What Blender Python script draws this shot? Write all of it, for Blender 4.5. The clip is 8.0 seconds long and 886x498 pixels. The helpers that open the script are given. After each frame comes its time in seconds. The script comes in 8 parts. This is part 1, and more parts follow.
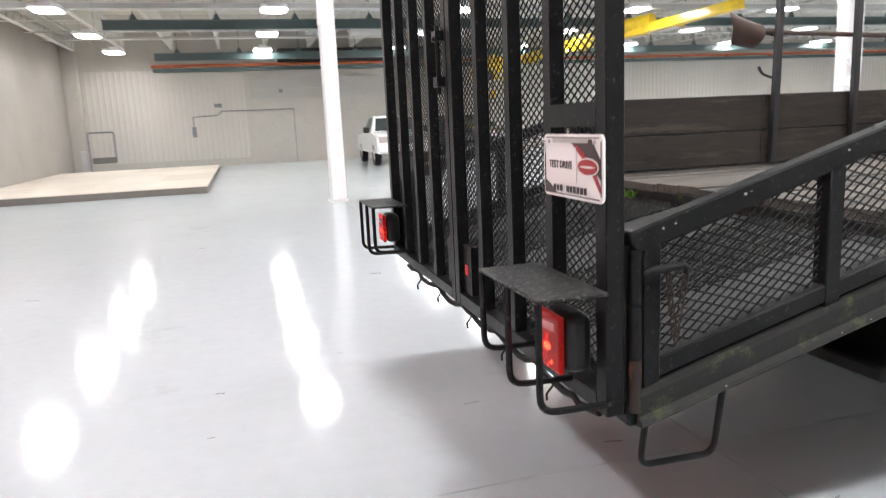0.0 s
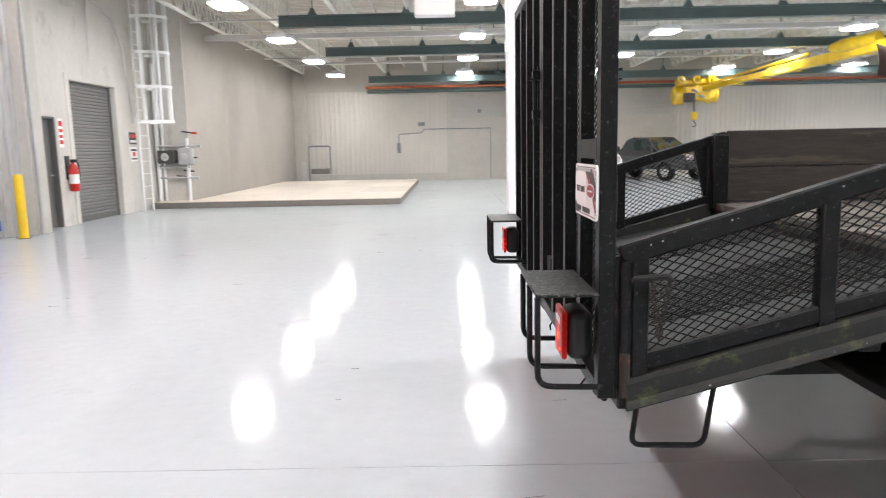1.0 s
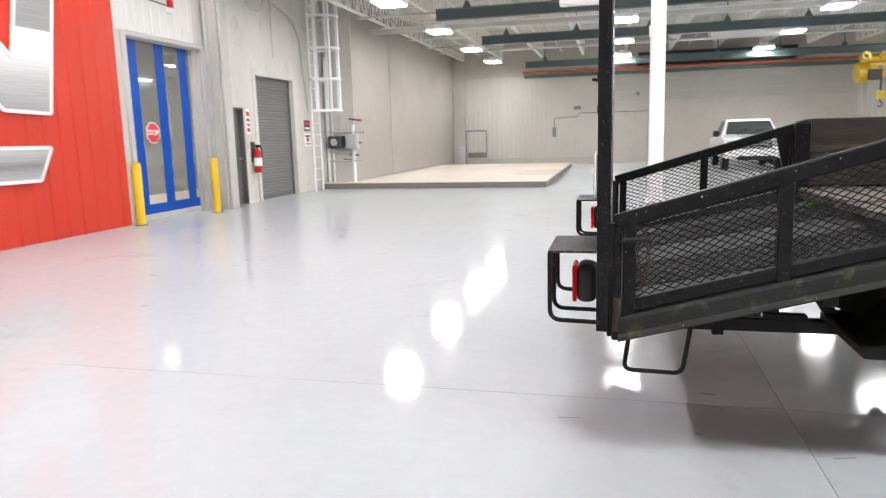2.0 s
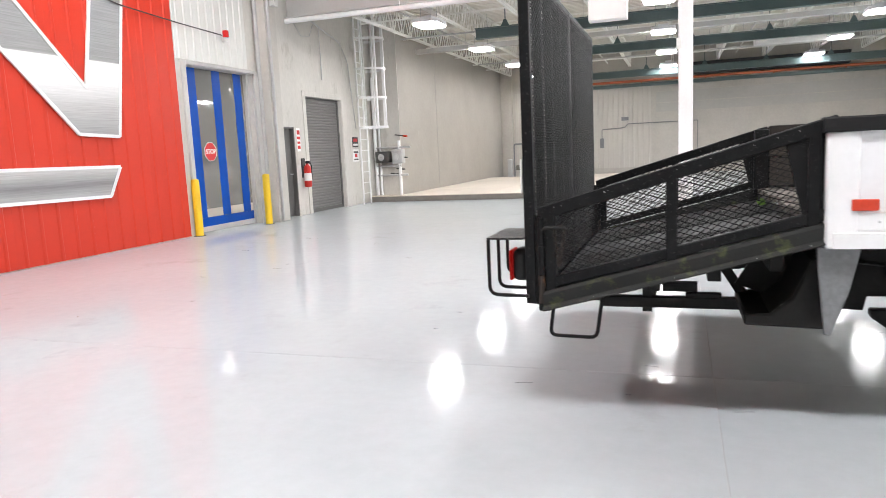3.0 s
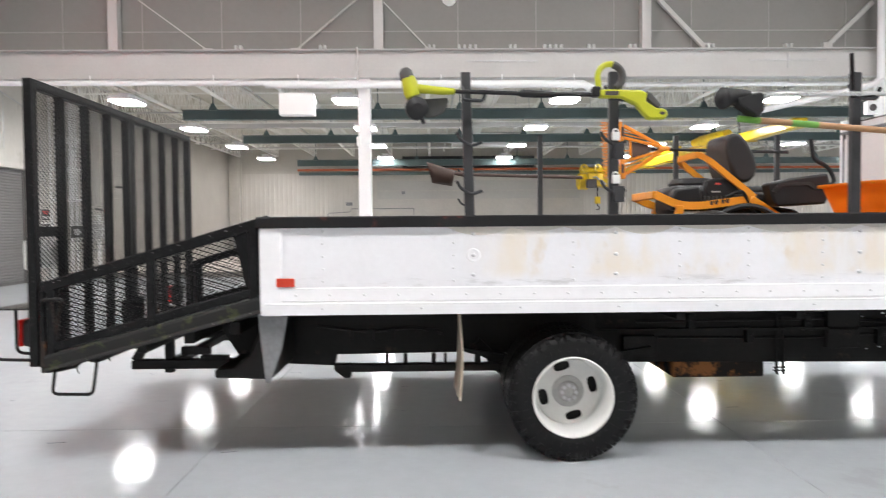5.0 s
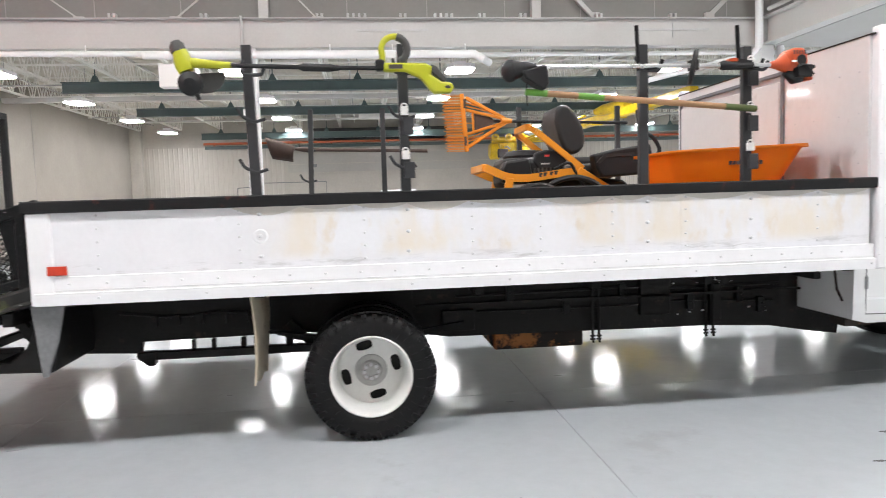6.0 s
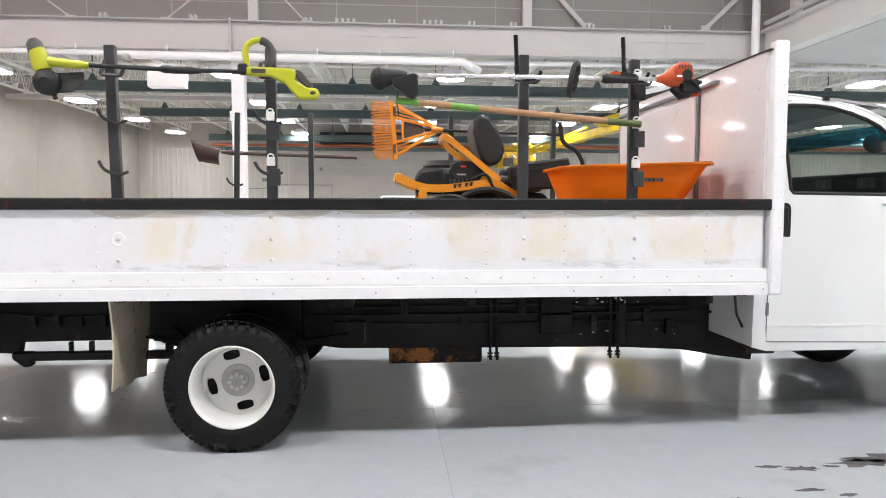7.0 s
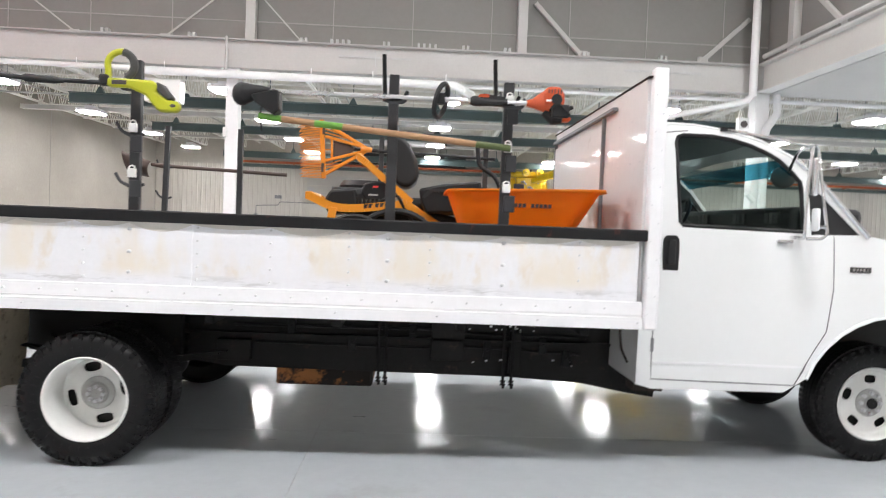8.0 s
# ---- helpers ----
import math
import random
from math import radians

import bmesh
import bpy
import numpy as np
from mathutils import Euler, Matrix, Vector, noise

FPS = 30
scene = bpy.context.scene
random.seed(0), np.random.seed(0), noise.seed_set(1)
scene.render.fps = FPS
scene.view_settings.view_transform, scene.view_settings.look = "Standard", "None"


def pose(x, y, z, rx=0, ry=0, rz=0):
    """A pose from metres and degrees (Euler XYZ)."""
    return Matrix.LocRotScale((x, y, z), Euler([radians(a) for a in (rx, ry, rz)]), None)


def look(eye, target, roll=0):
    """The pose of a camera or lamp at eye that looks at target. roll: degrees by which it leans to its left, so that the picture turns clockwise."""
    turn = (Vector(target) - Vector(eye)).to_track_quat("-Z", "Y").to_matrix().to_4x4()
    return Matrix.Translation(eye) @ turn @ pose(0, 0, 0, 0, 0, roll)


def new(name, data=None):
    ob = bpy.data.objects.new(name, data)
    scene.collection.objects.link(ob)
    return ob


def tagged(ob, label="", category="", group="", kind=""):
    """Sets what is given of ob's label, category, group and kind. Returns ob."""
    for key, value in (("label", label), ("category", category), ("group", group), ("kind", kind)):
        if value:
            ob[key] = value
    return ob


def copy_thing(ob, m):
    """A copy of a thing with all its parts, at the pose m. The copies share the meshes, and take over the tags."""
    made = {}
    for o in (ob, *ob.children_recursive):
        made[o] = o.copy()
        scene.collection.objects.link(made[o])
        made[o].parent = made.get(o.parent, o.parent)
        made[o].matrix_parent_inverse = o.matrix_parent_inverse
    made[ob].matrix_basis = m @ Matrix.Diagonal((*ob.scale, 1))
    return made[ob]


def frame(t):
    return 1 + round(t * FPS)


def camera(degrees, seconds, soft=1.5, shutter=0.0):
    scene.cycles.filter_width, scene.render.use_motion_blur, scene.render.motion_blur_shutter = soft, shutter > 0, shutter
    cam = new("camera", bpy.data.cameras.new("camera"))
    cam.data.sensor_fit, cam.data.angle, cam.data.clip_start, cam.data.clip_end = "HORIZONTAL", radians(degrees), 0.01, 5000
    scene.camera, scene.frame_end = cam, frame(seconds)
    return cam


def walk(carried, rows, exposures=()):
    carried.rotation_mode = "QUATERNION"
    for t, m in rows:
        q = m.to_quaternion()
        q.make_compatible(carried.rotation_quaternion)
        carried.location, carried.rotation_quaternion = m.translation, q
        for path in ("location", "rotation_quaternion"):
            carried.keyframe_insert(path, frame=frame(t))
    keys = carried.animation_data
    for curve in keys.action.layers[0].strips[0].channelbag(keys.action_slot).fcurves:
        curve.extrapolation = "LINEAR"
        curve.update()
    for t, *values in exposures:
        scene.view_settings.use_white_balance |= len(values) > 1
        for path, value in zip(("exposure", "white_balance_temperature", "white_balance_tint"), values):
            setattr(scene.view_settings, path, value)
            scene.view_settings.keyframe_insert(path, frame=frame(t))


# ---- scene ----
cam = camera(65.1, 8.0, soft=0.9, shutter=0.33)
PATH = [
    (0, (-3.866, -1.453, 1.336), (-3.3343, 0.4419, 0.9782), -2.63),
    (0.2, (-3.781, -1.532, 1.351), (-3.3467, 0.3963, 1.0435), -2.2),
    (0.4, (-3.728, -1.637, 1.346), (-3.4558, 0.3207, 1.0408), -1.51),
    (0.5, (-3.706, -1.698, 1.344), (-3.5094, 0.2686, 1.0352), -0.73),
    (0.7, (-3.646, -1.818, 1.351), (-3.5606, 0.1502, 1.0035), -0.68),
    (1, (-3.487, -2.011, 1.35), (-3.5056, -0.0315, 1.0636), -1.2),
    (1.2, (-3.359, -2.156, 1.35), (-3.4823, -0.1796, 1.072), 1.0),
    (1.5, (-3.214, -2.371, 1.367), (-3.4979, -0.4132, 1.0759), 0.38),
    (1.6, (-3.168, -2.45, 1.37), (-3.5027, -0.4991, 1.0816), -0.88),
    (1.8, (-3.081, -2.612, 1.355), (-3.4942, -0.6851, 1.0153), -1.55),
    (2, (-2.979, -2.742, 1.377), (-3.4571, -0.827, 1.0552), -1.55),
    (2.2, (-2.846, -2.868, 1.369), (-3.4057, -0.9609, 1.1496), -1.79),
    (3.3, (-2.093, -3.403, 1.341), (-2.7528, -1.5375, 1.0501), -2.43),
    (3.5, (-1.913, -3.475, 1.346), (-2.5156, -1.5821, 1.111), 0.36),
    (3.7, (-1.756, -3.527, 1.357), (-2.2862, -1.6096, 1.152), 1.23),
    (4, (-1.548, -3.67, 1.346), (-1.9414, -1.7155, 1.1846), 0.67),
    (4.1, (-1.49, -3.723, 1.331), (-1.8361, -1.7643, 1.1196), 0.62),
    (4.3, (-1.357, -3.782, 1.35), (-1.6037, -1.8153, 1.0817), -1.21),
    (4.5, (-1.211, -3.833, 1.348), (-1.3527, -1.8444, 1.1835), -2.86),
    (4.7, (-1.036, -3.864, 1.354), (-1.0917, -1.8667, 1.2665), -2.17),
    (4.8, (-0.953, -3.863, 1.354), (-0.9765, -1.864, 1.3168), -1.57),
    (5, (-0.795, -3.873, 1.353), (-0.7613, -1.8747, 1.2875), -0.46),
    (5.2, (-0.666, -3.833, 1.355), (-0.5555, -1.8388, 1.2473), -1.22),
    (6.3, (0.252, -3.837, 1.382), (0.5105, -1.8602, 1.226), -0.88),
    (6.5, (0.416, -3.834, 1.38), (0.6853, -1.8589, 1.2227), 0.16),
    (6.8, (0.682, -3.814, 1.379), (0.8897, -1.8277, 1.2719), 2.14),
    (7, (0.852, -3.805, 1.388), (1.0169, -1.8162, 1.2552), 0.08),
    (7.2, (1.035, -3.811, 1.385), (1.1754, -1.8189, 1.2746), -0.71),
    (7.5, (1.313, -3.822, 1.396), (1.3578, -1.8272, 1.2548), 1.28),
    (7.8, (1.58, -3.805, 1.395), (1.6601, -1.8104, 1.2777), 1.08),
    (8, (1.761, -3.778, 1.392), (1.8444, -1.7811, 1.3253), 2.28),
]
walk(cam, [(t, look(eye, target, roll)) for t, eye, target, roll in PATH], exposures=[(0, 0.38), (1, 0.38), (2, 0.37), (3.5, 0.32), (4.5, 0.26), (5, 0.23), (6.5, 0.25), (8, 0.26)])

# ---- world, light ----
world = bpy.data.worlds.new("world")
scene.world = world
world.use_nodes = True
world.node_tree.nodes["Background"].inputs[0].default_value = (0.8, 0.85, 0.9, 1)
world.node_tree.nodes["Background"].inputs[1].default_value = 0.05
HALL_GLOW, BAY_GLOW = 55.0, 266.0


# ---- materials ----
def nodes_of(name):
    m = bpy.data.materials.new(name)
    m.use_nodes = True
    nt = m.node_tree
    return m, nt, nt.nodes["Principled BSDF"]


def add_node(nt, kind, **inputs):
    n = nt.nodes.new(kind)
    for k, v in inputs.items():
        n.inputs[k.replace("_", " ")].default_value = v
    return n


def rgba(c, f=1.0):
    return (min(1, c[0] * f), min(1, c[1] * f), min(1, c[2] * f), 1)


def mat(name, colour, rough=0.5, metal=0.0, vary=0.12, big=1.3, fine=35.0, bump=0.04, worn=None, worn_at=0.62, coat=0.0, stretch=(1, 1, 1), each=0.0, glow=0.0, spec=0.5):
    """Two scales of noise in colour and gloss, a fine relief, and if asked patches of another colour."""
    m, nt, b = nodes_of(name)
    geo = add_node(nt, "ShaderNodeNewGeometry")
    mp = add_node(nt, "ShaderNodeMapping")
    mp.inputs["Scale"].default_value = stretch
    nt.links.new(geo.outputs["Position"], mp.inputs["Vector"])
    n1 = add_node(nt, "ShaderNodeTexNoise", Scale=big, Detail=5.0, Roughness=0.6)
    n2 = add_node(nt, "ShaderNodeTexNoise", Scale=fine, Detail=4.0, Roughness=0.65)
    for n in (n1, n2):
        nt.links.new(mp.outputs["Vector"], n.inputs["Vector"])
    blend = add_node(nt, "ShaderNodeMath")
    blend.operation = "MULTIPLY_ADD"
    nt.links.new(n2.outputs["Fac"], blend.inputs[0])
    blend.inputs[1].default_value = 0.4
    half = add_node(nt, "ShaderNodeMath")
    half.operation = "MULTIPLY"
    half.inputs[1].default_value = 0.6
    nt.links.new(n1.outputs["Fac"], half.inputs[0])
    nt.links.new(half.outputs[0], blend.inputs[2])
    ramp = add_node(nt, "ShaderNodeValToRGB")
    ramp.color_ramp.elements[0].position, ramp.color_ramp.elements[1].position = 0.3, 0.7
    ramp.color_ramp.elements[0].color = rgba(colour, 1 - vary)
    ramp.color_ramp.elements[1].color = rgba(colour, 1 + vary)
    nt.links.new(blend.outputs[0], ramp.inputs["Fac"])
    out = ramp.outputs["Color"]
    if worn:
        n3 = add_node(nt, "ShaderNodeTexNoise", Scale=big * 2.7, Detail=8.0, Roughness=0.7)
        nt.links.new(mp.outputs["Vector"], n3.inputs["Vector"])
        r3 = add_node(nt, "ShaderNodeValToRGB")
        r3.color_ramp.elements[0].position, r3.color_ramp.elements[1].position = worn_at, worn_at + 0.08
        nt.links.new(n3.outputs["Fac"], r3.inputs["Fac"])
        mx = add_node(nt, "ShaderNodeMix")
        mx.data_type = "RGBA"
        mx.inputs["B"].default_value = (0, 0, 0, 1)
        mx.inputs[7].default_value = rgba(worn)
        nt.links.new(r3.outputs["Color"], mx.inputs[0])
        nt.links.new(out, mx.inputs[6])
        out = mx.outputs[2]
    if each:
        info = add_node(nt, "ShaderNodeObjectInfo")
        hsv = add_node(nt, "ShaderNodeHueSaturation")
        scale = add_node(nt, "ShaderNodeMapRange")
        scale.inputs["To Min"].default_value, scale.inputs["To Max"].default_value = 1 - each, 1 + each
        nt.links.new(info.outputs["Random"], scale.inputs["Value"])
        nt.links.new(scale.outputs["Result"], hsv.inputs["Value"])
        nt.links.new(out, hsv.inputs["Color"])
        out = hsv.outputs["Color"]
    nt.links.new(out, b.inputs["Base Color"])
    rr = add_node(nt, "ShaderNodeMapRange")
    rr.inputs["To Min"].default_value, rr.inputs["To Max"].default_value = max(0.02, rough * 0.75), min(1, rough * 1.25)
    nt.links.new(blend.outputs[0], rr.inputs["Value"])
    nt.links.new(rr.outputs["Result"], b.inputs["Roughness"])
    b.inputs["Metallic"].default_value = metal
    b.inputs["Coat Weight"].default_value = coat
    b.inputs["Coat Roughness"].default_value = 0.06
    b.inputs["Specular IOR Level"].default_value = spec
    if glow:
        nt.links.new(out, b.inputs["Emission Color"])
        b.inputs["Emission Strength"].default_value = glow
    if bump:
        bp = add_node(nt, "ShaderNodeBump", Strength=bump, Distance=0.01)
        nt.links.new(n2.outputs["Fac"], bp.inputs["Height"])
        nt.links.new(bp.outputs["Normal"], b.inputs["Normal"])
    return m


def glass(name, colour, clear, rough=0.03, milk=0.03, ior=1.5):
    """A thin pane: clear in part, with a true mirror gloss."""
    m, nt, b = nodes_of(name)
    b.inputs["Base Color"].default_value = rgba(colour, milk)
    b.inputs["Roughness"].default_value = rough
    b.inputs["Coat Weight"].default_value = 0.15
    b.inputs["IOR"].default_value = ior
    tr = add_node(nt, "ShaderNodeBsdfTransparent")
    tr.inputs["Color"].default_value = rgba(colour)
    mix = add_node(nt, "ShaderNodeMixShader")
    mix.inputs[0].default_value = clear
    nt.links.new(b.outputs[0], mix.inputs[1])
    nt.links.new(tr.outputs[0], mix.inputs[2])
    nt.links.new(mix.outputs[0], nt.nodes["Material Output"].inputs["Surface"])
    return m


def lamp_mat(name, colour, strength):
    m, nt, b = nodes_of(name)
    b.inputs["Base Color"].default_value = (0.9, 0.9, 0.9, 1)
    b.inputs["Emission Color"].default_value = rgba(colour)
    b.inputs["Emission Strength"].default_value = strength
    return m


def floor_mat():
    """Grey epoxy: glossy, slightly wavy, with scuffs and dull patches."""
    m = mat("grey_epoxy", (0.452, 0.483, 0.507), 0.2, vary=0.07, big=0.35, fine=9.0, bump=0.0, worn=(0.412, 0.434, 0.45), worn_at=0.6, spec=0.0)
    nt = m.node_tree
    b = nt.nodes["Principled BSDF"]
    geo = add_node(nt, "ShaderNodeNewGeometry")
    w1 = add_node(nt, "ShaderNodeTexNoise", Scale=5.0, Detail=3.0)
    w2 = add_node(nt, "ShaderNodeTexNoise", Scale=45.0, Detail=3.0)
    b1 = add_node(nt, "ShaderNodeBump", Strength=0.035, Distance=0.02)
    b2 = add_node(nt, "ShaderNodeBump", Strength=0.045, Distance=0.004)
    for w, bb in ((w1, b1), (w2, b2)):
        nt.links.new(geo.outputs["Position"], w.inputs["Vector"])
        nt.links.new(w.outputs["Fac"], bb.inputs["Height"])
    nt.links.new(b1.outputs["Normal"], b2.inputs["Normal"])
    nt.links.new(b2.outputs["Normal"], b.inputs["Normal"])
    b.inputs["Coat Weight"].default_value = 0.75
    b.inputs["Coat IOR"].default_value = 1.5
    w3 = add_node(nt, "ShaderNodeTexNoise", Scale=3.2, Detail=6.0, Roughness=0.7)
    nt.links.new(geo.outputs["Position"], w3.inputs["Vector"])
    gloss = add_node(nt, "ShaderNodeMapRange")
    gloss.inputs["From Min"].default_value, gloss.inputs["From Max"].default_value = 0.35, 0.65
    gloss.inputs["To Min"].default_value, gloss.inputs["To Max"].default_value = 0.072, 0.12
    nt.links.new(w3.outputs["Fac"], gloss.inputs["Value"])
    nt.links.new(gloss.outputs["Result"], b.inputs["Coat Roughness"])
    nt.links.new(b2.outputs["Normal"], b.inputs["Coat Normal"])
    return m


def panel_mat():
    """White sheet of the truck's side: upright cream stains of old filler, pale runs, grey grime along the foot."""
    m = mat("white_side_sheet", (0.82, 0.82, 0.85), 0.4, vary=0.05, big=2.0, fine=30.0, bump=0.03)
    nt = m.node_tree
    b = nt.nodes["Principled BSDF"]
    colour = b.inputs["Base Color"].links[0].from_socket
    geo = add_node(nt, "ShaderNodeNewGeometry")
    sep = add_node(nt, "ShaderNodeSeparateXYZ")
    nt.links.new(geo.outputs["Position"], sep.inputs[0])

    def span(axis, rise0, rise1, fall0, fall1):
        """1 between rise1 and fall0 along an axis, 0 outside."""
        ends = []
        for p, q in ((rise0, rise1), (fall1, fall0)):
            mr = add_node(nt, "ShaderNodeMapRange")
            mr.interpolation_type = "SMOOTHSTEP"
            mr.inputs["From Min"].default_value, mr.inputs["From Max"].default_value = p, q
            nt.links.new(sep.outputs[axis], mr.inputs["Value"])
            ends.append(mr.outputs["Result"])
        return times(*ends)

    def times(p, q, k=None):
        n = add_node(nt, "ShaderNodeMath")
        n.operation = "MULTIPLY"
        nt.links.new(p, n.inputs[0])
        if k is None:
            nt.links.new(q, n.inputs[1])
        else:
            n.inputs[1].default_value = k
        return n.outputs[0]

    def blotch(scale, size, lo, hi, detail=4.0, rough=0.6):
        mp = add_node(nt, "ShaderNodeMapping")
        mp.inputs["Scale"].default_value = scale
        nt.links.new(geo.outputs["Position"], mp.inputs["Vector"])
        n = add_node(nt, "ShaderNodeTexNoise", Scale=size, Detail=detail, Roughness=rough)
        nt.links.new(mp.outputs["Vector"], n.inputs["Vector"])
        mr = add_node(nt, "ShaderNodeMapRange")
        mr.interpolation_type = "SMOOTHSTEP"
        mr.inputs["From Min"].default_value, mr.inputs["From Max"].default_value = lo, hi
        nt.links.new(n.outputs["Fac"], mr.inputs["Value"])
        return mr.outputs["Result"]

    def stain(under, fac, tint):
        mx = add_node(nt, "ShaderNodeMix")
        mx.data_type = "RGBA"
        nt.links.new(fac, mx.inputs[0])
        nt.links.new(under, mx.inputs[6])
        mx.inputs[7].default_value = (*tint, 1)
        return mx.outputs[2]

    painted = span("X", -0.66, -0.3, 2.9, 3.02)
    upper = span("Z", 1.03, 1.12, 1.36, 1.40)
    zone = times(painted, upper)
    colour = stain(colour, times(times(zone, blotch((1.0, 1.0, 0.45), 2.6, 0.40, 0.62)), None, 0.62), (0.80, 0.70, 0.545))
    colour = stain(colour, times(times(zone, blotch((1.0, 1.0, 0.5), 7.0, 0.54, 0.66, 6.0)), None, 0.4), (0.70, 0.57, 0.40))
    colour = stain(colour, times(times(painted, blotch((1.0, 1.0, 0.22), 4.2, 0.58, 0.66)), None, 0.75), (0.84, 0.83, 0.84))
    colour = stain(colour, times(blotch((1.0, 1.0, 1.0), 11.0, 0.60, 0.74, 8.0, 0.7), None, 0.30), (0.55, 0.53, 0.52))
    foot = times(span("Z", 0.99, 1.02, 1.03, 1.10), blotch((0.6, 1.0, 3.5), 5.0, 0.50, 0.66, 6.0, 0.7))
    colour = stain(colour, times(foot, None, 0.6), (0.46, 0.45, 0.45))
    nt.links.new(colour, b.inputs["Base Color"])
    return m


def banner_mat():
    """Printed chrome: grey above, a white band, then shading down to grey."""
    m, nt, b = nodes_of("printed_chrome")
    geo = add_node(nt, "ShaderNodeNewGeometry")
    sep = add_node(nt, "ShaderNodeSeparateXYZ")
    nt.links.new(geo.outputs["Position"], sep.inputs[0])
    mr = add_node(nt, "ShaderNodeMapRange")
    mr.inputs["From Min"].default_value, mr.inputs["From Max"].default_value = 0.85, 4.6
    nt.links.new(sep.outputs["Z"], mr.inputs["Value"])
    r = add_node(nt, "ShaderNodeValToRGB")
    nt.links.new(mr.outputs["Result"], r.inputs["Fac"])
    el = r.color_ramp.elements
    el[0].position, el[0].color = 0.0, (0.5, 0.5, 0.51, 1)
    el[1].position, el[1].color = 1.0, (0.30, 0.31, 0.32, 1)
    for pos, v in ((0.07, 0.22), (0.135, 0.55), (0.15, 0.75), (0.28, 0.33), (0.38, 0.45), (0.5, 0.8), (0.57, 0.85), (0.575, 0.30)):
        e = el.new(pos)
        e.color = (v, v * 1.005, v * 1.01, 1)
    st = add_node(nt, "ShaderNodeTexNoise", Scale=4.0, Detail=3.0)
    mp = add_node(nt, "ShaderNodeMapping")
    mp.inputs["Scale"].default_value = (1, 0.5, 30)
    nt.links.new(geo.outputs["Position"], mp.inputs["Vector"])
    nt.links.new(mp.outputs["Vector"], st.inputs["Vector"])
    mx = add_node(nt, "ShaderNodeMix")
    mx.data_type = "RGBA"
    mx.blend_type = "OVERLAY"
    mx.inputs[0].default_value = 0.35
    nt.links.new(r.outputs["Color"], mx.inputs[6])
    nt.links.new(st.outputs["Fac"], mx.inputs[7])
    nt.links.new(mx.outputs[2], b.inputs["Base Color"])
    b.inputs["Roughness"].default_value = 0.4
    return m


GREY_FLOOR = floor_mat()
JOINT = mat("joint_filler", (0.42, 0.42, 0.42), 0.8)
BLOCK = mat("painted_block", (0.575, 0.552, 0.515), 0.75, vary=0.13, big=1.1, fine=16, bump=0.2, worn=(0.48, 0.455, 0.415), worn_at=0.57, stretch=(1, 1, 0.45))
WALL_BEIGE = mat("painted_panel_wall", (0.45, 0.425, 0.385), 0.7, vary=0.11, big=0.8, fine=12, bump=0.05, worn=(0.48, 0.465, 0.44), worn_at=0.63)
SIDING = mat("ribbed_siding", (0.50, 0.475, 0.435), 0.5, vary=0.06, big=0.6, fine=12)
STEEL_WHITE = mat("white_steel_paint", (0.51, 0.50, 0.485), 0.5, vary=0.07, big=0.9, fine=20, bump=0.03)
COLUMN_WHITE = mat("column_paint", (0.80, 0.80, 0.80), 0.42, vary=0.05, big=1.5, fine=20)
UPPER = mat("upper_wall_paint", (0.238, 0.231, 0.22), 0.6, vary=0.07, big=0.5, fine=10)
DECK_PAINT = mat("roof_deck_paint", (0.72, 0.69, 0.625), 0.65, vary=0.12, big=0.8, fine=12, bump=0.05)
JOIST_PAINT = mat("joist_paint", (0.86, 0.85, 0.81), 0.55, vary=0.1, big=1.2, fine=20)
GREEN_STEEL = mat("green_steel", (0.075, 0.113, 0.113), 0.4, vary=0.15, big=1.5, fine=20)
RED_PIPE = mat("orange_red_rail", (0.55, 0.14, 0.055), 0.5, vary=0.25, big=2.5, fine=20)
BLACK_DUCT = mat("black_opening", (0.02, 0.02, 0.02), 0.7)
RED_CLAD = mat("red_cladding", (0.58, 0.035, 0.014), 0.42, vary=0.06, big=0.8, fine=18, bump=0.03)
JOINT_PALE = mat("pale_joint", (0.36, 0.35, 0.33), 0.8)
PIER = mat("grey_beige_pier", (0.51, 0.488, 0.452), 0.65, vary=0.11, big=0.8, fine=12, bump=0.05)
WHITE_CLAD = mat("white_cladding", (0.66, 0.655, 0.63), 0.45, vary=0.05, big=0.8, fine=18, bump=0.03)
CHROME_PRINT = banner_mat()
WHITE_EDGE = mat("white_edge", (0.8, 0.8, 0.8), 0.4, vary=0.03)
BLUE_VINYL = mat("blue_vinyl", (0.002, 0.07, 0.40), 0.4, vary=0.1, big=2, fine=20, spec=0.2)
def wavy(m, scale, strength):
    """Gives a glossy sheet the ripples of soft plastic."""
    nt = m.node_tree
    geo = add_node(nt, "ShaderNodeNewGeometry")
    w = add_node(nt, "ShaderNodeTexNoise", Scale=scale, Detail=1.5)
    bb = add_node(nt, "ShaderNodeBump", Strength=strength, Distance=0.05)
    nt.links.new(geo.outputs["Position"], w.inputs["Vector"])
    nt.links.new(w.outputs["Fac"], bb.inputs["Height"])
    nt.links.new(bb.outputs["Normal"], nt.nodes["Principled BSDF"].inputs["Normal"])
    return m


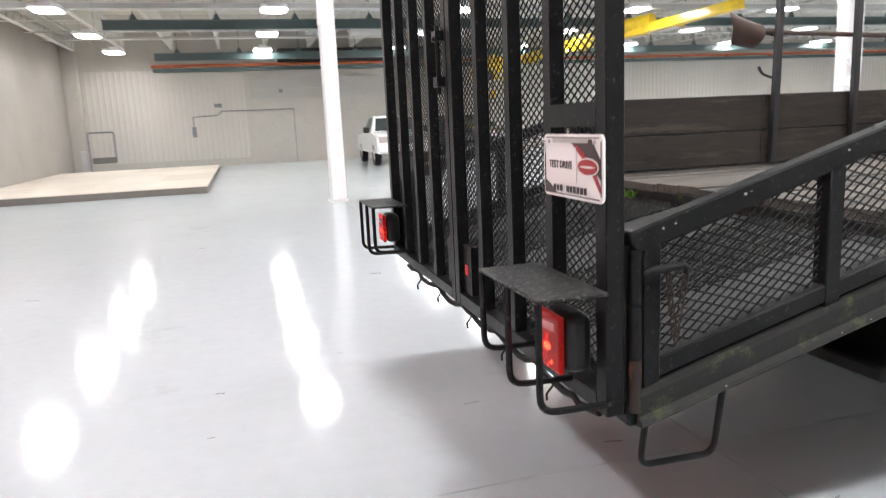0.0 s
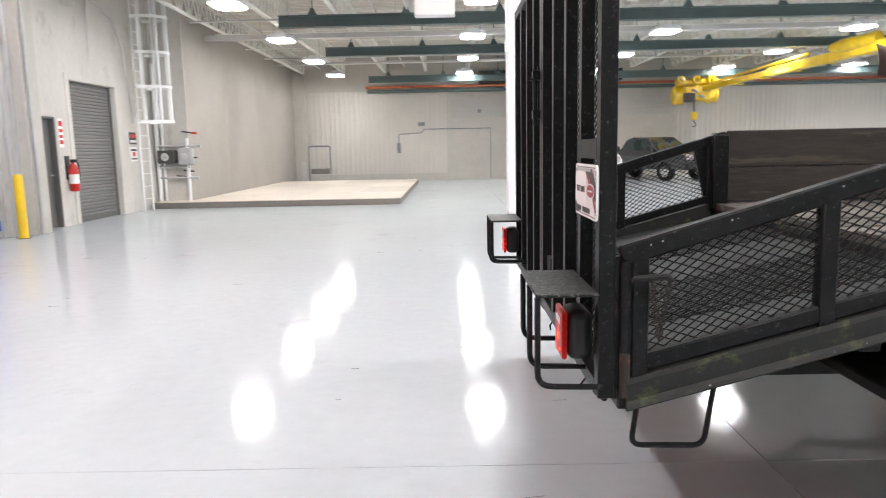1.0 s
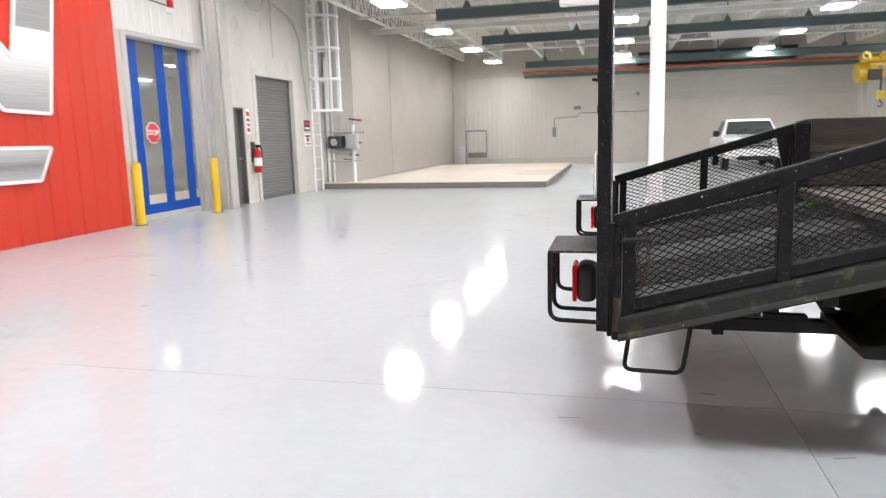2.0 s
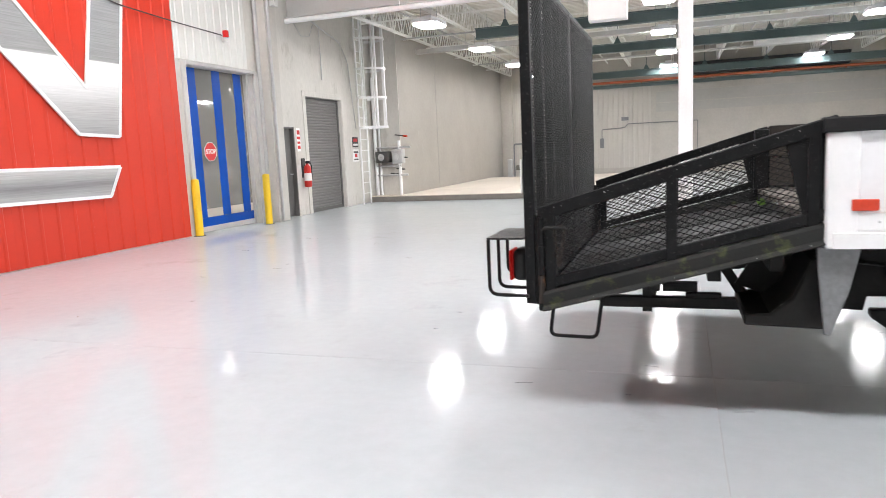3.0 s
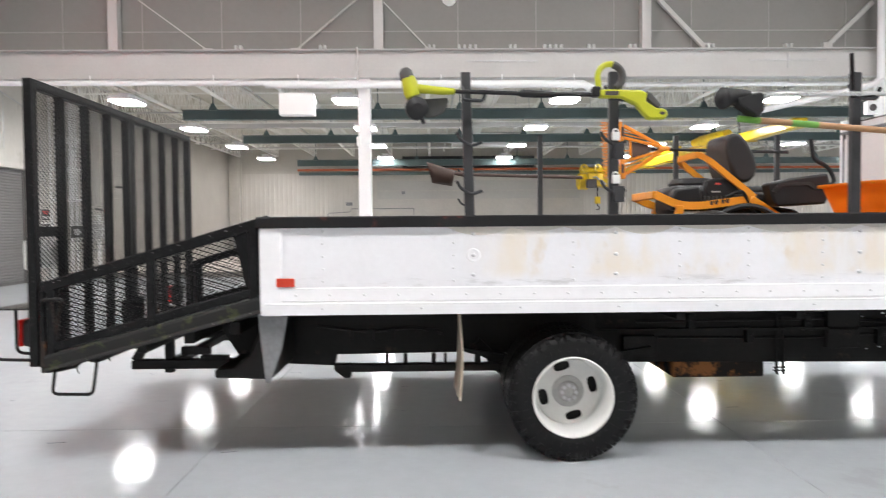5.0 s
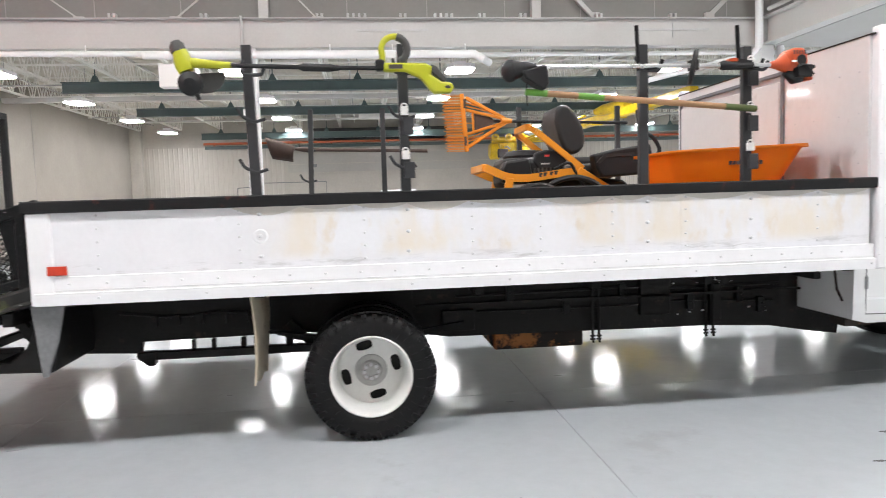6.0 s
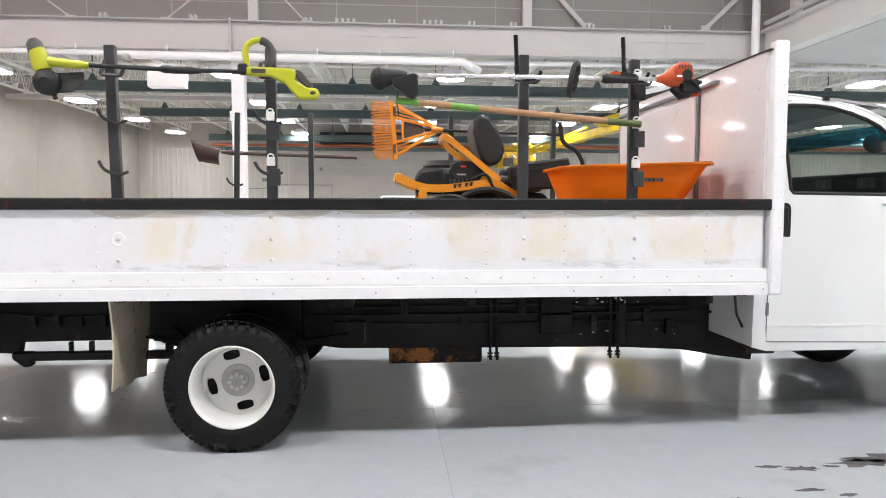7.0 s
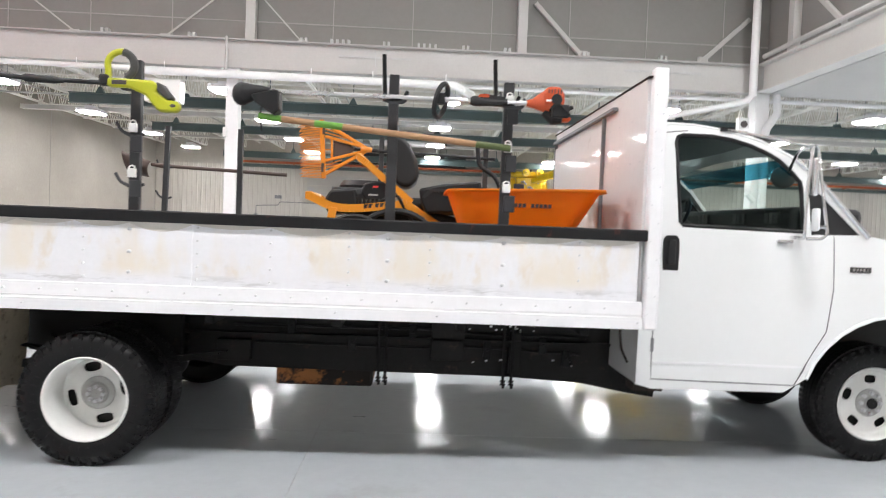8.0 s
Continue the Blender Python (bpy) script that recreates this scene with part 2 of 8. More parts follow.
CLEAR_VINYL = wavy(glass("clear_vinyl", (0.80, 0.79, 0.76), 0.35, 0.03, 0.3, 2.1), 1.6, 0.06)
CREAM_VINYL = mat("cream_vinyl", (0.52, 0.47, 0.40), 0.35, vary=0.06)
YELLOW_PAINT = mat("yellow_safety_paint", (0.78, 0.52, 0.02), 0.42, vary=0.1, big=3, fine=30, worn=(0.5, 0.36, 0.06), worn_at=0.7)
DARK_DOOR = mat("dark_grey_door", (0.12, 0.115, 0.11), 0.45, vary=0.1, big=1.5, fine=25)
CURTAIN_GREY = mat("roller_curtain", (0.155, 0.15, 0.148), 0.42, vary=0.07, big=1.2, fine=25, each=0.04)
PAD_TOP = mat("pale_plywood", (0.58, 0.52, 0.45), 0.75, vary=0.1, big=0.6, fine=14, bump=0.1, worn=(0.49, 0.43, 0.365), worn_at=0.6, each=0.07)
PAD_SIDE = mat("grey_curb", (0.17, 0.155, 0.14), 0.8, vary=0.2, big=2, fine=20, bump=0.1)
EXT_RED = mat("extinguisher_red", (0.5, 0.02, 0.015), 0.3, vary=0.05)
SIGN_WHITE = mat("sign_white", (0.8, 0.8, 0.78), 0.45, vary=0.03)
SIGN_RED = mat("sign_red", (0.6, 0.03, 0.03), 0.45, vary=0.05)
PLATE_RED = mat("dull_red_print", (0.32, 0.022, 0.028), 0.45, vary=0.08)
SIGN_DARK = mat("sign_dark", (0.05, 0.04, 0.04), 0.5, vary=0.05)
PIPE_GREY = mat("galvanised", (0.5, 0.5, 0.5), 0.45, metal=0.5, vary=0.15, big=4, fine=40)
BLACK_STEEL = mat("black_painted_steel", (0.0068, 0.007, 0.0077), 0.42, vary=0.6, big=20.0, fine=240, bump=0.15, worn=(0.045, 0.044, 0.043), worn_at=0.585, spec=0.19)
BLACK_RAIL = mat("black_rail_paint", (0.010, 0.010, 0.011), 0.42, vary=0.3, big=2.2, fine=50, bump=0.08, worn=(0.085, 0.024, 0.018), worn_at=0.6, spec=0.3)
POST_STEEL = mat("grey_black_post", (0.03, 0.031, 0.034), 0.45, vary=0.25, big=4.0, fine=50, bump=0.08, worn=(0.06, 0.06, 0.06), worn_at=0.66)
CHASSIS = mat("chassis_black", (0.0115, 0.011, 0.0108), 0.6, vary=0.5, big=3.0, fine=40, bump=0.2, worn=(0.04, 0.031, 0.024), worn_at=0.6, spec=0.25)
RUSTY = mat("rusty_steel", (0.022, 0.014, 0.01), 0.75, vary=0.4, big=4.0, fine=40, bump=0.2, worn=(0.17, 0.07, 0.028), worn_at=0.56)
MOSSY = mat("mossy_steel", (0.009, 0.0095, 0.009), 0.7, vary=0.3, big=3.0, fine=50, bump=0.2, worn=(0.05, 0.055, 0.02), worn_at=0.54)
TREAD = mat("grey_deck_steel", (0.028, 0.0285, 0.03), 0.55, vary=0.5, big=12.0, fine=90, bump=0.2, worn=(0.06, 0.06, 0.06), worn_at=0.57, spec=0.25)
SIDE_SHEET = panel_mat()
# dull cream for the shade painted below the bed's top rail
RAIL_SHADE = mat("cream_rail_shade", (0.66, 0.63, 0.585), 0.5, vary=0.08, big=3, fine=30)
WHITE_TRIM = mat("white_body_trim", (0.86, 0.86, 0.88), 0.38, vary=0.05, big=2.5, fine=30, worn=(0.6, 0.6, 0.6), worn_at=0.7)
VAN_WHITE = mat("white_car_paint", (0.84, 0.85, 0.855), 0.22, vary=0.02, big=0.8, fine=20, bump=0.0, coat=0.8)
GREY_SHEET = wavy(mat("grey_pink_sheet", (0.73, 0.715, 0.715), 0.4, vary=0.06, big=1.2, fine=20, bump=0.0, spec=0.2, coat=0.5, worn=(0.58, 0.55, 0.545), worn_at=0.62), 3.5, 0.1)
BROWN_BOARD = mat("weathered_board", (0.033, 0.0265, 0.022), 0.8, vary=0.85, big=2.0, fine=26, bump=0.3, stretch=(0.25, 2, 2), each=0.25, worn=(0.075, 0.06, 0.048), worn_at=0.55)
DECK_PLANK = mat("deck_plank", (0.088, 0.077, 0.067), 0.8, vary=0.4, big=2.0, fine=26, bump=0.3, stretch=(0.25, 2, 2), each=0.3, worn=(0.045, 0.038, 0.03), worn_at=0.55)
RUBBER = mat("tyre_rubber", (0.0045, 0.0045, 0.005), 0.5, vary=0.3, big=6.0, fine=70, bump=0.15, spec=0.3)
RIM_WHITE = mat("white_rim_paint", (0.74, 0.74, 0.72), 0.4, vary=0.06, big=5, fine=40, worn=(0.55, 0.52, 0.48), worn_at=0.68)
HUB_GREY = mat("hub_grey", (0.42, 0.42, 0.41), 0.45, vary=0.15, big=8, fine=60)
FLAP_BEIGE = mat("dirty_beige_flap", (0.60, 0.53, 0.41), 0.75, vary=0.2, big=4, fine=30, bump=0.15, worn=(0.33, 0.26, 0.17), worn_at=0.58)
PLATE_METAL = mat("dull_aluminium", (0.2, 0.205, 0.215), 0.45, metal=0.3, vary=0.25, big=5, fine=40)
RED_LENS = mat("red_lens", (0.55, 0.012, 0.010), 0.18, vary=0.15, big=12, fine=60, coat=0.5)
RED_LIT = mat("lit_red_lens", (0.11, 0.003, 0.0025), 0.35, vary=0.8, big=5, fine=160, glow=1.4, spec=0.15, bump=0.15, worn=(0.55, 0.012, 0.006), worn_at=0.53)
HOT_RED = mat("hot_red_bulb", (1.0, 0.03, 0.008), 0.3, vary=0.2, glow=5.0)
CLEAR_LENS = mat("clear_lens", (0.5, 0.42, 0.42), 0.15, vary=0.1, coat=0.5)
REFLECTOR = mat("red_orange_reflector", (0.6, 0.05, 0.02), 0.3, vary=0.1, big=20, fine=80)
BLACK_PLASTIC = mat("black_plastic", (0.014, 0.014, 0.015), 0.5, vary=0.2, big=6, fine=60, bump=0.05, spec=0.35)
SOFT_BLACK = mat("black_vinyl_seat", (0.018, 0.0185, 0.02), 0.42, vary=0.15, big=6, fine=80, bump=0.08)
DARK_GREY_PL = mat("dark_grey_plastic", (0.05, 0.05, 0.048), 0.5, vary=0.2, big=8, fine=60, bump=0.05)
LIME = mat("lime_plastic", (0.45, 0.47, 0.02), 0.38, vary=0.06, big=8, fine=60, bump=0.03)
ORANGE_PAINT = mat("orange_paint", (0.80, 0.30, 0.018), 0.38, vary=0.06, big=5, fine=50, worn=(0.62, 0.22, 0.02), worn_at=0.68)
ORANGE_TRAY = mat("orange_tray", (0.98, 0.31, 0.018), 0.42, vary=0.06, big=3, fine=40, bump=0.03, worn=(0.85, 0.24, 0.012), worn_at=0.63)
tn = ORANGE_TRAY.node_tree
tb = tn.nodes["Principled BSDF"]
thin = add_node(tn, "ShaderNodeBsdfTranslucent")
thin.inputs["Color"].default_value = (0.98, 0.36, 0.02, 1)
tmix = add_node(tn, "ShaderNodeMixShader")
tmix.inputs[0].default_value = 0.3
tn.links.new(tb.outputs[0], tmix.inputs[1])
tn.links.new(thin.outputs[0], tmix.inputs[2])
tn.links.new(tmix.outputs[0], tn.nodes["Material Output"].inputs["Surface"])
ORANGE_RAKE = mat("orange_rake_plastic", (0.82, 0.28, 0.02), 0.45, vary=0.08, big=6, fine=50)
RED_ENGINE = mat("red_orange_plastic", (0.50, 0.07, 0.016), 0.38, vary=0.08, big=6, fine=50)
SILVER = mat("silver_tube", (0.62, 0.62, 0.63), 0.28, metal=0.9, vary=0.08, big=6, fine=60)
CHROME = mat("chrome", (0.72, 0.72, 0.73), 0.14, metal=1.0, vary=0.05, big=6, fine=60, bump=0.0)
GRIP_STEEL = mat("dark_grip_steel", (0.010, 0.010, 0.0105), 0.45, vary=0.5, big=26, fine=160, bump=0.2, worn=(0.13, 0.13, 0.125), worn_at=0.53, spec=0.25)
RIVET_GREY = mat("painted_rivet", (0.60, 0.60, 0.62), 0.4, vary=0.1, big=8, fine=60)
PADLOCK = mat("pale_lock", (0.78, 0.77, 0.75), 0.4, metal=0.1, vary=0.1)
WOOD_POLE = mat("wooden_pole", (0.36, 0.20, 0.10), 0.6, vary=0.25, big=5, fine=40, stretch=(0.3, 2, 2))
GREEN_PAINT = mat("green_pole_paint", (0.13, 0.33, 0.045), 0.5, vary=0.2, big=6, fine=40)
OLIVE_PAINT = mat("olive_pole_paint", (0.075, 0.10, 0.025), 0.55, vary=0.2, big=6, fine=40)
SHOVEL_BROWN = mat("rusted_shovel", (0.085, 0.055, 0.045), 0.6, vary=0.3, big=6, fine=50, bump=0.15)
CRANE_YELLOW = mat("crane_yellow", (0.74, 0.50, 0.012), 0.3, vary=0.25, big=3, fine=20, coat=0.4, worn=(0.45, 0.28, 0.02), worn_at=0.6)
WINDOW_GLASS = glass("tinted_window", (0.92, 0.97, 0.95), 0.965, 0.02)
WINDSHIELD = glass("windshield_glass", (0.93, 0.97, 0.95), 0.94, 0.02)
SHADE_BLUE = glass("blue_shade_band", (0.08, 0.40, 0.58), 0.7, 0.05, 0.12)
DARK_GLASS = glass("dark_glass", (0.20, 0.25, 0.25), 0.3, 0.03, 0.25)
DARK_CAR = mat("dark_car_paint", (0.02, 0.021, 0.024), 0.25, vary=0.1, coat=0.8)
LAMP_HALL = lamp_mat("hall_lamp_diffuser", (1.0, 0.99, 1.0), HALL_GLOW)
LAMP_BAY = lamp_mat("bay_lamp_diffuser", (1.0, 0.99, 1.0), BAY_GLOW)
LEAF_GREEN = mat("weed_green", (0.12, 0.26, 0.03), 0.6, vary=0.3, big=20, fine=90)
FAR_PANEL = mat("far_panel_wall", (0.355, 0.333, 0.30), 0.7, vary=0.11, big=0.9, fine=12, bump=0.05, worn=(0.39, 0.368, 0.335), worn_at=0.63)
NORTH_PANEL = mat("faded_wall_panel", (0.42, 0.405, 0.38), 0.65, vary=0.08, big=0.5, fine=10)
TANK_RUST = mat("rusted_guard", (0.014, 0.010, 0.008), 0.8, vary=0.4, big=2.2, fine=40, bump=0.2, worn=(0.34, 0.13, 0.04), worn_at=0.48)
STAIN = mat("dark_wet_stain", (0.14, 0.14, 0.14), 0.2, vary=0.4, big=6, fine=40)


# ---- building blocks ----
def box(bm, x0, x1, y0, y1, z0, z1, turn=None):
    v = [bm.verts.new((x, y, z)) for x in (x0, x1) for y in (y0, y1) for z in (z0, z1)]
    for f in ((0, 1, 3, 2), (4, 6, 7, 5), (0, 4, 5, 1), (2, 3, 7, 6), (0, 2, 6, 4), (1, 5, 7, 3)):
        bm.faces.new([v[i] for i in f])
    if turn is not None:
        for p in v:
            p.co = turn @ p.co
    return v


def beam(bm, a, b, w, h, up=(0, 0, 1)):
    """A bar from a to b, w wide and h high."""
    a, b = Vector(a), Vector(b)
    d = (b - a).normalized()
    side = d.cross(Vector(up))
    if side.length < 1e-4:
        side = d.cross(Vector((0, 1, 0)))
    side.normalize()
    top = side.cross(d).normalized()
    ring = []
    for p in (a, b):
        ring.append([bm.verts.new(p + side * sx * w / 2 + top * sz * h / 2) for sx, sz in ((-1, -1), (1, -1), (1, 1), (-1, 1))])
    for i in range(4):
        j = (i + 1) % 4
        bm.faces.new((ring[0][i], ring[0][j], ring[1][j], ring[1][i]))
    bm.faces.new(ring[0][::-1])
    bm.faces.new(ring[1])


def strap(bm, pts, w, h):
    """One flat bar bent along level points, w thick and h high."""
    pts = [Vector(p) for p in pts]
    rings = []
    for i, p in enumerate(pts):
        d = (pts[min(i + 1, len(pts) - 1)] - pts[max(i - 1, 0)]).normalized()
        side = d.cross(Vector((0, 0, 1))).normalized() * w / 2
        up = Vector((0, 0, h / 2))
        rings.append([bm.verts.new(q) for q in (p - side - up, p + side - up, p + side + up, p - side + up)])
    for a, b in zip(rings, rings[1:]):
        for k in range(4):
            bm.faces.new((a[k], a[(k + 1) % 4], b[(k + 1) % 4], b[k]))
    bm.faces.new(rings[0][::-1])
    bm.faces.new(rings[-1])


def tube(bm, pts, r, n=10, closed=False):
    """A round tube along points; r is one radius or one for each point."""
    pts = [Vector(p) for p in pts]
    m = len(pts)
    rs = r if isinstance(r, (list, tuple)) else [r] * m
    rings = []
    prev = None
    for i, p in enumerate(pts):
        if closed:
            d = pts[(i + 1) % m] - pts[i - 1]
        else:
            d = pts[min(i + 1, m - 1)] - pts[max(i - 1, 0)]
        d.normalize()
        if prev is None:
            s = d.cross(Vector((0, 0, 1)))
            if s.length < 0.05:
                s = d.cross(Vector((0, 1, 0)))
        else:
            s = prev - d * prev.dot(d)
        s.normalize()
        prev = s
        u = d.cross(s)
        rings.append([bm.verts.new(p + (s * math.cos(2 * math.pi * k / n) + u * math.sin(2 * math.pi * k / n)) * rs[i]) for k in range(n)])
    for i in range(m if closed else m - 1):
        a, b = rings[i], rings[(i + 1) % m]
        for k in range(n):
            bm.faces.new((a[k], a[(k + 1) % n], b[(k + 1) % n], b[k]))
    if not closed:
        bm.faces.new(rings[0][::-1])
        bm.faces.new(rings[-1])


def arc(cx, cz, r, a0, a1, n, y=0.0):
    return [(cx + r * math.cos(radians(a0 + (a1 - a0) * i / n)), y, cz + r * math.sin(radians(a0 + (a1 - a0) * i / n))) for i in range(n + 1)]


def bend(pts, r=0.04, n=4):
    """Rounds the corners of a bent rod."""
    pts = [Vector(p) for p in pts]
    out = [pts[0]]
    for i in range(1, len(pts) - 1):
        a, b, c = pts[i - 1], pts[i], pts[i + 1]
        u, v = (a - b), (c - b)
        k = min(r, u.length * 0.45, v.length * 0.45)
        p, q = b + u.normalized() * k, b + v.normalized() * k
        for j in range(n + 1):
            t = j / n
            out.append(p * (1 - t) ** 2 + b * 2 * t * (1 - t) + q * t * t)
    out.append(pts[-1])
    return out


def slab(bm, outline, axis, a, b):
    """Extrudes an outline of pairs between a and b along an axis. Pairs run over the two other axes in order."""
    def at(p, c):
        q = list(p)
        q.insert("xyz".index(axis), c)
        return Vector(q)
    lo = [bm.verts.new(at(p, a)) for p in outline]
    hi = [bm.verts.new(at(p, b)) for p in outline]
    n = len(outline)
    for i in range(n):
        j = (i + 1) % n
        bm.faces.new((lo[i], lo[j], hi[j], hi[i]))
    bm.faces.new(lo[::-1])
    bm.faces.new(hi)


def lathe(bm, profile, centre, axis="y", n=40):
    """Turns (radius, along) pairs about an axis through the centre."""
    rings = []
    for r, s in profile:
        ring = []
        for k in range(n):
            c, q = math.cos(2 * math.pi * k / n) * r, math.sin(2 * math.pi * k / n) * r
            d = {"y": (c, s, q), "x": (s, c, q), "z": (c, q, s)}[axis]
            ring.append(bm.verts.new(Vector(centre) + Vector(d)))
        rings.append(ring)
    for a, b in zip(rings, rings[1:]):
        for k in range(n):
            bm.faces.new((a[k], a[(k + 1) % n], b[(k + 1) % n], b[k]))
    return rings


def ball(bm, c, rx, ry, rz, n=14):
    bmesh.ops.create_uvsphere(bm, u_segments=n, v_segments=max(6, n // 2), radius=1.0, matrix=Matrix.Translation(c) @ Matrix.Diagonal((rx, ry, rz, 1)))


def finish(name, bm, material, bevel=0.0, smooth=35, segs=1):
    bmesh.ops.recalc_face_normals(bm, faces=bm.faces)
    me = bpy.data.meshes.new(name)
    bm.to_mesh(me)
    bm.free()
    me.materials.append(material)
    if smooth:
        me.polygons.foreach_set("use_smooth", [True] * len(me.polygons))
        me.set_sharp_from_angle(angle=radians(smooth))
    ob = new(name, me)
    if bevel:
        mod = ob.modifiers.new("bevel", "BEVEL")
        mod.width, mod.segments, mod.limit_method, mod.angle_limit = bevel, segs, "ANGLE", radians(40)
    return ob


def thing(name, base, label, category, group="", kind=""):
    e = new(name)
    e.empty_display_size = 0.1
    e.location = base
    return tagged(e, label, category, group, kind)


def part(name, bm, material, parent, label="", bevel=0.0, smooth=35, segs=1):
    """One mesh in world places, hung under a thing or a part."""
    ob = finish(name, bm, material, bevel, smooth, segs)
    ob.parent = parent
    if parent.type == "EMPTY":
        ob.matrix_parent_inverse = Matrix.Translation(parent.location).inverted()
    return tagged(ob, label)


def piece(name, mesh, parent, at):
    """One of many alike pieces that share a mesh."""
    ob = new(name, mesh)
    ob.parent = parent
    if parent.type == "EMPTY":
        ob.matrix_parent_inverse = Matrix.Translation(parent.location).inverted()
    ob.location = at
    return ob


def single(name, bm, material, label, category, bevel=0.0, kind="", group="", smooth=35):
    return tagged(finish(name, bm, material, bevel, smooth), label, category, group, kind)


def shared(name, bm, material):
    bmesh.ops.recalc_face_normals(bm, faces=bm.faces)
    me = bpy.data.meshes.new(name)
    bm.to_mesh(me)
    bm.free()
    me.materials.append(material)
    return me


def lettering(name, text, size, m, material, parent, depth=0.002):
    cu = bpy.data.curves.new(name, "FONT")
    cu.offset = size * 0.025
    cu.body, cu.size, cu.extrude, cu.align_x, cu.align_y = text, size, depth, "CENTER", "CENTER"
    tmp = bpy.data.objects.new(name, cu)
    me = bpy.data.meshes.new_from_object(tmp)
    bpy.data.objects.remove(tmp)
    me.transform(m)
    me.materials.clear()
    me.materials.append(material)
    ob = new(name, me)
    ob.parent = parent
    if parent.type == "EMPTY":
        ob.matrix_parent_inverse = Matrix.Translation(parent.location).inverted()
    return ob


BM = bmesh.new

# ---- the hall ----
WEST, NORTH, EAST, SOUTH = -10.94, 28.7, 31.0, -10.0
LINE = 11.2           # front of the girder line between the bay and the hall
ROOF_HALL, ROOF_BAY = 5.35, 8.4

bm = BM()
box(bm, WEST - 4, EAST + 0.3, SOUTH - 0.3, NORTH + 0.3, -0.25, -0.004)
floor = single("floor", bm, JOINT, "glossy light grey epoxy floor with saw-cut joints", "floor", kind="structure", smooth=0)
XS = [WEST - 4, -2.15, 1.165, EAST + 0.3]
YS = [SOUTH - 0.3, 0.805, NORTH + 0.3]
for i in range(3):
    for j in range(2):
        bm = BM()
        box(bm, XS[i] + 0.002, XS[i + 1] - 0.002, YS[j] + 0.002, YS[j + 1] - 0.002, -0.004, 0.0)
        part("floor_slab", bm, GREY_FLOOR, floor, smooth=0)

# dark wet marks near the front wheel
rnd = random.Random(5)
bm = BM()
for cx, cy, r in ((3.55, -0.32, 0.16), (3.38, -0.36, 0.13), (3.72, -0.28, 0.11), (3.02, -0.42, 0.08), (2.86, -0.38, 0.05), (3.2, -0.40, 0.04), (2.5, -0.75, 0.03), (2.9, -0.68, 0.05), (3.05, -0.75, 0.04)):
    pts = []
    for k in range(18):
        a = 2 * math.pi * k / 18
        rr = r * rnd.uniform(0.5, 1.25)
        pts.append((cx + 1.3 * rr * math.cos(a), cy + 0.45 * rr * math.sin(a)))
    slab(bm, pts, "z", 0.0004, 0.0012)
single("floor_stain", bm, STAIN, "dark wet blotches on the grey floor", "stain", kind="stuff", smooth=0)
bm = BM()
for k in range(60):
    cx, cy = rnd.uniform(-9, 4), rnd.uniform(-3, 9)
    a = rnd.uniform(-0.3, 0.3)
    L = rnd.uniform(0.02, 0.12)
    beam(bm, (cx, cy, 0.0006), (cx + L * math.cos(a), cy + L * math.sin(a), 0.0006), rnd.uniform(0.002, 0.006), 0.001)
single("floor_scuffs", bm, STAIN, "small dark scuffs and chips on the floor", "scuff", kind="stuff", smooth=0)


def wall_with_holes(name, axis, at, depth, u0, u1, z0, z1, holes, material, label):
    """A wall of one thickness, built of boxes round its openings. Runs along the other ground axis."""
    bm = BM()
    cuts = sorted({u0, u1, *[h[0] for h in holes], *[h[1] for h in holes]})
    for a, b in zip(cuts, cuts[1:]):
        mid = (a + b) / 2
        spans = [(z0, z1)]
        for h in holes:
            if h[0] < mid < h[1]:
                nxt = []
                for s, e in spans:
                    if h[2] > s:
                        nxt.append((s, min(e, h[2])))
                    if h[3] < e:
                        nxt.append((max(s, h[3]), e))
                spans = nxt
        for s, e in spans:
            if e - s > 0.001:
                if axis == "x":
                    box(bm, at - depth, at, a, b, s, e)
                else:
                    box(bm, a, b, at, at + depth, s, e)
    bmesh.ops.remove_doubles(bm, verts=bm.verts, dist=0.0005)
    return single(name, bm, material, label, "wall", kind="structure", smooth=0)


DOOR_BLUE = (7.62, 9.75, 0.0, 3.16)
DOOR_MAN = (10.42, 11.32, 0.0, 2.1)
DOOR_ROLL = (11.96, 13.85, 0.0, 2.845)
wall_west = wall_with_holes("wall_west", "x", WEST, 0.5, SOUTH, 15.9, 0, ROOF_BAY, [DOOR_BLUE, DOOR_MAN, DOOR_ROLL], BLOCK, "off-white painted block wall with three doorways")
wall_far_west = wall_with_holes("wall_west_far", "x", -10.1, 1.3, 15.9, NORTH + 0.3, 0, ROOF_HALL + 0.3, [], FAR_PANEL, "plain beige panel wall beyond the ladder")
wall_north = wall_with_holes("wall_north", "y", NORTH, 0.3, -11.5, EAST, 0, ROOF_HALL + 0.3, [], WALL_BEIGE, "long beige rear wall of the hall")
wall_with_holes("wall_east", "x", EAST + 0.3, 0.3, SOUTH, NORTH, 0, ROOF_BAY, [], BLOCK, "plain off-white wall closing the hall")
wall_with_holes("wall_south", "y", SOUTH - 0.3, 0.3, WEST - 0.5, EAST, 0, ROOF_BAY, [], BLOCK, "plain off-white wall behind the bay")
# painted return where the far west wall steps forward
bm = BM()
box(bm, WEST - 0.01, -10.1, 15.88, 15.9, 0, ROOF_HALL + 0.3)
part("wall_return", bm, BLOCK, wall_far_west, smooth=0)
# panel joints of the far west wall
bm = BM()
for y in (19.25,):
    box(bm, -10.1, -10.094, y, y + 0.03, 0.2, ROOF_HALL)
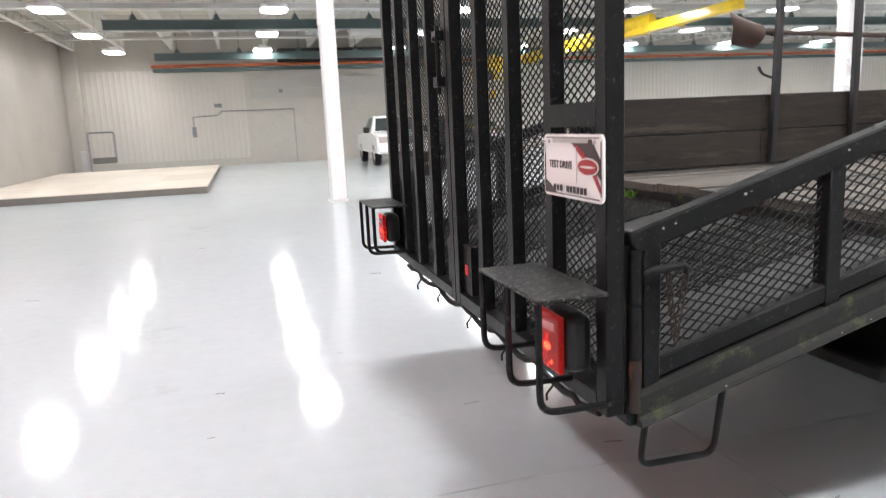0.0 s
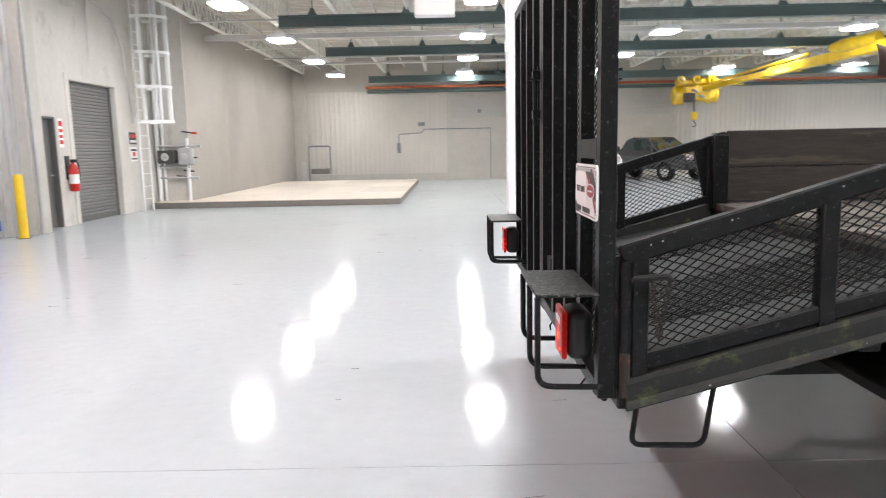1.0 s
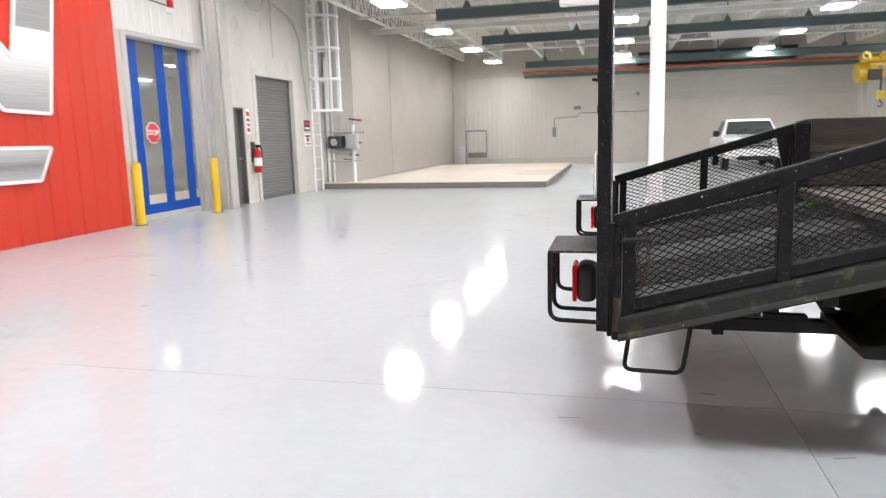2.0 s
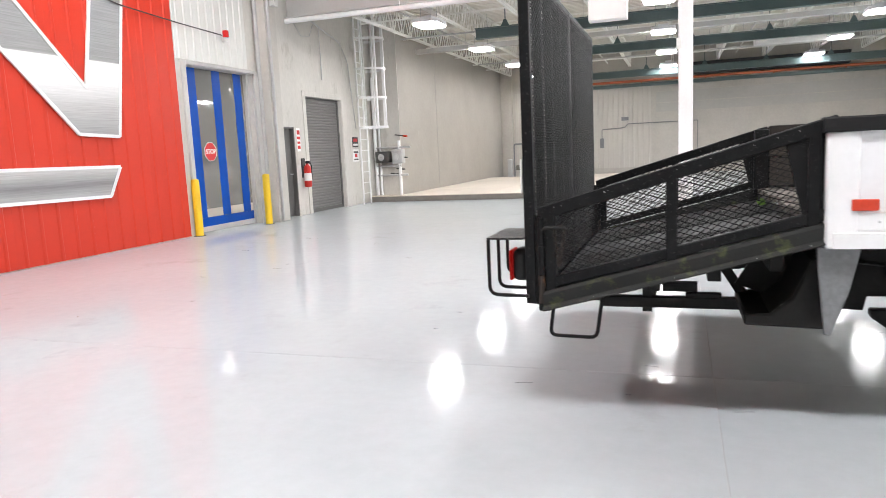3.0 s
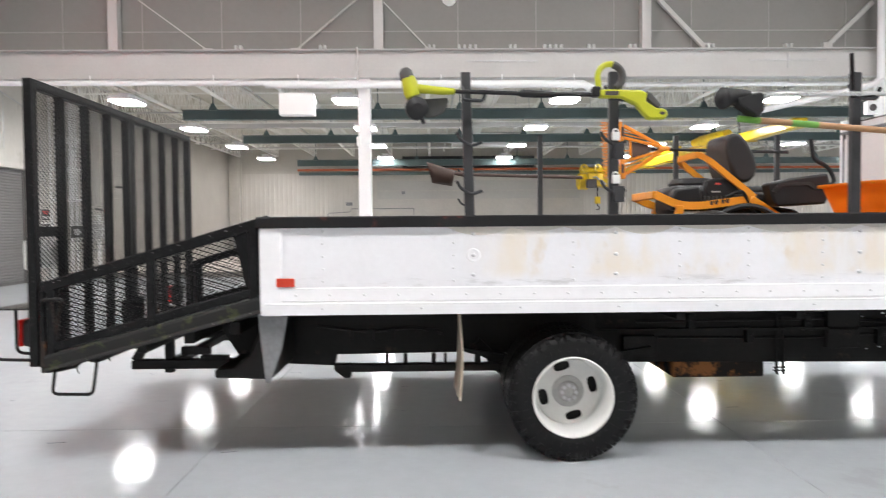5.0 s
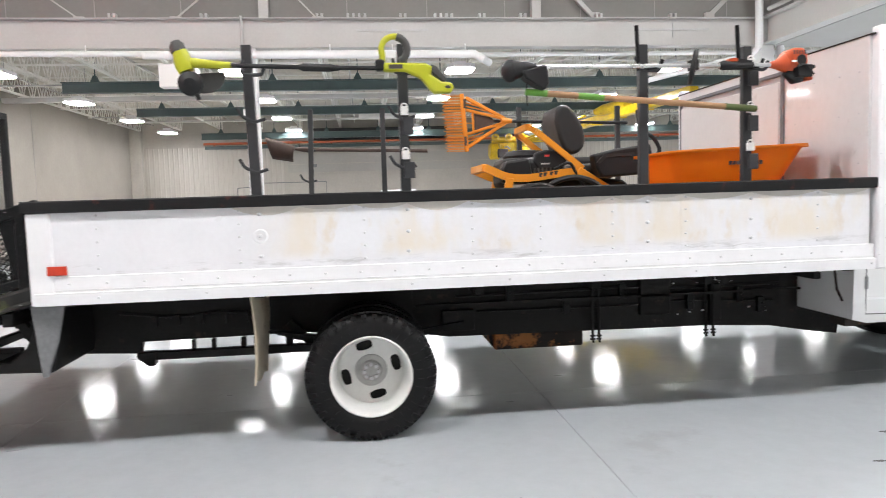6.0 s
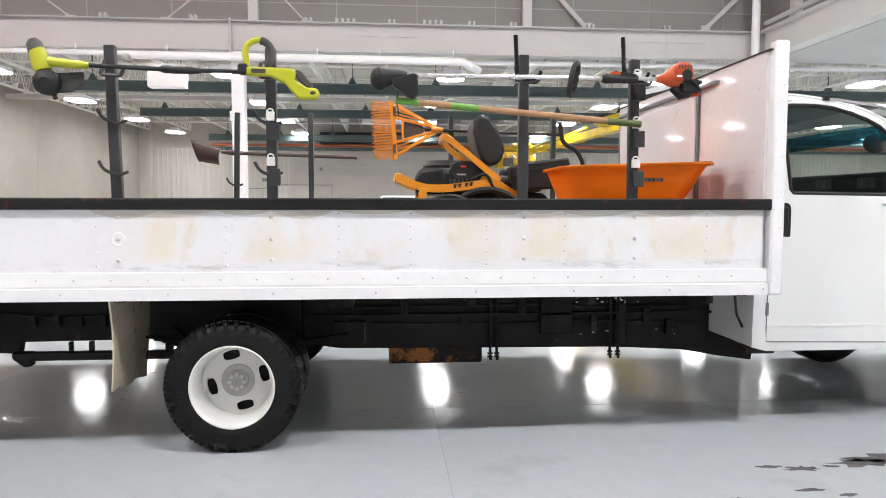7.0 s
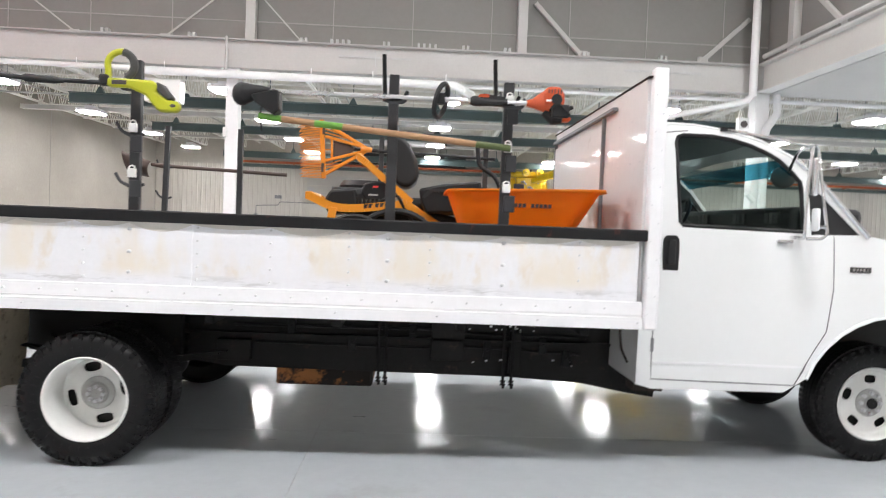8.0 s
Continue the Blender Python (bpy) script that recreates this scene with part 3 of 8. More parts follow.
part("panel_joint", bm, JOINT_PALE, wall_far_west, smooth=0)
# corner pier in the far corner
bm = BM()
box(bm, -10.09, -9.6, NORTH - 0.35, NORTH - 0.003, 0, ROOF_HALL)
part("corner_pier", bm, WALL_BEIGE, wall_north, bevel=0.01, smooth=0)
# ribbed siding, in sheets, either side of a smooth stretch
bm = BM()
box(bm, 0, 1.5, -0.012, 0, 0, 3.55)
for k in range(7):
    u = 0.06 + k * 0.215
    slab(bm, [(u, -0.012), (u + 0.02, -0.023), (u + 0.06, -0.023), (u + 0.08, -0.012)], "z", 0.0, 3.55)
SID = shared("siding_sheet", bm, SIDING)
for x in [-9.5 + 1.5 * k for k in range(4)] + [6.4 + 1.5 * k for k in range(16)]:
    piece("siding_sheet", SID, wall_north, (x, NORTH - 0.004, 0.3))
# smooth panels with trim, and a conduit with its box
bm = BM()
box(bm, -3.3, 6.2, NORTH - 0.03, NORTH - 0.003, 2.62, 3.5)
part("upper_panel", bm, NORTH_PANEL, wall_north, smooth=0)
bm = BM()
for z in (2.62, 3.02, 3.5):
    box(bm, -3.3, 6.2, NORTH - 0.06, NORTH - 0.032, z - 0.02, z + 0.02)
part("panel_trim", bm, WALL_BEIGE, wall_north, smooth=0)
bm = BM()
tube(bm, bend([(-5.6, NORTH - 0.05, 1.55), (-5.6, NORTH - 0.05, 2.0), (-4.6, NORTH - 0.05, 2.05), (-4.5, NORTH - 0.05, 2.2), (-1.6, NORTH - 0.05, 2.2)]), 0.018, 6)
box(bm, -5.68, -5.52, NORTH - 0.12, NORTH - 0.01, 1.2, 1.62)
box(bm, -4.75, -4.45, NORTH - 0.12, NORTH - 0.01, 2.35, 2.5)
box(bm, -2.15, -2.0, NORTH - 0.12, NORTH - 0.04, 2.86, 3.0)
tube(bm, [(-1.6, NORTH - 0.05, 2.2), (-1.6, NORTH - 0.05, 0.0)], 0.014, 6)
part("wall_conduit", bm, PLATE_METAL, wall_north, "grey conduit with small boxes")

# roof of the hall: ribbed deck, bar joists, girders
bm = BM()
box(bm, WEST - 0.5, EAST, LINE + 0.53, NORTH + 0.3, ROOF_HALL, ROOF_HALL + 0.2)
for k in range(82):
    y = LINE + 0.55 + k * 0.2
    box(bm, -10.9, EAST, y, y + 0.07, ROOF_HALL - 0.045, ROOF_HALL)
single("ceiling", bm, DECK_PAINT, "cream painted ribbed steel roof deck", "ceiling", kind="structure", smooth=0)


def bar_joist(x):
    bm = BM()
    y0, y1, zt, zb = LINE + 0.55, NORTH - 0.05, ROOF_HALL - 0.08, 4.62
    for s in (-0.03, 0.03):
        beam(bm, (x + s, y0, zt), (x + s, y1, zt), 0.035, 0.05)
        beam(bm, (x + s, y0 + 0.4, zb), (x + s, y1 - 0.4, zb), 0.035, 0.05)
    n = 27
    for k in range(n):
        a, b = y0 + (y1 - y0) * k / n, y0 + (y1 - y0) * (k + 1) / n
        m = (a + b) / 2
        for s in (-0.035, 0.035):
            beam(bm, (x + s, a, zt), (x + s, m, zb), 0.022, 0.024)
            beam(bm, (x + s, m, zb), (x + s, b, zt), 0.022, 0.024)
    return bm


first = None
for k in range(23):
    x = -9.6 + 1.75 * k
    if first is None:
        first = tagged(finish("roof_joist", bar_joist(0.0), JOIST_PAINT, smooth=0), "cream open-web steel bar joist under the roof", "roof joist", "roof joists", "structure")
        first.location = (x, 0, 0)
    else:
        copy_thing(first, pose(x, 0, 0))


for y in (13.4, 16.3, 18.3, 21.2, 23.6, 25.6):
    bm = BM()
    for z in (4.66, 5.22):
        for s in (-0.016, 0.016):
            beam(bm, (-10.0, y + s, z), (EAST - 0.1, y + s, z), 0.012 if s < 0 else 0.045, 0.04 if s < 0 else 0.012)
    single("joist_bridging", bm, JOIST_PAINT, "cream angle bars bridging the roof joists", "roof bracing", kind="structure", smooth=0)
for y, z, x0, x1 in ((15.6, 4.56, -9.8, EAST - 0.2), (22.9, 4.58, -9.6, EAST - 0.2)):
    bm = BM()
    tube(bm, [(x0, y, z), (x1, y, z)], 0.022, 8)
    tube(bm, [(x0, y + 0.09, z + 0.01), (x1, y + 0.09, z + 0.01)], 0.014, 6)
    for k in range(16):
        x = x0 + 0.9 + 2.1 * k
        if x < x1:
            box(bm, x - 0.015, x + 0.015, y - 0.03, y + 0.12, z - 0.035, z - 0.0225)
            tube(bm, [(x, y + 0.05, z - 0.03), (x, y + 0.05, ROOF_HALL - 0.04)], 0.006, 5)
    single("conduit_run", bm, PIPE_GREY, "pair of thin conduits hung under the roof", "conduit", kind="structure")


def girder(name, y, z, h, w, material, label, x0=-10.0, x1=EAST - 0.1):
    bm = BM()
    a, b, t, u = w / 2, h / 2, 0.012, 0.02
    slab(bm, [(y - a, z - b), (y + a, z - b), (y + a, z - b + u), (y + t, z - b + u), (y + t, z + b - u), (y + a, z + b - u), (y + a, z + b), (y - a, z + b), (y - a, z + b - u), (y - t, z + b - u), (y - t, z - b + u), (y - a, z - b + u)], "x", x0, x1)
    return single(name, bm, material, label, "beam", kind="structure", smooth=0)


for y, z, x0 in ((14.9, 4.37, -7.4), (20.1, 4.37, -7.2), (26.6, 4.15, -6.6)):
    g = girder("crane_rail", y, z, 0.27, 0.2, GREEN_STEEL, "dark green steel runway beam under the roof", x0=x0)
    bm = BM()
    for k in range(17):
        x = x0 + 0.8 + 2.2 * k
        if x < EAST - 0.5:
            slab(bm, [(x - 0.11, z + 0.136), (x + 0.11, z + 0.136), (x + 0.03, z + 0.3), (x - 0.03, z + 0.3)], "y", y - 0.05, y + 0.05)
            box(bm, x - 0.012, x + 0.012, y - 0.012, y + 0.012, z + 0.28, ROOF_HALL - 0.05)
    part("hanger", bm, GREEN_STEEL, g, smooth=0)
for y, z, h in ((17.5, 4.45, 0.13),):
    bm = BM()
    box(bm, -10.05, EAST - 0.1, y - 0.1, y + 0.1, z - h / 2, z + h / 2)
    single("roof_girder", bm, STEEL_WHITE, "white painted steel girder across the hall", "beam", bevel=0.008, kind="structure", smooth=0)
for y, z, r, x0 in ((12.3, 4.78, 0.05, -10.0), (19.0, 4.62, 0.035, -10.0), (24.6, 4.6, 0.035, -9.0)):
    bm = BM()
    tube(bm, [(x0, y, z), (EAST - 0.2, y, z)], r, 10)
    for k in range(18):
        x = x0 + 1.1 + 2.2 * k
        if x < EAST - 0.5:
            tube(bm, [(x, y, z + r * 0.8), (x, y, ROOF_HALL - 0.04)], 0.008, 5)
    single("sprinkler_pipe", bm, STEEL_WHITE, "white sprinkler pipe hung under the roof", "pipe", kind="structure")
for x in (-8.7, -5.2, -0.2, 4.6, 9.6, 14.5):
    bm = BM()
    tube(bm, [(x, 11.9, 4.72), (x, 27.3, 4.72)], 0.025, 8)
    single("branch_pipe", bm, STEEL_WHITE, "thin white branch pipe under the roof", "pipe", kind="structure")
bm = BM()
tube(bm, [(-6.95, NORTH - 0.2, 4.0), (EAST - 0.5, NORTH - 0.2, 4.0)], 0.055, 10)
for k in range(12):
    x = -6.5 + 2.6 * k
    box(bm, x - 0.02, x + 0.02, NORTH - 0.2, NORTH - 0.01, 3.9, 3.95)
single("conductor_rail", bm, RED_PIPE, "orange-red rail along the rear wall", "rail", kind="structure")
bm = BM()
box(bm, -6.9, EAST - 0.5, NORTH - 0.19, NORTH - 0.05, 3.76, 3.9)
single("rail_backing", bm, GREEN_STEEL, "dull green beam below the orange rail", "beam", kind="structure", smooth=0)
bm = BM()
box(bm, -2.1, 4.0, NORTH - 0.5, NORTH - 0.012, 4.09, 4.58)
single("black_vent", bm, BLACK_DUCT, "black slot vent high on the rear wall", "vent", bevel=0.01, kind="structure")
bm = BM()
tube(bm, [(0.0, 22.5, 4.62), (2.6, 22.5, 4.62)], 0.28, 16)
for x in (0.4, 2.2):
    tube(bm, [(x, 22.5, 4.85), (x, 22.5, 5.3)], 0.01, 5)
single("round_duct", bm, STEEL_WHITE, "short white round duct hung under the roof", "duct", kind="structure")


# lamps: a flat housing with a bright diffuser
def hall_lamp(name, glow, w, d, drop, label, group):
    e = thing(name, (0, 0, 0), label, "ceiling lamp", group)
    c = 0.12
    o = [(-w / 2 + c, -d / 2), (w / 2 - c, -d / 2), (w / 2, -d / 2 + c), (w / 2, d / 2 - c), (w / 2 - c, d / 2), (-w / 2 + c, d / 2), (-w / 2, d / 2 - c), (-w / 2, -d / 2 + c)]
    bm = BM()
    slab(bm, [(x * 1.04, y * 1.04) for x, y in o], "z", 0.02, 0.11)
    box(bm, -0.13, 0.13, -0.2, 0.2, 0.11, 0.2)
    part("housing", bm, WHITE_TRIM, e, smooth=0)
    bm = BM()
    slab(bm, o, "z", 0.0, 0.019)
    part("diffuser", bm, glow, e, "bright white diffuser", smooth=0)
    bm = BM()
    tube(bm, bend([(-0.2, 0, 0.11), (-0.2, 0, drop), (0.2, 0, drop), (0.2, 0, 0.11)], 0.02), 0.008, 5)
    part("hanger", bm, PIPE_GREY, e)
    return e


lamp = hall_lamp("ceiling_lamp", LAMP_HALL, 0.62, 0.85, ROOF_HALL - 4.3, "white panel lamp hanging bright under the roof", "hall lamps")
spots = [(x, y) for x in (-7.9, -2.75, 2.4, 7.55, 12.7, 17.85, 23.0, 28.15) for y in (12.65, 17.25, 21.85, 26.35)]
lamp.location = (*spots[0], 4.3)
for x, y in spots[1:]:
    copy_thing(lamp, pose(x, y, 4.3))
copy_thing(lamp, pose(WEST - 2.2, 7.9, 3.15))
for x in (12.7, 17.85, 23.0, 28.15):
    for y in (-6.5, -2.0, 2.5, 7.0):
        copy_thing(lamp, pose(x, y, 4.3))
lamp = hall_lamp("high_bay_lamp", LAMP_BAY, 0.52, 0.66, 0.7, "white panel lamp hanging high in the bay", "bay lamps")
spots = [(x, y) for x in (-8.4, -2.7, 3.0, 8.7, 14.4) for y in (-3.2, 4.8)]
lamp.location = (*spots[0], ROOF_BAY - 0.7)
for x, y in spots[1:]:
    copy_thing(lamp, pose(x, y, ROOF_BAY - 0.7))

# roof of the bay
bm = BM()
box(bm, WEST - 0.5, EAST, SOUTH, LINE + 0.2, ROOF_BAY, ROOF_BAY + 0.2)
for k in range(70):
    y = SOUTH + 0.2 + k * 0.3
    box(bm, WEST, EAST, y, y + 0.1, ROOF_BAY - 0.05, ROOF_BAY)
single("ceiling", bm, DECK_PAINT, "painted ribbed steel deck over the bay", "ceiling", kind="structure", smooth=0)

# girder line between bay and hall, with panelled wall above
g = girder("main_girder", LINE + 0.15, 4.87, 0.62, 0.3, STEEL_WHITE, "deep white steel girder on columns", x0=-10.9, x1=EAST - 0.1)
bm = BM()
for x in (-4.9, -3.1, -0.75, 0.0, 1.0, 1.85, 2.7, 3.6, 5.3, 7.0):
    for d in ((-0.05, 0.05) if x not in (0.0, 1.85) else (-0.16, -0.04, 0.08, 0.2)):
        box(bm, x + d - 0.02, x + d + 0.03, LINE - 0.02, LINE + 0.12, 5.181, 5.26)
part("clip", bm, PIPE_GREY, g, smooth=0)
bm = BM()
for x0, x1 in ((0.0, 1.55), (6.2, 7.9)):
    box(bm, x0, x1, LINE + 0.118, LINE + 0.137, 4.92, 4.96)
    box(bm, (x0 + x1) / 2 - 0.008, (x0 + x1) / 2 + 0.008, LINE + 0.11, LINE + 0.13, 4.76, 5.1)
part("cable_tray", bm, PIPE_GREY, g, smooth=0)
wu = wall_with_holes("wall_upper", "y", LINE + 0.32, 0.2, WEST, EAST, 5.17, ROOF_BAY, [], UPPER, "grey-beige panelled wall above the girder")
bm = BM()
for k in range(20):
    x = -10.5 + 1.72 * k
    box(bm, x, x + 0.02, LINE + 0.308, LINE + 0.32, 5.2, ROOF_BAY)
for z in (5.62, 6.9):
    box(bm, WEST, EAST, LINE + 0.306, LINE + 0.317, z, z + 0.025)
part("panel_joint", bm, JOINT_PALE, wu, smooth=0)
for x in (-7.6, -1.9, 3.93, 12.5, 18.0):
    bm = BM()
    box(bm, x - 0.1, x + 0.1, LINE + 0.1, LINE + 0.3, 5.18, ROOF_BAY)
    part("wall_post", bm, STEEL_WHITE, wu, smooth=0)
bm = BM()
for a, b, w in (((5.27, 5.2), (4.2, 6.3), 0.09), ((7.95, 5.25), (8.95, 6.2), 0.09), ((-0.8, 5.2), (-1.85, 6.3), 0.03), ((-5.6, 5.2), (-7.5, 6.6), 0.03), ((-3.7, 5.2), (-2.0, 6.6), 0.03)):
    beam(bm, (a[0], LINE + 0.2, a[1]), (b[0], LINE + 0.2, b[1]), w, w)
    box(bm, a[0] - 0.1, a[0] + 0.1, LINE + 0.15, LINE + 0.25, 5.181, 5.32 if w > 0.05 else 5.24)
part("brace", bm, STEEL_WHITE, wu, smooth=0)
bm = BM()
tube(bm, [(-10.8, LINE - 0.12, 4.45), (-4.3, LINE - 0.12, 4.43)], 0.055, 10)
tube(bm, [(-4.3, LINE - 0.12, 4.40), (2.5, LINE - 0.12, 4.38), (2.65, LINE - 0.1, 4.3), (2.9, LINE + 0.4, 4.3)], 0.085, 12)
tube(bm, [(2.4, LINE + 0.3, 4.45), (EAST - 0.2, LINE + 0.3, 4.45)], 0.05, 10)
for x in (-8.0, -5.4, -3.6, -0.55, 0.75, 2.3):
    tube(bm, [(x, LINE - 0.12, 4.42), (x, LINE - 0.12, 4.6)], 0.012, 5)
single("girder_pipe", bm, COLUMN_WHITE, "white pipe running below the main girder", "pipe", kind="structure")
bm = BM()
box(bm, -4.05, -3.3, LINE + 0.0, LINE + 0.3, 3.78, 4.25)
single("white_junction_box", bm, SIGN_WHITE, "white sheet-metal box hung below the girder", "junction box", bevel=0.01, kind="structure")
bm = BM()
tube(bm, [(-2.35, LINE - 0.04, 5.2), (-2.35, LINE - 0.04, 4.5)], 0.03, 8)
single("drop_pipe", bm, STEEL_WHITE, "short vertical pipe on the girder", "pipe", kind="structure")


def column(x, y, w, top, label):
    e = thing("column", (x, y, 0), label, "column", kind="structure")
    bm = BM()
    slab(bm, [(x - w / 2, y - w / 2), (x + w / 2, y - w / 2), (x + w / 2, y + w / 2), (x - w / 2, y + w / 2)], "z", 0.012, top)
    part("shaft", bm, COLUMN_WHITE, e, bevel=0.02, segs=2)
    bm = BM()
    box(bm, x - w * 0.65, x + w * 0.65, y - w * 0.65, y + w * 0.65, 0.0, 0.012)
    for sx in (-1, 1):
        for sy in (-1, 1):
            tube(bm, [(x + sx * w * 0.57, y + sy * w * 0.57, 0.012), (x + sx * w * 0.57, y + sy * w * 0.57, 0.05)], 0.012, 6)
    part("base_plate", bm, COLUMN_WHITE, e, smooth=0)
    return e


c1 = column(-2.22, LINE + 0.17, 0.27, 4.56, "white square steel column carrying the girder")
bm = BM()
box(bm, -2.39, -2.3, LINE - 0.01, LINE + 0.1, 3.1, 3.3)
part("switch_box", bm, SIGN_WHITE, c1, bevel=0.006)
c2 = column(9.25, LINE + 0.17, 0.32, 4.56, "white square steel column at the bay corner")
bm = BM()
tube(bm, bend([(9.6, LINE + 0.1, 4.55), (9.62, LINE + 0.05, 4.15), (9.3, LINE - 0.08, 3.75), (9.3, LINE - 0.08, 2.0), (9.05, LINE - 0.08, 1.7)], 0.1), 0.085, 10)
box(bm, 8.72, 8.95, LINE - 0.05, LINE + 0.1, 3.72, 4.0)
tube(bm, [(9.1, LINE - 0.1, 2.2), (8.9, LINE - 0.2, 2.35)], 0.06, 8)
part("duct_bend", bm, COLUMN_WHITE, c2, "white bent duct and a small box")
bm = BM()
tube(bm, [(8.83, LINE - 0.052, 3.86), (8.83, LINE - 0.075, 3.86)], 0.075, 14)
part("speaker_cone", bm, SIGN_DARK, c2)
bm = BM()
tube(bm, [(8.95, LINE - 0.14, ROOF_BAY), (8.95, LINE - 0.14, 4.45)], 0.085, 12)
tube(bm, bend([(8.95, LINE - 0.14, 4.5), (8.85, LINE - 0.05, 4.35), (6.6, LINE + 0.9, 3.9)], 0.1), 0.06, 10)
single("rain_pipe", bm, COLUMN_WHITE, "white vertical drain pipe at the girder corner", "pipe", kind="structure")
# girder that turns off towards the bay, with its wall
bm = BM()
slab(bm, [(9.1, 4.56), (9.4, 4.56), (9.4, 4.6), (9.265, 4.6), (9.265, 5.14), (9.4, 5.14), (9.4, 5.18), (9.1, 5.18), (9.1, 5.14), (9.235, 5.14), (9.235, 4.6), (9.1, 4.6)], "y", SOUTH, LINE - 0.01)
single("side_girder", bm, WHITE_CLAD, "white steel girder along the side of the bay", "beam", kind="structure", smooth=0)
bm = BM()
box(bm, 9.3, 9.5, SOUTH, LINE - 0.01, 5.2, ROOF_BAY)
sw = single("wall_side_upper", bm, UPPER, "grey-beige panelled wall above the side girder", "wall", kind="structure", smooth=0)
bm = BM()
for y in (9.9, 6.0, 2.0):
    box(bm, 9.14, 9.298, y, y + 0.2, 5.2, ROOF_BAY)
    beam(bm, (9.2, y - 0.05, 6.6), (9.2, y - 1.6, 5.25), 0.08, 0.08)
part("wall_post", bm, STEEL_WHITE, sw, smooth=0)
bm = BM()
tube(bm, [(9.08, -9.8, 5.28), (9.08, 10.9, 5.28)], 0.05, 8)
single("side_pipe", bm, STEEL_WHITE, "white pipe along the side girder", "pipe", kind="structure")
bm = BM()
box(bm, 9.45, EAST, SOUTH, LINE, 4.56, 4.7)
single("ceiling_side_bay", bm, STEEL_WHITE, "white flat ceiling of the side bay", "ceiling", kind="structure", smooth=0)
# dome camera hanging in the bay
e = thing("dome_camera", (-0.5, 6.5, 4.62), "white dome camera hanging from a rod", "camera")
bm = BM()
ball(bm, (-0.5, 6.5, 4.72), 0.11, 0.11, 0.11)
part("dome", bm, SIGN_WHITE, e)
bm = BM()
tube(bm, [(-0.5, 6.5, 4.8), (-0.5, 6.5, ROOF_BAY)], 0.015, 6)
part("rod", bm, PIPE_GREY, e)


# ---- the work truck ----
WIDE = 2.56           # over the bed's sides
truck = thing("work_truck", (0, 1.28, 0), "white flatbed landscaping truck with black ramp and rear gate", "truck")


def holed(bm, outer, holes):
    """A flat sheet in x and z with holes, in the plane y = 0."""
    edges = []
    for loop in (outer, *holes):
        vs = [bm.verts.new((p[0], 0.0, p[1])) for p in loop]
        edges += [bm.edges.new((vs[i], vs[(i + 1) % len(vs)])) for i in range(len(vs))]
    bmesh.ops.triangle_fill(bm, use_beauty=True, use_dissolve=False, edges=edges, normal=(0, -1, 0))


def thicken(bm, d):
    """Gives an open sheet a thickness d along y."""
    r = bmesh.ops.extrude_face_region(bm, geom=bm.faces[:])
    for v in r["geom"]:
        if isinstance(v, bmesh.types.BMVert):
            v.co.y += d


# side of the bed: sheets, rails, posts
for y0, y1, far in ((0.0, 0.03, False), (WIDE - 0.03, WIDE, True)):
    for k, (a, b) in enumerate(((-1.6252, -0.70), (-0.70, 0.572), (0.572, 1.82), (1.82, 3.0))):
        bm = BM()
        d = 0.003 * (k % 2) * (1 if far else -1)
        n = 10
        for i in range(n):
            box(bm, a + (b - a) * i / n, a + (b - a) * (i + 1) / n, y0 + d, y1 + d, 0.99, 1.352)
        bmesh.ops.remove_doubles(bm, verts=bm.verts, dist=0.0004)
        part("side_sheet", bm, SIDE_SHEET, truck, "scuffed white sheet with yellowed patches", smooth=0)
    s = -1 if not far else 1
    e = 0.0 if not far else WIDE
    bm = BM()
    prof = [(0, 0.865), (0.028, 0.865), (0.03, 0.928), (0.006, 0.931), (0.006, 0.938), (0.011, 0.942), (0.010, 1.012), (0.007, 1.015), (0, 1.015)]
    slab(bm, [(e + s * p, z) for p, z in prof], "x", -1.72, 3.03)
    part("rub_rail", bm, WHITE_TRIM, truck, "white lower rail with a folded lip", smooth=20)
    bm = BM()
    slab(bm, [(e + s * p, z) for p, z in ((-0.07, 1.349), (0.022, 1.349), (0.026, 1.355), (0.026, 1.405), (0.02, 1.412), (-0.07, 1.412))], "x", -1.765, 3.05)
    part("top_rail", bm, BLACK_RAIL, truck, "black steel rail with worn red primer", smooth=20)
    bm = BM()
    box(bm, -1.75, -1.625, e + s * 0.012, e - s * 0.05, 0.86, 1.352)
    part("corner_post", bm, WHITE_TRIM, truck, bevel=0.008)
# shade of the top rail on the sheet, painted as flat cream scallops
bm = BM()
rnd = random.Random(3)
cuts = [-0.7, -0.35, -0.05, 0.24, 0.57, 0.99, 1.41, 1.62, 1.82, 2.25, 2.67, 3.0]
for a, b in zip(cuts, cuts[1:]):
    n = 8
    for i in range(n):
        t0, t1 = i / n, (i + 1) / n
        h = [0.004 + (0.032 + 0.014 * math.sin(a * 7)) * (1 - 4 * (t - 0.5) ** 2 * 0.9) for t in (t0, t1)]
        xa, xb = a + (b - a) * t0, a + (b - a) * t1
        v = [bm.verts.new(p) for p in ((xa, -0.0045, 1.351), (xb, -0.0045, 1.351), (xb, -0.0045, 1.351 - h[1]), (xa, -0.0045, 1.351 - h[0]))]
        bm.faces.new(v)
part("rail_shade", bm, RAIL_SHADE, truck, "dull cream scallops painted as the rail's shade", smooth=0)
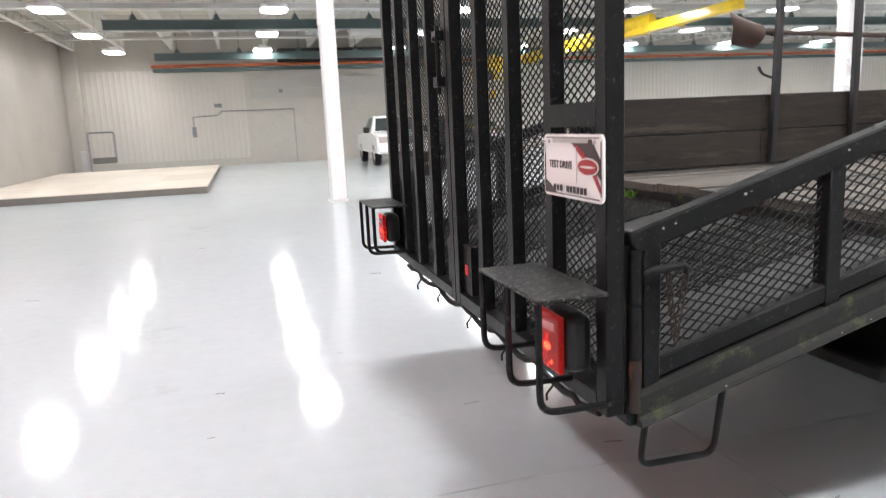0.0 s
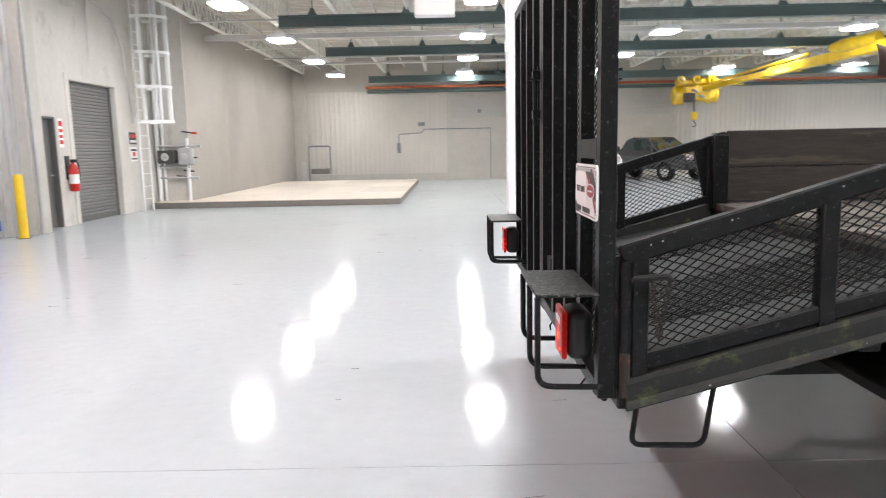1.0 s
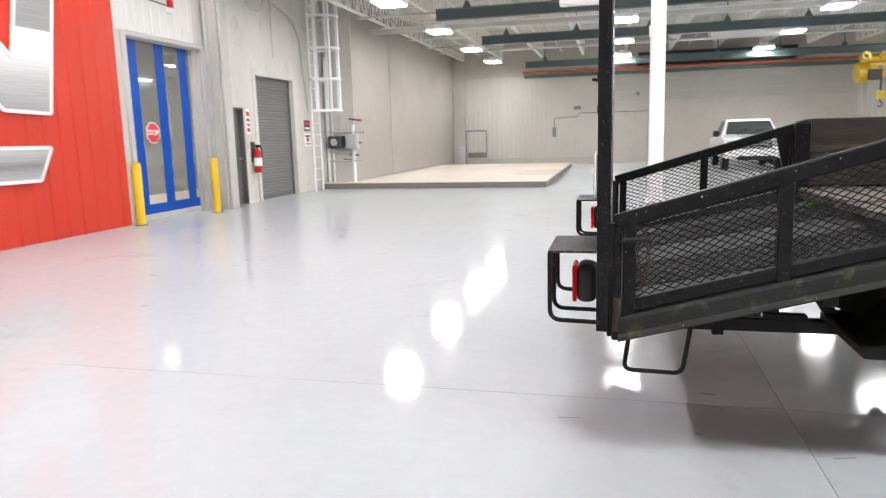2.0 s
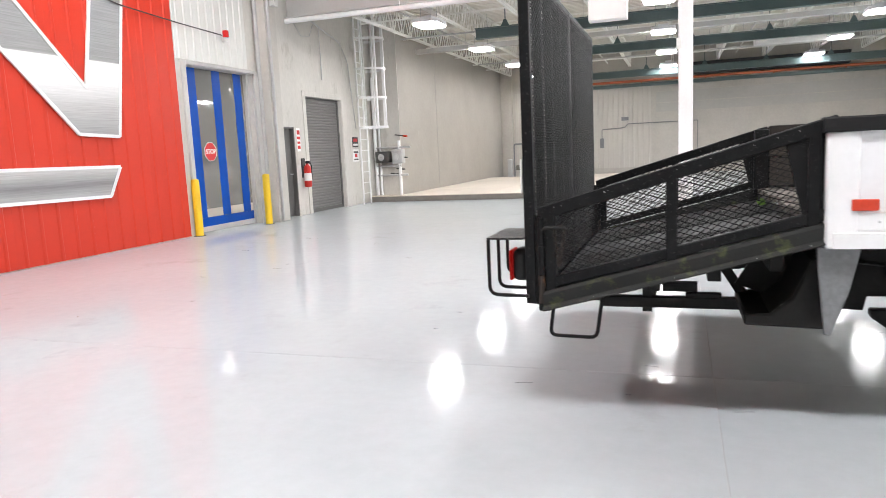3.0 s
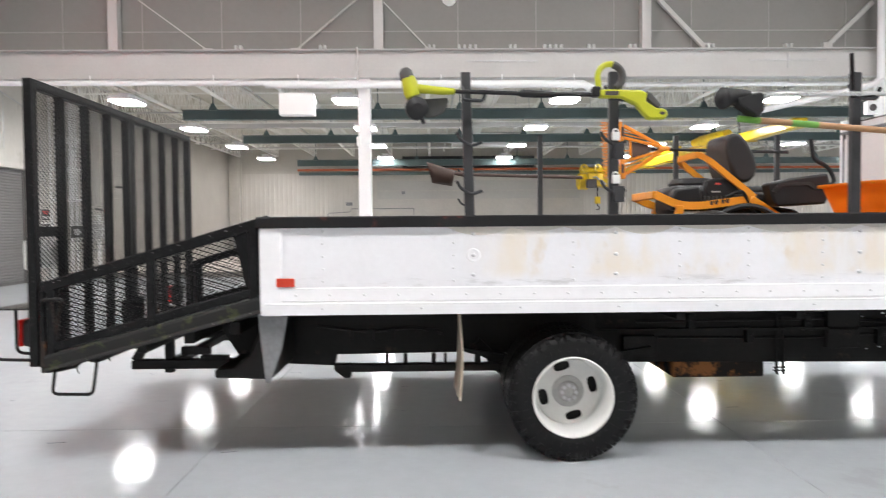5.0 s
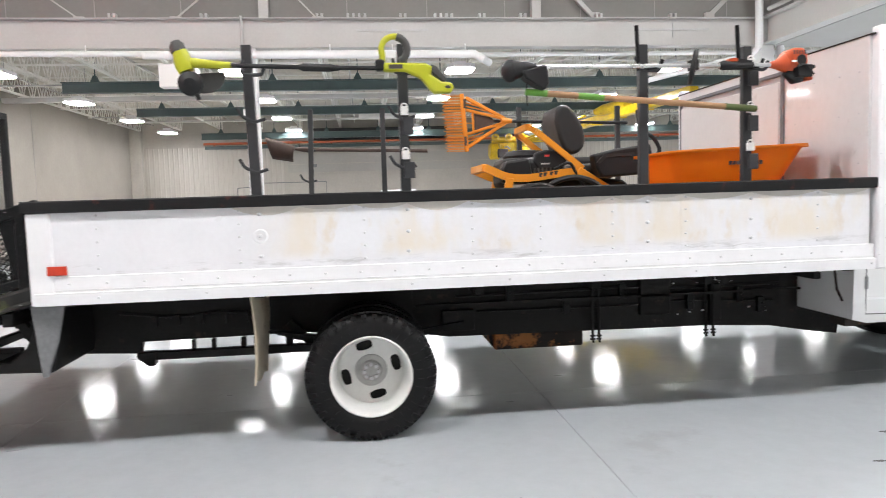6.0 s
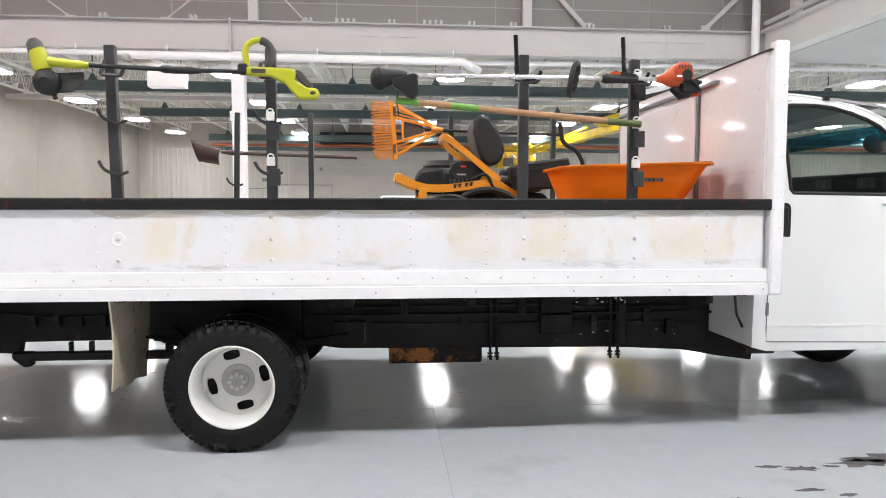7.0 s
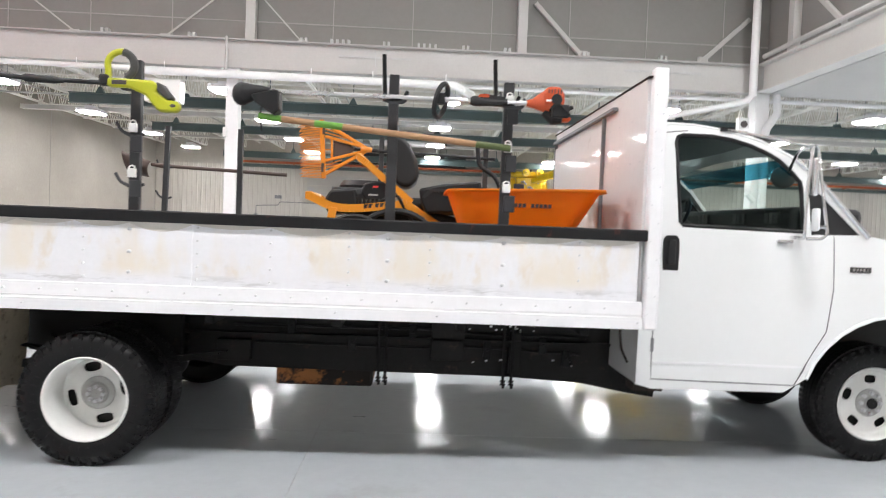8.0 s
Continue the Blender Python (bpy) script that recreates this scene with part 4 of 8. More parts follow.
# rivets and bolts
bm = BM()
rv = [(x, z) for x in (0.60, 0.99, 1.41, 1.85, 2.67, -0.67, -1.4, 0.0) for z in (1.05, 1.12, 1.19, 1.26, 1.33)]
rv += [(x, 0.975) for x in [-1.55 + 0.19 * k for k in range(24)]] + [(-1.4 + 0.55 * k, 0.9) for k in range(9)]
for x, z in rv:
    y = -0.031 if z < 0.95 else (-0.012 if z < 1.02 else -0.004)
    ball(bm, (x, y, z), 0.0062, 0.005, 0.0062, 8)
bolts = [(x, z) for x in (-0.56, 0.24, 1.62, 2.25) for z in (1.08, 1.19, 1.31)]
for x, z in bolts:
    ball(bm, (x, -0.005, z), 0.012, 0.008, 0.010, 8)
tagged(part("rivets", bm, RIVET_GREY, truck, "small painted rivets and bolt heads"), kind="stuff")
bm = BM()
lathe(bm, [(0.022, -0.004), (0.034, -0.006), (0.04, -0.003)], (-0.56, 0.0, 1.19), "y", 20)
part("bolt_washer", bm, WHITE_TRIM, truck)
bm = BM()
box(bm, -1.655, -1.555, -0.022, -0.0125, 1.022, 1.07)
part("side_reflector", bm, REFLECTOR, truck, "red-orange reflector strip", bevel=0.003)

# black inner posts where the ramp meets the bed
for y0, y1 in ((0.053, 0.12), (WIDE - 0.12, WIDE - 0.053)):
    bm = BM()
    box(bm, -1.80, -1.70, y0, y1, 0.93, 1.345 if y0 < 1 else 1.40)
    part("inner_post", bm, BLACK_STEEL, truck, bevel=0.006)

# deck planks and inside boards
rnd = random.Random(11)
bm = BM()
box(bm, 0, 4.74, 0, 0.168, 0, 0.04)
PL = shared("deck_plank", bm, DECK_PLANK)
for k in range(14):
    o = piece("deck_plank", PL, truck, (-1.755 + rnd.uniform(-0.02, 0.01), 0.08 + k * 0.1715, 0.925 + rnd.uniform(-0.004, 0.004)))
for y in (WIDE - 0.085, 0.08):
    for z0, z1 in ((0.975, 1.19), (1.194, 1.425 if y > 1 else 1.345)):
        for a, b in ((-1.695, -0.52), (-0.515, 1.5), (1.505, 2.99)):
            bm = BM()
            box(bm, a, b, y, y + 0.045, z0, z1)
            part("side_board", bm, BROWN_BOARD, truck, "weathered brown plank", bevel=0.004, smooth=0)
bm = BM()
box(bm, -1.77, -1.752, 0.06, WIDE - 0.06, 0.86, 0.925)
part("deck_edge", bm, MOSSY, truck, "mossy steel edge behind the planks", smooth=0)
bm = BM()
rnd = random.Random(8)
for k in range(26):
    a, h = rnd.uniform(0, 6.28), rnd.uniform(0.02, 0.055)
    cx, cy = -1.78 + rnd.uniform(-0.02, 0.02), 2.02 + rnd.uniform(-0.05, 0.05)
    tip = (cx + 0.03 * math.cos(a), cy + 0.03 * math.sin(a), 0.875 + h)
    v = [bm.verts.new(p) for p in ((cx - 0.006, cy, 0.868), (cx + 0.006, cy, 0.868), (cx + 0.02 * math.cos(a) + 0.007, cy + 0.02 * math.sin(a), 0.868 + h * 0.7), tip)]
    bm.faces.new(v)
single("weed_tuft", bm, LEAF_GREEN, "small green weed sprouting at the plank edge", "weed", kind="stuff", smooth=0)

# bulkhead behind the cab
bm = BM()
box(bm, 3.02, 3.055, 0.04, WIDE - 0.04, 0.965, 2.25)
bulk = part("bulkhead", bm, GREY_SHEET, truck, "grey-pink sheet bulkhead", smooth=0)
bm = BM()
box(bm, 3.0, 3.02, 0.92, 2.46, 0.97, 2.12)
part("bulkhead_door", bm, GREY_SHEET, bulk, bevel=0.005)
bm = BM()
for y in (0.88, 2.47):
    box(bm, 2.995, 3.02, y - 0.01, y + 0.01, 0.97, 2.16)
box(bm, 2.985, 3.02, 0.6, 2.5, 2.16, 2.185)
part("door_track", bm, PLATE_METAL, bulk, "dull grey sliding track", bevel=0.003)
bm = BM()
box(bm, 3.012, 3.062, 0.0, WIDE, 2.2505, 2.258)
part("bulkhead_cap", bm, RUSTY, bulk, "dark rusty cap strip", smooth=0)
bm = BM()
for y in (0.12, 0.3, 0.55, 0.75):
    for z in (1.2, 1.5, 1.8, 2.05):
        ball(bm, (3.019, y, z), 0.004, 0.005, 0.005, 6)
tagged(part("rivets", bm, RIVET_GREY, bulk), kind="stuff")
for y0, y1 in ((-0.03, 0.045), (WIDE - 0.045, WIDE + 0.03)):
    bm = BM()
    box(bm, 3.035, 3.115, y0, y1, 0.862, 2.30)
    cp = part("front_post", bm, WHITE_TRIM, truck, "white scratched corner post", bevel=0.012, segs=2)
    if y0 < 0:
        bm = BM()
        for k in range(13):
            ball(bm, (3.05 + 0.04 * (k % 2), y0 + 0.001, 0.95 + 0.1 * k), 0.004, 0.003, 0.004, 6)
        tagged(part("rivets", bm, RIVET_GREY, cp), kind="stuff")

# stake posts with hooks
for x, y, top, lean in ((-0.565, 0.055, 2.215, -0.03), (0.24, 0.055, 2.215, 0.0), (1.62, 0.055, 2.205, 0.0), (2.25, 0.055, 2.19, 0.0), (-0.46, 2.44, 2.17, 0.03), (0.2, 2.44, 2.17, 0.0), (1.44, 2.44, 2.16, 0.0), (2.37, 2.44, 2.16, 0.0)):
    bm = BM()
    w = 0.028 if y < 1 else 0.022
    beam(bm, (x, y, 0.97), (x + lean, y, top), 0.04, 2 * w, up=(1, 0, 0))
    p = part("stake_post", bm, POST_STEEL, truck, "dark grey square steel post", bevel=0.004)
    s = -1 if y < 1 else 1
    for z, L in ((2.08, 0.0), (1.80, 0.09), (1.53, 0.09)):
        if L and x in (-0.565, -0.46, 0.24):
            bm = BM()
            tube(bm, bend([(x + 0.06, y + s * 0.035, z + 0.02), (x, y + s * 0.03, z), (x - 0.06, y + s * 0.05, z + 0.03), (x - 0.085, y + s * 0.05, z + 0.075)], 0.02), 0.009, 7)
            part("hook", bm, POST_STEEL, p)
    if y < 1:
        bm = BM()
        tube(bm, bend([(x - 0.05, y - 0.02, 2.13), (x - 0.045, y - 0.1, 2.045), (x + 0.06, y - 0.1, 2.04), (x + 0.075, y - 0.1, 2.09)], 0.02), 0.01, 7)
        part("hook", bm, POST_STEEL, p)
    for z in {0.24: (1.62, 1.86), 2.25: (1.62, 1.84, 2.10)}.get(x, ()):
        if y < 1:
            bm = BM()
            box(bm, x - 0.02, x + 0.022, y - 0.062, y - 0.038, z - 0.035, z + 0.012)
            tube(bm, arc(x, z + 0.012, 0.016, 0, 180, 8, y - 0.05), 0.005, 6)
            part("padlock", bm, PADLOCK, p, "pale metal padlock", bevel=0.004)
            bm = BM()
            box(bm, x - 0.01, x + 0.05, y - 0.055, y - 0.037, z - 0.14, z - 0.05)
            part("lock_bracket", bm, POST_STEEL, p, bevel=0.003)
for x in (1.575, 2.175):
    bm = BM()
    tube(bm, [(x, 0.0, 2.05), (x - 0.012, 0.0, 2.3)], 0.012, 7)
    tube(bm, bend([(x, 0.0, 2.06), (x + 0.02, -0.05, 2.05), (x + 0.1, -0.05, 2.06), (x + 0.12, -0.05, 2.1)], 0.02), 0.01, 7)
    part("rack_arm", bm, BLACK_STEEL, truck)


# beavertail ramp
def zb(x):
    return 0.55 + (x + 2.95) * 0.265


def zt(x):
    return 1.025 + (x + 2.97) * 0.29


def lattice(bm, inside, umin, umax, vmin, vmax, place, long_=0.06, short=0.03, w=0.0035, th=0.0062):
    """Expanded metal: two families of slanted strands, cut to an outline. place(u, v) gives the spot."""
    slope = short / long_
    v = vmin - (umax - umin) * slope
    starts = []
    while v < vmax + (umax - umin) * slope:
        starts.append(v)
        v += short
    for sgn in (1, -1):
        for v0 in starts:
            run = None
            n = 110
            for i in range(n + 1):
                u = umin + (umax - umin) * i / n
                vv = v0 + sgn * slope * (u - umin) if sgn > 0 else v0 + slope * (umax - u)
                ok = inside(u, vv)
                if ok and run is None:
                    run = (u, vv)
                if run is not None and (not ok or i == n):
                    if abs(u - run[0]) > 0.012:
                        beam(bm, place(*run, sgn), place(u, vv, sgn), w, th)
                    run = None


for y, far in ((0.04, False), (WIDE - 0.04, True)):
    s = 1 if far else -1
    bm = BM()
    for a, b in (((-1.72, 0), (-2.975, 0)),):
        beam(bm, (-1.70, y, zt(-1.70)), (-2.975, y, zt(-2.975)), 0.05, 0.062)
    tr = part("ramp_top_rail", bm, BLACK_STEEL, truck, "black sloping tube rail", bevel=0.006)
    bm = BM()
    beam(bm, (-1.72, y, zb(-1.72) + 0.135), (-2.93, y, zb(-2.93) + 0.135), 0.045, 0.05)
    part("ramp_low_rail", bm, BLACK_STEEL, truck, bevel=0.005)
    bm = BM()
    prof = [(-0.04, 0.0), (0.045, 0.005), (0.05, 0.012), (0.045, 0.02), (0.03, 0.03), (0.035, 0.085), (0.03, 0.1), (-0.04, 0.105)]
    lo = [bm.verts.new((-1.70, y + s * p, zb(-1.70) + z)) for p, z in prof]
    hi = [bm.verts.new((-2.96, y + s * p, zb(-2.96) + z)) for p, z in prof]
    for i in range(len(prof)):
        j = (i + 1) % len(prof)
        bm.faces.new((lo[i], lo[j], hi[j], hi[i]))
    bm.faces.new(lo[::-1])
    bm.faces.new(hi)
    part("ramp_channel", bm, MOSSY, truck, "mossy black steel channel", smooth=20)
    for x in (-1.79, -2.365, -2.92):
        bm = BM()
        box(bm, x - 0.025, x + 0.025, y - 0.025, y + 0.025, zb(x) + 0.08, zt(x) - 0.02)
        part("ramp_post", bm, BLACK_STEEL, truck, bevel=0.004)
    bm = BM()
    yy = y + s * -0.004
    lattice(bm, lambda u, v: zb(u) + 0.155 < v + 0.27 * (u + 2.95) < zt(u) - 0.02 and -2.91 < u < -1.8, -2.92, -1.79, 0.6, 1.15, lambda u, v, g: (u, yy + 0.0015 * g, v + 0.27 * (u + 2.95)), 0.046, 0.0265, 0.0032, 0.0042)
    tagged(part("ramp_mesh", bm, BLACK_STEEL, truck, "black expanded-metal side mesh", smooth=0), kind="stuff")
    bm = BM()
    slab(bm, [(-1.90, zt(-1.90) - 0.03), (-1.76, zt(-1.76) - 0.03), (-1.76, zb(-1.76) + 0.1), (-1.82, zb(-1.82) + 0.1)], "y", y - 0.012, y + 0.012)
    part("ramp_gusset", bm, BLACK_STEEL, truck, smooth=0)
# ramp deck: steel sheet and two raised expanded-metal strips
bm = BM()
v = [bm.verts.new(p) for p in ((-1.76, 0.07, 0.875), (-1.76, WIDE - 0.07, 0.875), (-2.95, WIDE - 0.07, zb(-2.95) + 0.1), (-2.95, 0.07, zb(-2.95) + 0.1))]
bm.faces.new(v)
thick = bmesh.ops.extrude_face_region(bm, geom=bm.faces[:])
for q in thick["geom"]:
    if isinstance(q, bmesh.types.BMVert):
        q.co.z -= 0.02
part("ramp_deck", bm, TREAD, truck, "scuffed grey steel deck", smooth=0)


def zd(x):
    return zb(-2.95) + 0.1 + (x + 2.95) * (0.875 - zb(-2.95) - 0.1) / 1.19


for y0, y1 in ((0.5, 1.05), (1.55, 2.1)):
    bm = BM()
    lattice(bm, lambda u, v: y0 < v < y1 and -2.93 < u < -1.78, -2.94, -1.77, y0, y1, lambda u, v, g: (u, v, zd(u) + 0.004 + 0.002 * g), 0.055, 0.026, 0.006, 0.006)
    tagged(part("grip_strip", bm, GRIP_STEEL, truck, "raised expanded-metal traction strip", smooth=0), kind="stuff")
bm = BM()
beam(bm, (-2.955, 0.02, 0.585), (-2.955, WIDE - 0.02, 0.585), 0.06, 0.07)
part("rear_crossbar", bm, BLACK_STEEL, truck, bevel=0.006)
bm = BM()
rnd = random.Random(21)
for k in range(14):
    x = rnd.uniform(-2.9, -1.8)
    s = rnd.uniform(0.001, 0.0035)
    box(bm, x, x + s * 1.6, -0.012, -0.009, zb(x) + 0.02, zb(x) + 0.02 + s) if k % 3 == 0 else box(bm, x, x + s, 0.005, 0.012, zt(x) + 0.012 - s, zt(x) + 0.012 + s)
tagged(part("chip_and_light_specks", bm, HUB_GREY, truck, "pale chips in the black paint", smooth=0), kind="stuff")
# wiring loom hanging below the rear bar
bm = BM()
pts = []
rnd = random.Random(4)
for k in range(40):
    y = 0.15 + 2.3 * k / 39
    pts.append((-2.99 + rnd.uniform(-0.008, 0.008), y, 0.545 - 0.03 * abs(math.sin(k * 0.45)) + rnd.uniform(-0.008, 0.006)))
tube(bm, pts, 0.011, 6)
tube(bm, [(x - 0.012, y + 0.01, z + 0.012) for x, y, z in pts[6:30]], 0.007, 5)
for k in (5, 12, 19, 27, 33):
    x, y, z = pts[k]
    tube(bm, [(x, y, z), (x - 0.02, y + 0.02, z - 0.04), (x - 0.015, y + 0.03, z - 0.065)], 0.004, 5)
part("wiring_loom", bm, CHASSIS, truck, "sagging black wiring loom")

# rear gate: two leaves of upright bars with expanded metal
GX = -3.02
Y0, Y1 = 0.02, WIDE
YM = 1.30
for a, b in ((Y0, YM - 0.004), (YM + 0.004, Y1)):
    bm = BM()
    for y in (a + 0.027, b - 0.027):
        box(bm, GX - 0.025, GX + 0.025, y - 0.027, y + 0.027, 0.585, 2.19)
    for z in (0.61, 2.165):
        box(bm, GX - 0.0249, GX + 0.0249, a + 0.0541, b - 0.0541, z - 0.025, z + 0.025)
    leaf = part("gate_leaf", bm, BLACK_STEEL, truck, "black steel gate leaf", bevel=0.003)
    n = 4
    for k in range(1, n):
        y = a + 0.027 + (b - a - 0.054) * k / n
        bm = BM()
        box(bm, GX - 0.022, GX + 0.022, y - 0.024, y + 0.024, 0.635, 2.14)
        part("bar", bm, BLACK_STEEL, leaf, bevel=0.003)
    bm = BM()
    lattice(bm, lambda u, v: a + 0.03 < u < b - 0.03 and 0.62 < v < 2.16, a + 0.02, b - 0.02, 0.6, 2.18, lambda u, v, g: (GX + 0.026 + 0.001 * g, u, v), 0.042, 0.027, 0.0034, 0.0034)
    tagged(part("mesh", bm, BLACK_STEEL, leaf, "expanded-metal infill", smooth=0), kind="stuff")
    bm = BM()
    box(bm, GX - 0.005, GX + 0.024, b - 0.16 if a < 1 else a + 0.06, b - 0.056 if a < 1 else a + 0.16, 0.64, 0.84)
    part("kick_plate", bm, BLACK_STEEL, leaf, smooth=0)
    if a < 1:
        bm = BM()
        box(bm, GX - 0.026, GX - 0.022, a + 0.05, a + 0.35, 1.31, 1.37)
        part("cross_strap", bm, BLACK_STEEL, leaf, smooth=0)
        bm = BM()
        box(bm, GX - 0.0085, GX - 0.006, b - 0.125, b - 0.085, 0.72, 0.76)
        part("red_tag", bm, SIGN_RED, leaf, smooth=0)
bm = BM()
tube(bm, [(GX - 0.045, YM + 0.05, 1.45), (GX - 0.045, YM + 0.05, 1.72)], 0.011, 8)
for z in (1.5, 1.68):
    box(bm, GX - 0.06, GX - 0.026, YM + 0.02, YM + 0.08, z - 0.02, z + 0.02)
tube(bm, [(GX - 0.05, YM + 0.05, 1.66), (GX - 0.08, YM - 0.03, 1.66)], 0.009, 7)
part("gate_latch", bm, BLACK_STEEL, truck, "black sliding bolt latch")
# hinges and chain
for y, s in ((0.035, -1), (WIDE - 0.035, 1)):
    for z in (0.66, 0.80, 0.94):
        bm = BM()
        tube(bm, [(-2.965, y + s * 0.015, z - 0.069), (-2.965, y + s * 0.015, z + 0.069)], 0.016, 12)
        part("hinge_barrel", bm, BLACK_STEEL if z != 0.66 else RUSTY, truck)
    bm = BM()
    box(bm, -2.996, -2.966, min(y, y - s * 0.03), max(y, y - s * 0.03), 0.58, 1.02)
    part("hinge_strip", bm, CHASSIS, truck, smooth=0)
bm = BM()
tube(bm, bend([(-2.95, -0.003, 0.95), (-2.94, -0.012, 0.962), (-2.85, -0.012, 0.966), (-2.838, -0.012, 0.952)], 0.01), 0.010, 8)
part("latch_pin", bm, CHASSIS, truck, "dark latch pin")
for x0, z0, dx, n in ((-2.845, 0.948, -0.0028, 11), (-2.895, 0.944, 0.002, 10)):
    bm = BM()
    for k in range(n):
        z, x = z0 - 0.0165 * k, x0 + dx * k
        pts = [(x + (0.008 * math.cos(a) if k % 2 else 0.0), -0.014 + (0 if k % 2 else 0.008 * math.cos(a)), z + 0.0115 * math.sin(a)) for a in [6.283 * j / 8 for j in range(8)]]
        tube(bm, pts, 0.0026, 5, closed=True)
    tagged(part("chain", bm, RUSTY, truck, "short rusty chain"), kind="stuff")

# tail lamps with rod guards
for near in (True, False):
    m = (lambda y: y - 0.035) if near else (lambda y: WIDE + 0.035 - y)
    bm = BM()
    ya, yb = sorted((m(0.04), m(0.46)))
    box(bm, -3.235, -3.046, ya, yb, 0.905, 0.915)
    shelf = part("lamp_shelf", bm, GRIP_STEEL, truck, "speckled black steel shelf", bevel=0.003)
    for y in (0.05, 0.25, 0.45):
        bm = BM()
        low = 0.63 if y < 0.4 else 0.67
        tube(bm, bend([(-3.228, m(y), 0.905), (-3.228, m(y), low), (-3.03, m(y), low - 0.005)], 0.045, 5), 0.0095, 8)
        part("guard_rod", bm, BLACK_STEEL, shelf)
    bm = BM()
    ya, yb = sorted((m(0.115), m(0.265)))
    box(bm, -3.125, -3.046, ya, yb, 0.685, 0.845)
    tl = part("tail_lamp", bm, BLACK_PLASTIC, truck, "black tail lamp housing", bevel=0.028, segs=3)
    bm = BM()
    box(bm, -3.143, -3.1255, ya + 0.004, yb - 0.004, 0.688, 0.842)
    part("red_lens", bm, RED_LIT, tl, "lit red lens", bevel=0.017, segs=3)
    bm = BM()
    box(bm, -3.1445, -3.142, ya + 0.03, yb - 0.03, 0.795, 0.82)
    part("clear_lens", bm, RED_LENS, tl, bevel=0.001)
    bm = BM()
    ball(bm, (-3.143, m(0.19), 0.75), 0.004, 0.02, 0.011, 10)
    part("bulb_glow", bm, HOT_RED, tl)
    bm = BM()
    ball(bm, (-3.142, m(0.165), 0.712), 0.003, 0.008, 0.006, 8)
    part("bulb_glow", bm, HOT_RED, tl)
# step loop under the ramp
bm = BM()
tube(bm, bend([(-2.915, 0.045, 0.575), (-2.935, 0.045, 0.425), (-2.71, 0.045, 0.42), (-2.68, 0.045, 0.63)], 0.035, 5), 0.0092, 8)
part("step_loop", bm, BLACK_STEEL, truck, "bent black rod step")


# ribs under the ramp and the plate that closes its rear
for x in (-2.72, -2.45, -2.18, -1.92):
    bm = BM()
    box(bm, x - 0.03, x + 0.03, 0.09, WIDE - 0.09, 0.55 + (x + 2.95) * 0.189, 0.624 + (x + 2.95) * 0.189)
    part("ramp_rib", bm, CHASSIS, truck, bevel=0.004)
for y in (0.55, 1.98):
    bm = BM()
    slab(bm, [(-2.06, 0.60), (-1.9, 0.54), (-1.72, 0.54), (-1.72, 0.86), (-1.92, 0.83)], "y", y, y + 0.02)
    part("ramp_gusset_plate", bm, CHASSIS, truck, smooth=0)


# running gear
def bars(name, rows, material=CHASSIS, bevel=0.004):
    for r in rows:
        bm = BM()
        box(bm, *r)
        part(name, bm, material, truck, bevel=bevel)


for y0, y1 in ((0.84, 0.90), (1.66, 1.72)):
    bm = BM()
    slab(bm, [(0.30, 0.45), (0.55, 0.412), (1.5, 0.402), (2.4, 0.394), (2.9, 0.368), (3.2, 0.315), (3.42, 0.285), (3.46, 0.6), (3.46, 0.80), (0.30, 0.80)], "y", y0, y1)
    part("chassis_rail", bm, CHASSIS, truck, "black steel frame rail", bevel=0.004, smooth=0)
    bm = BM()
    box(bm, 0.32, 3.1, y0 - 0.05, y0 - 0.001, 0.63, 0.645)
    part("rail_flange", bm, CHASSIS, truck, smooth=0)
for y0, y1 in ((0.70, 0.76), (1.80, 1.86)):
    bm = BM()
    slab(bm, [(-1.95, 0.465), (-1.44, 0.438), (-1.425, 0.512), (-0.4, 0.522), (0.30, 0.46), (0.30, 0.82), (-1.95, 0.82)], "y", y0, y1)
    part("rear_rail", bm, CHASSIS, truck, "black steel frame rail", bevel=0.004, smooth=0)
bars("cross_member", [(x, x + 0.06, 0.06, WIDE - 0.06, 0.845, 0.923) for x in (-1.6, -1.1, -0.62, -0.1, 0.4, 0.9, 1.4, 1.9, 2.4, 2.9)])
bars("side_sill", [(-1.7, 2.95, 0.04, 0.1, 0.855, 0.922), (-1.7, 2.95, WIDE - 0.1, WIDE - 0.04, 0.855, 0.922)])
bars("outrigger", [(x, x + 0.05, 0.1, 0.838, 0.80, 0.844) for x in (0.62, 1.32, 2.02, 2.72)])
bars("frame_plate", [(1.9, 2.12, 0.79, 0.838, 0.5, 0.79), (0.5, 0.72, 0.78, 0.838, 0.46, 0.6), (2.42, 2.5, 0.8, 0.838, 0.42, 0.7)])
bm = BM()
box(bm, 0.88, 1.50, 0.90, 1.45, 0.40, 0.62)
tank = part("fuel_tank", bm, CHASSIS, truck, "black steel tank", bevel=0.02, segs=2)
bm = BM()
box(bm, 0.872, 1.512, 0.885, 1.46, 0.29, 0.41)
part("tank_guard", bm, TANK_RUST, tank, "rusty lower guard", bevel=0.01)
for x in (1.555, 1.60, 2.385, 2.44):
    bm = BM()
    tube(bm, [(x, 0.80, 0.80), (x, 0.80, 0.36), (x + 0.006, 0.80, 0.325)], 0.010, 6)
    for z in (0.35, 0.372):
        tube(bm, [(x - 0.018, 0.80, z), (x + 0.018, 0.80, z)], 0.007, 6)
    part("hanger_rod", bm, CHASSIS, truck)
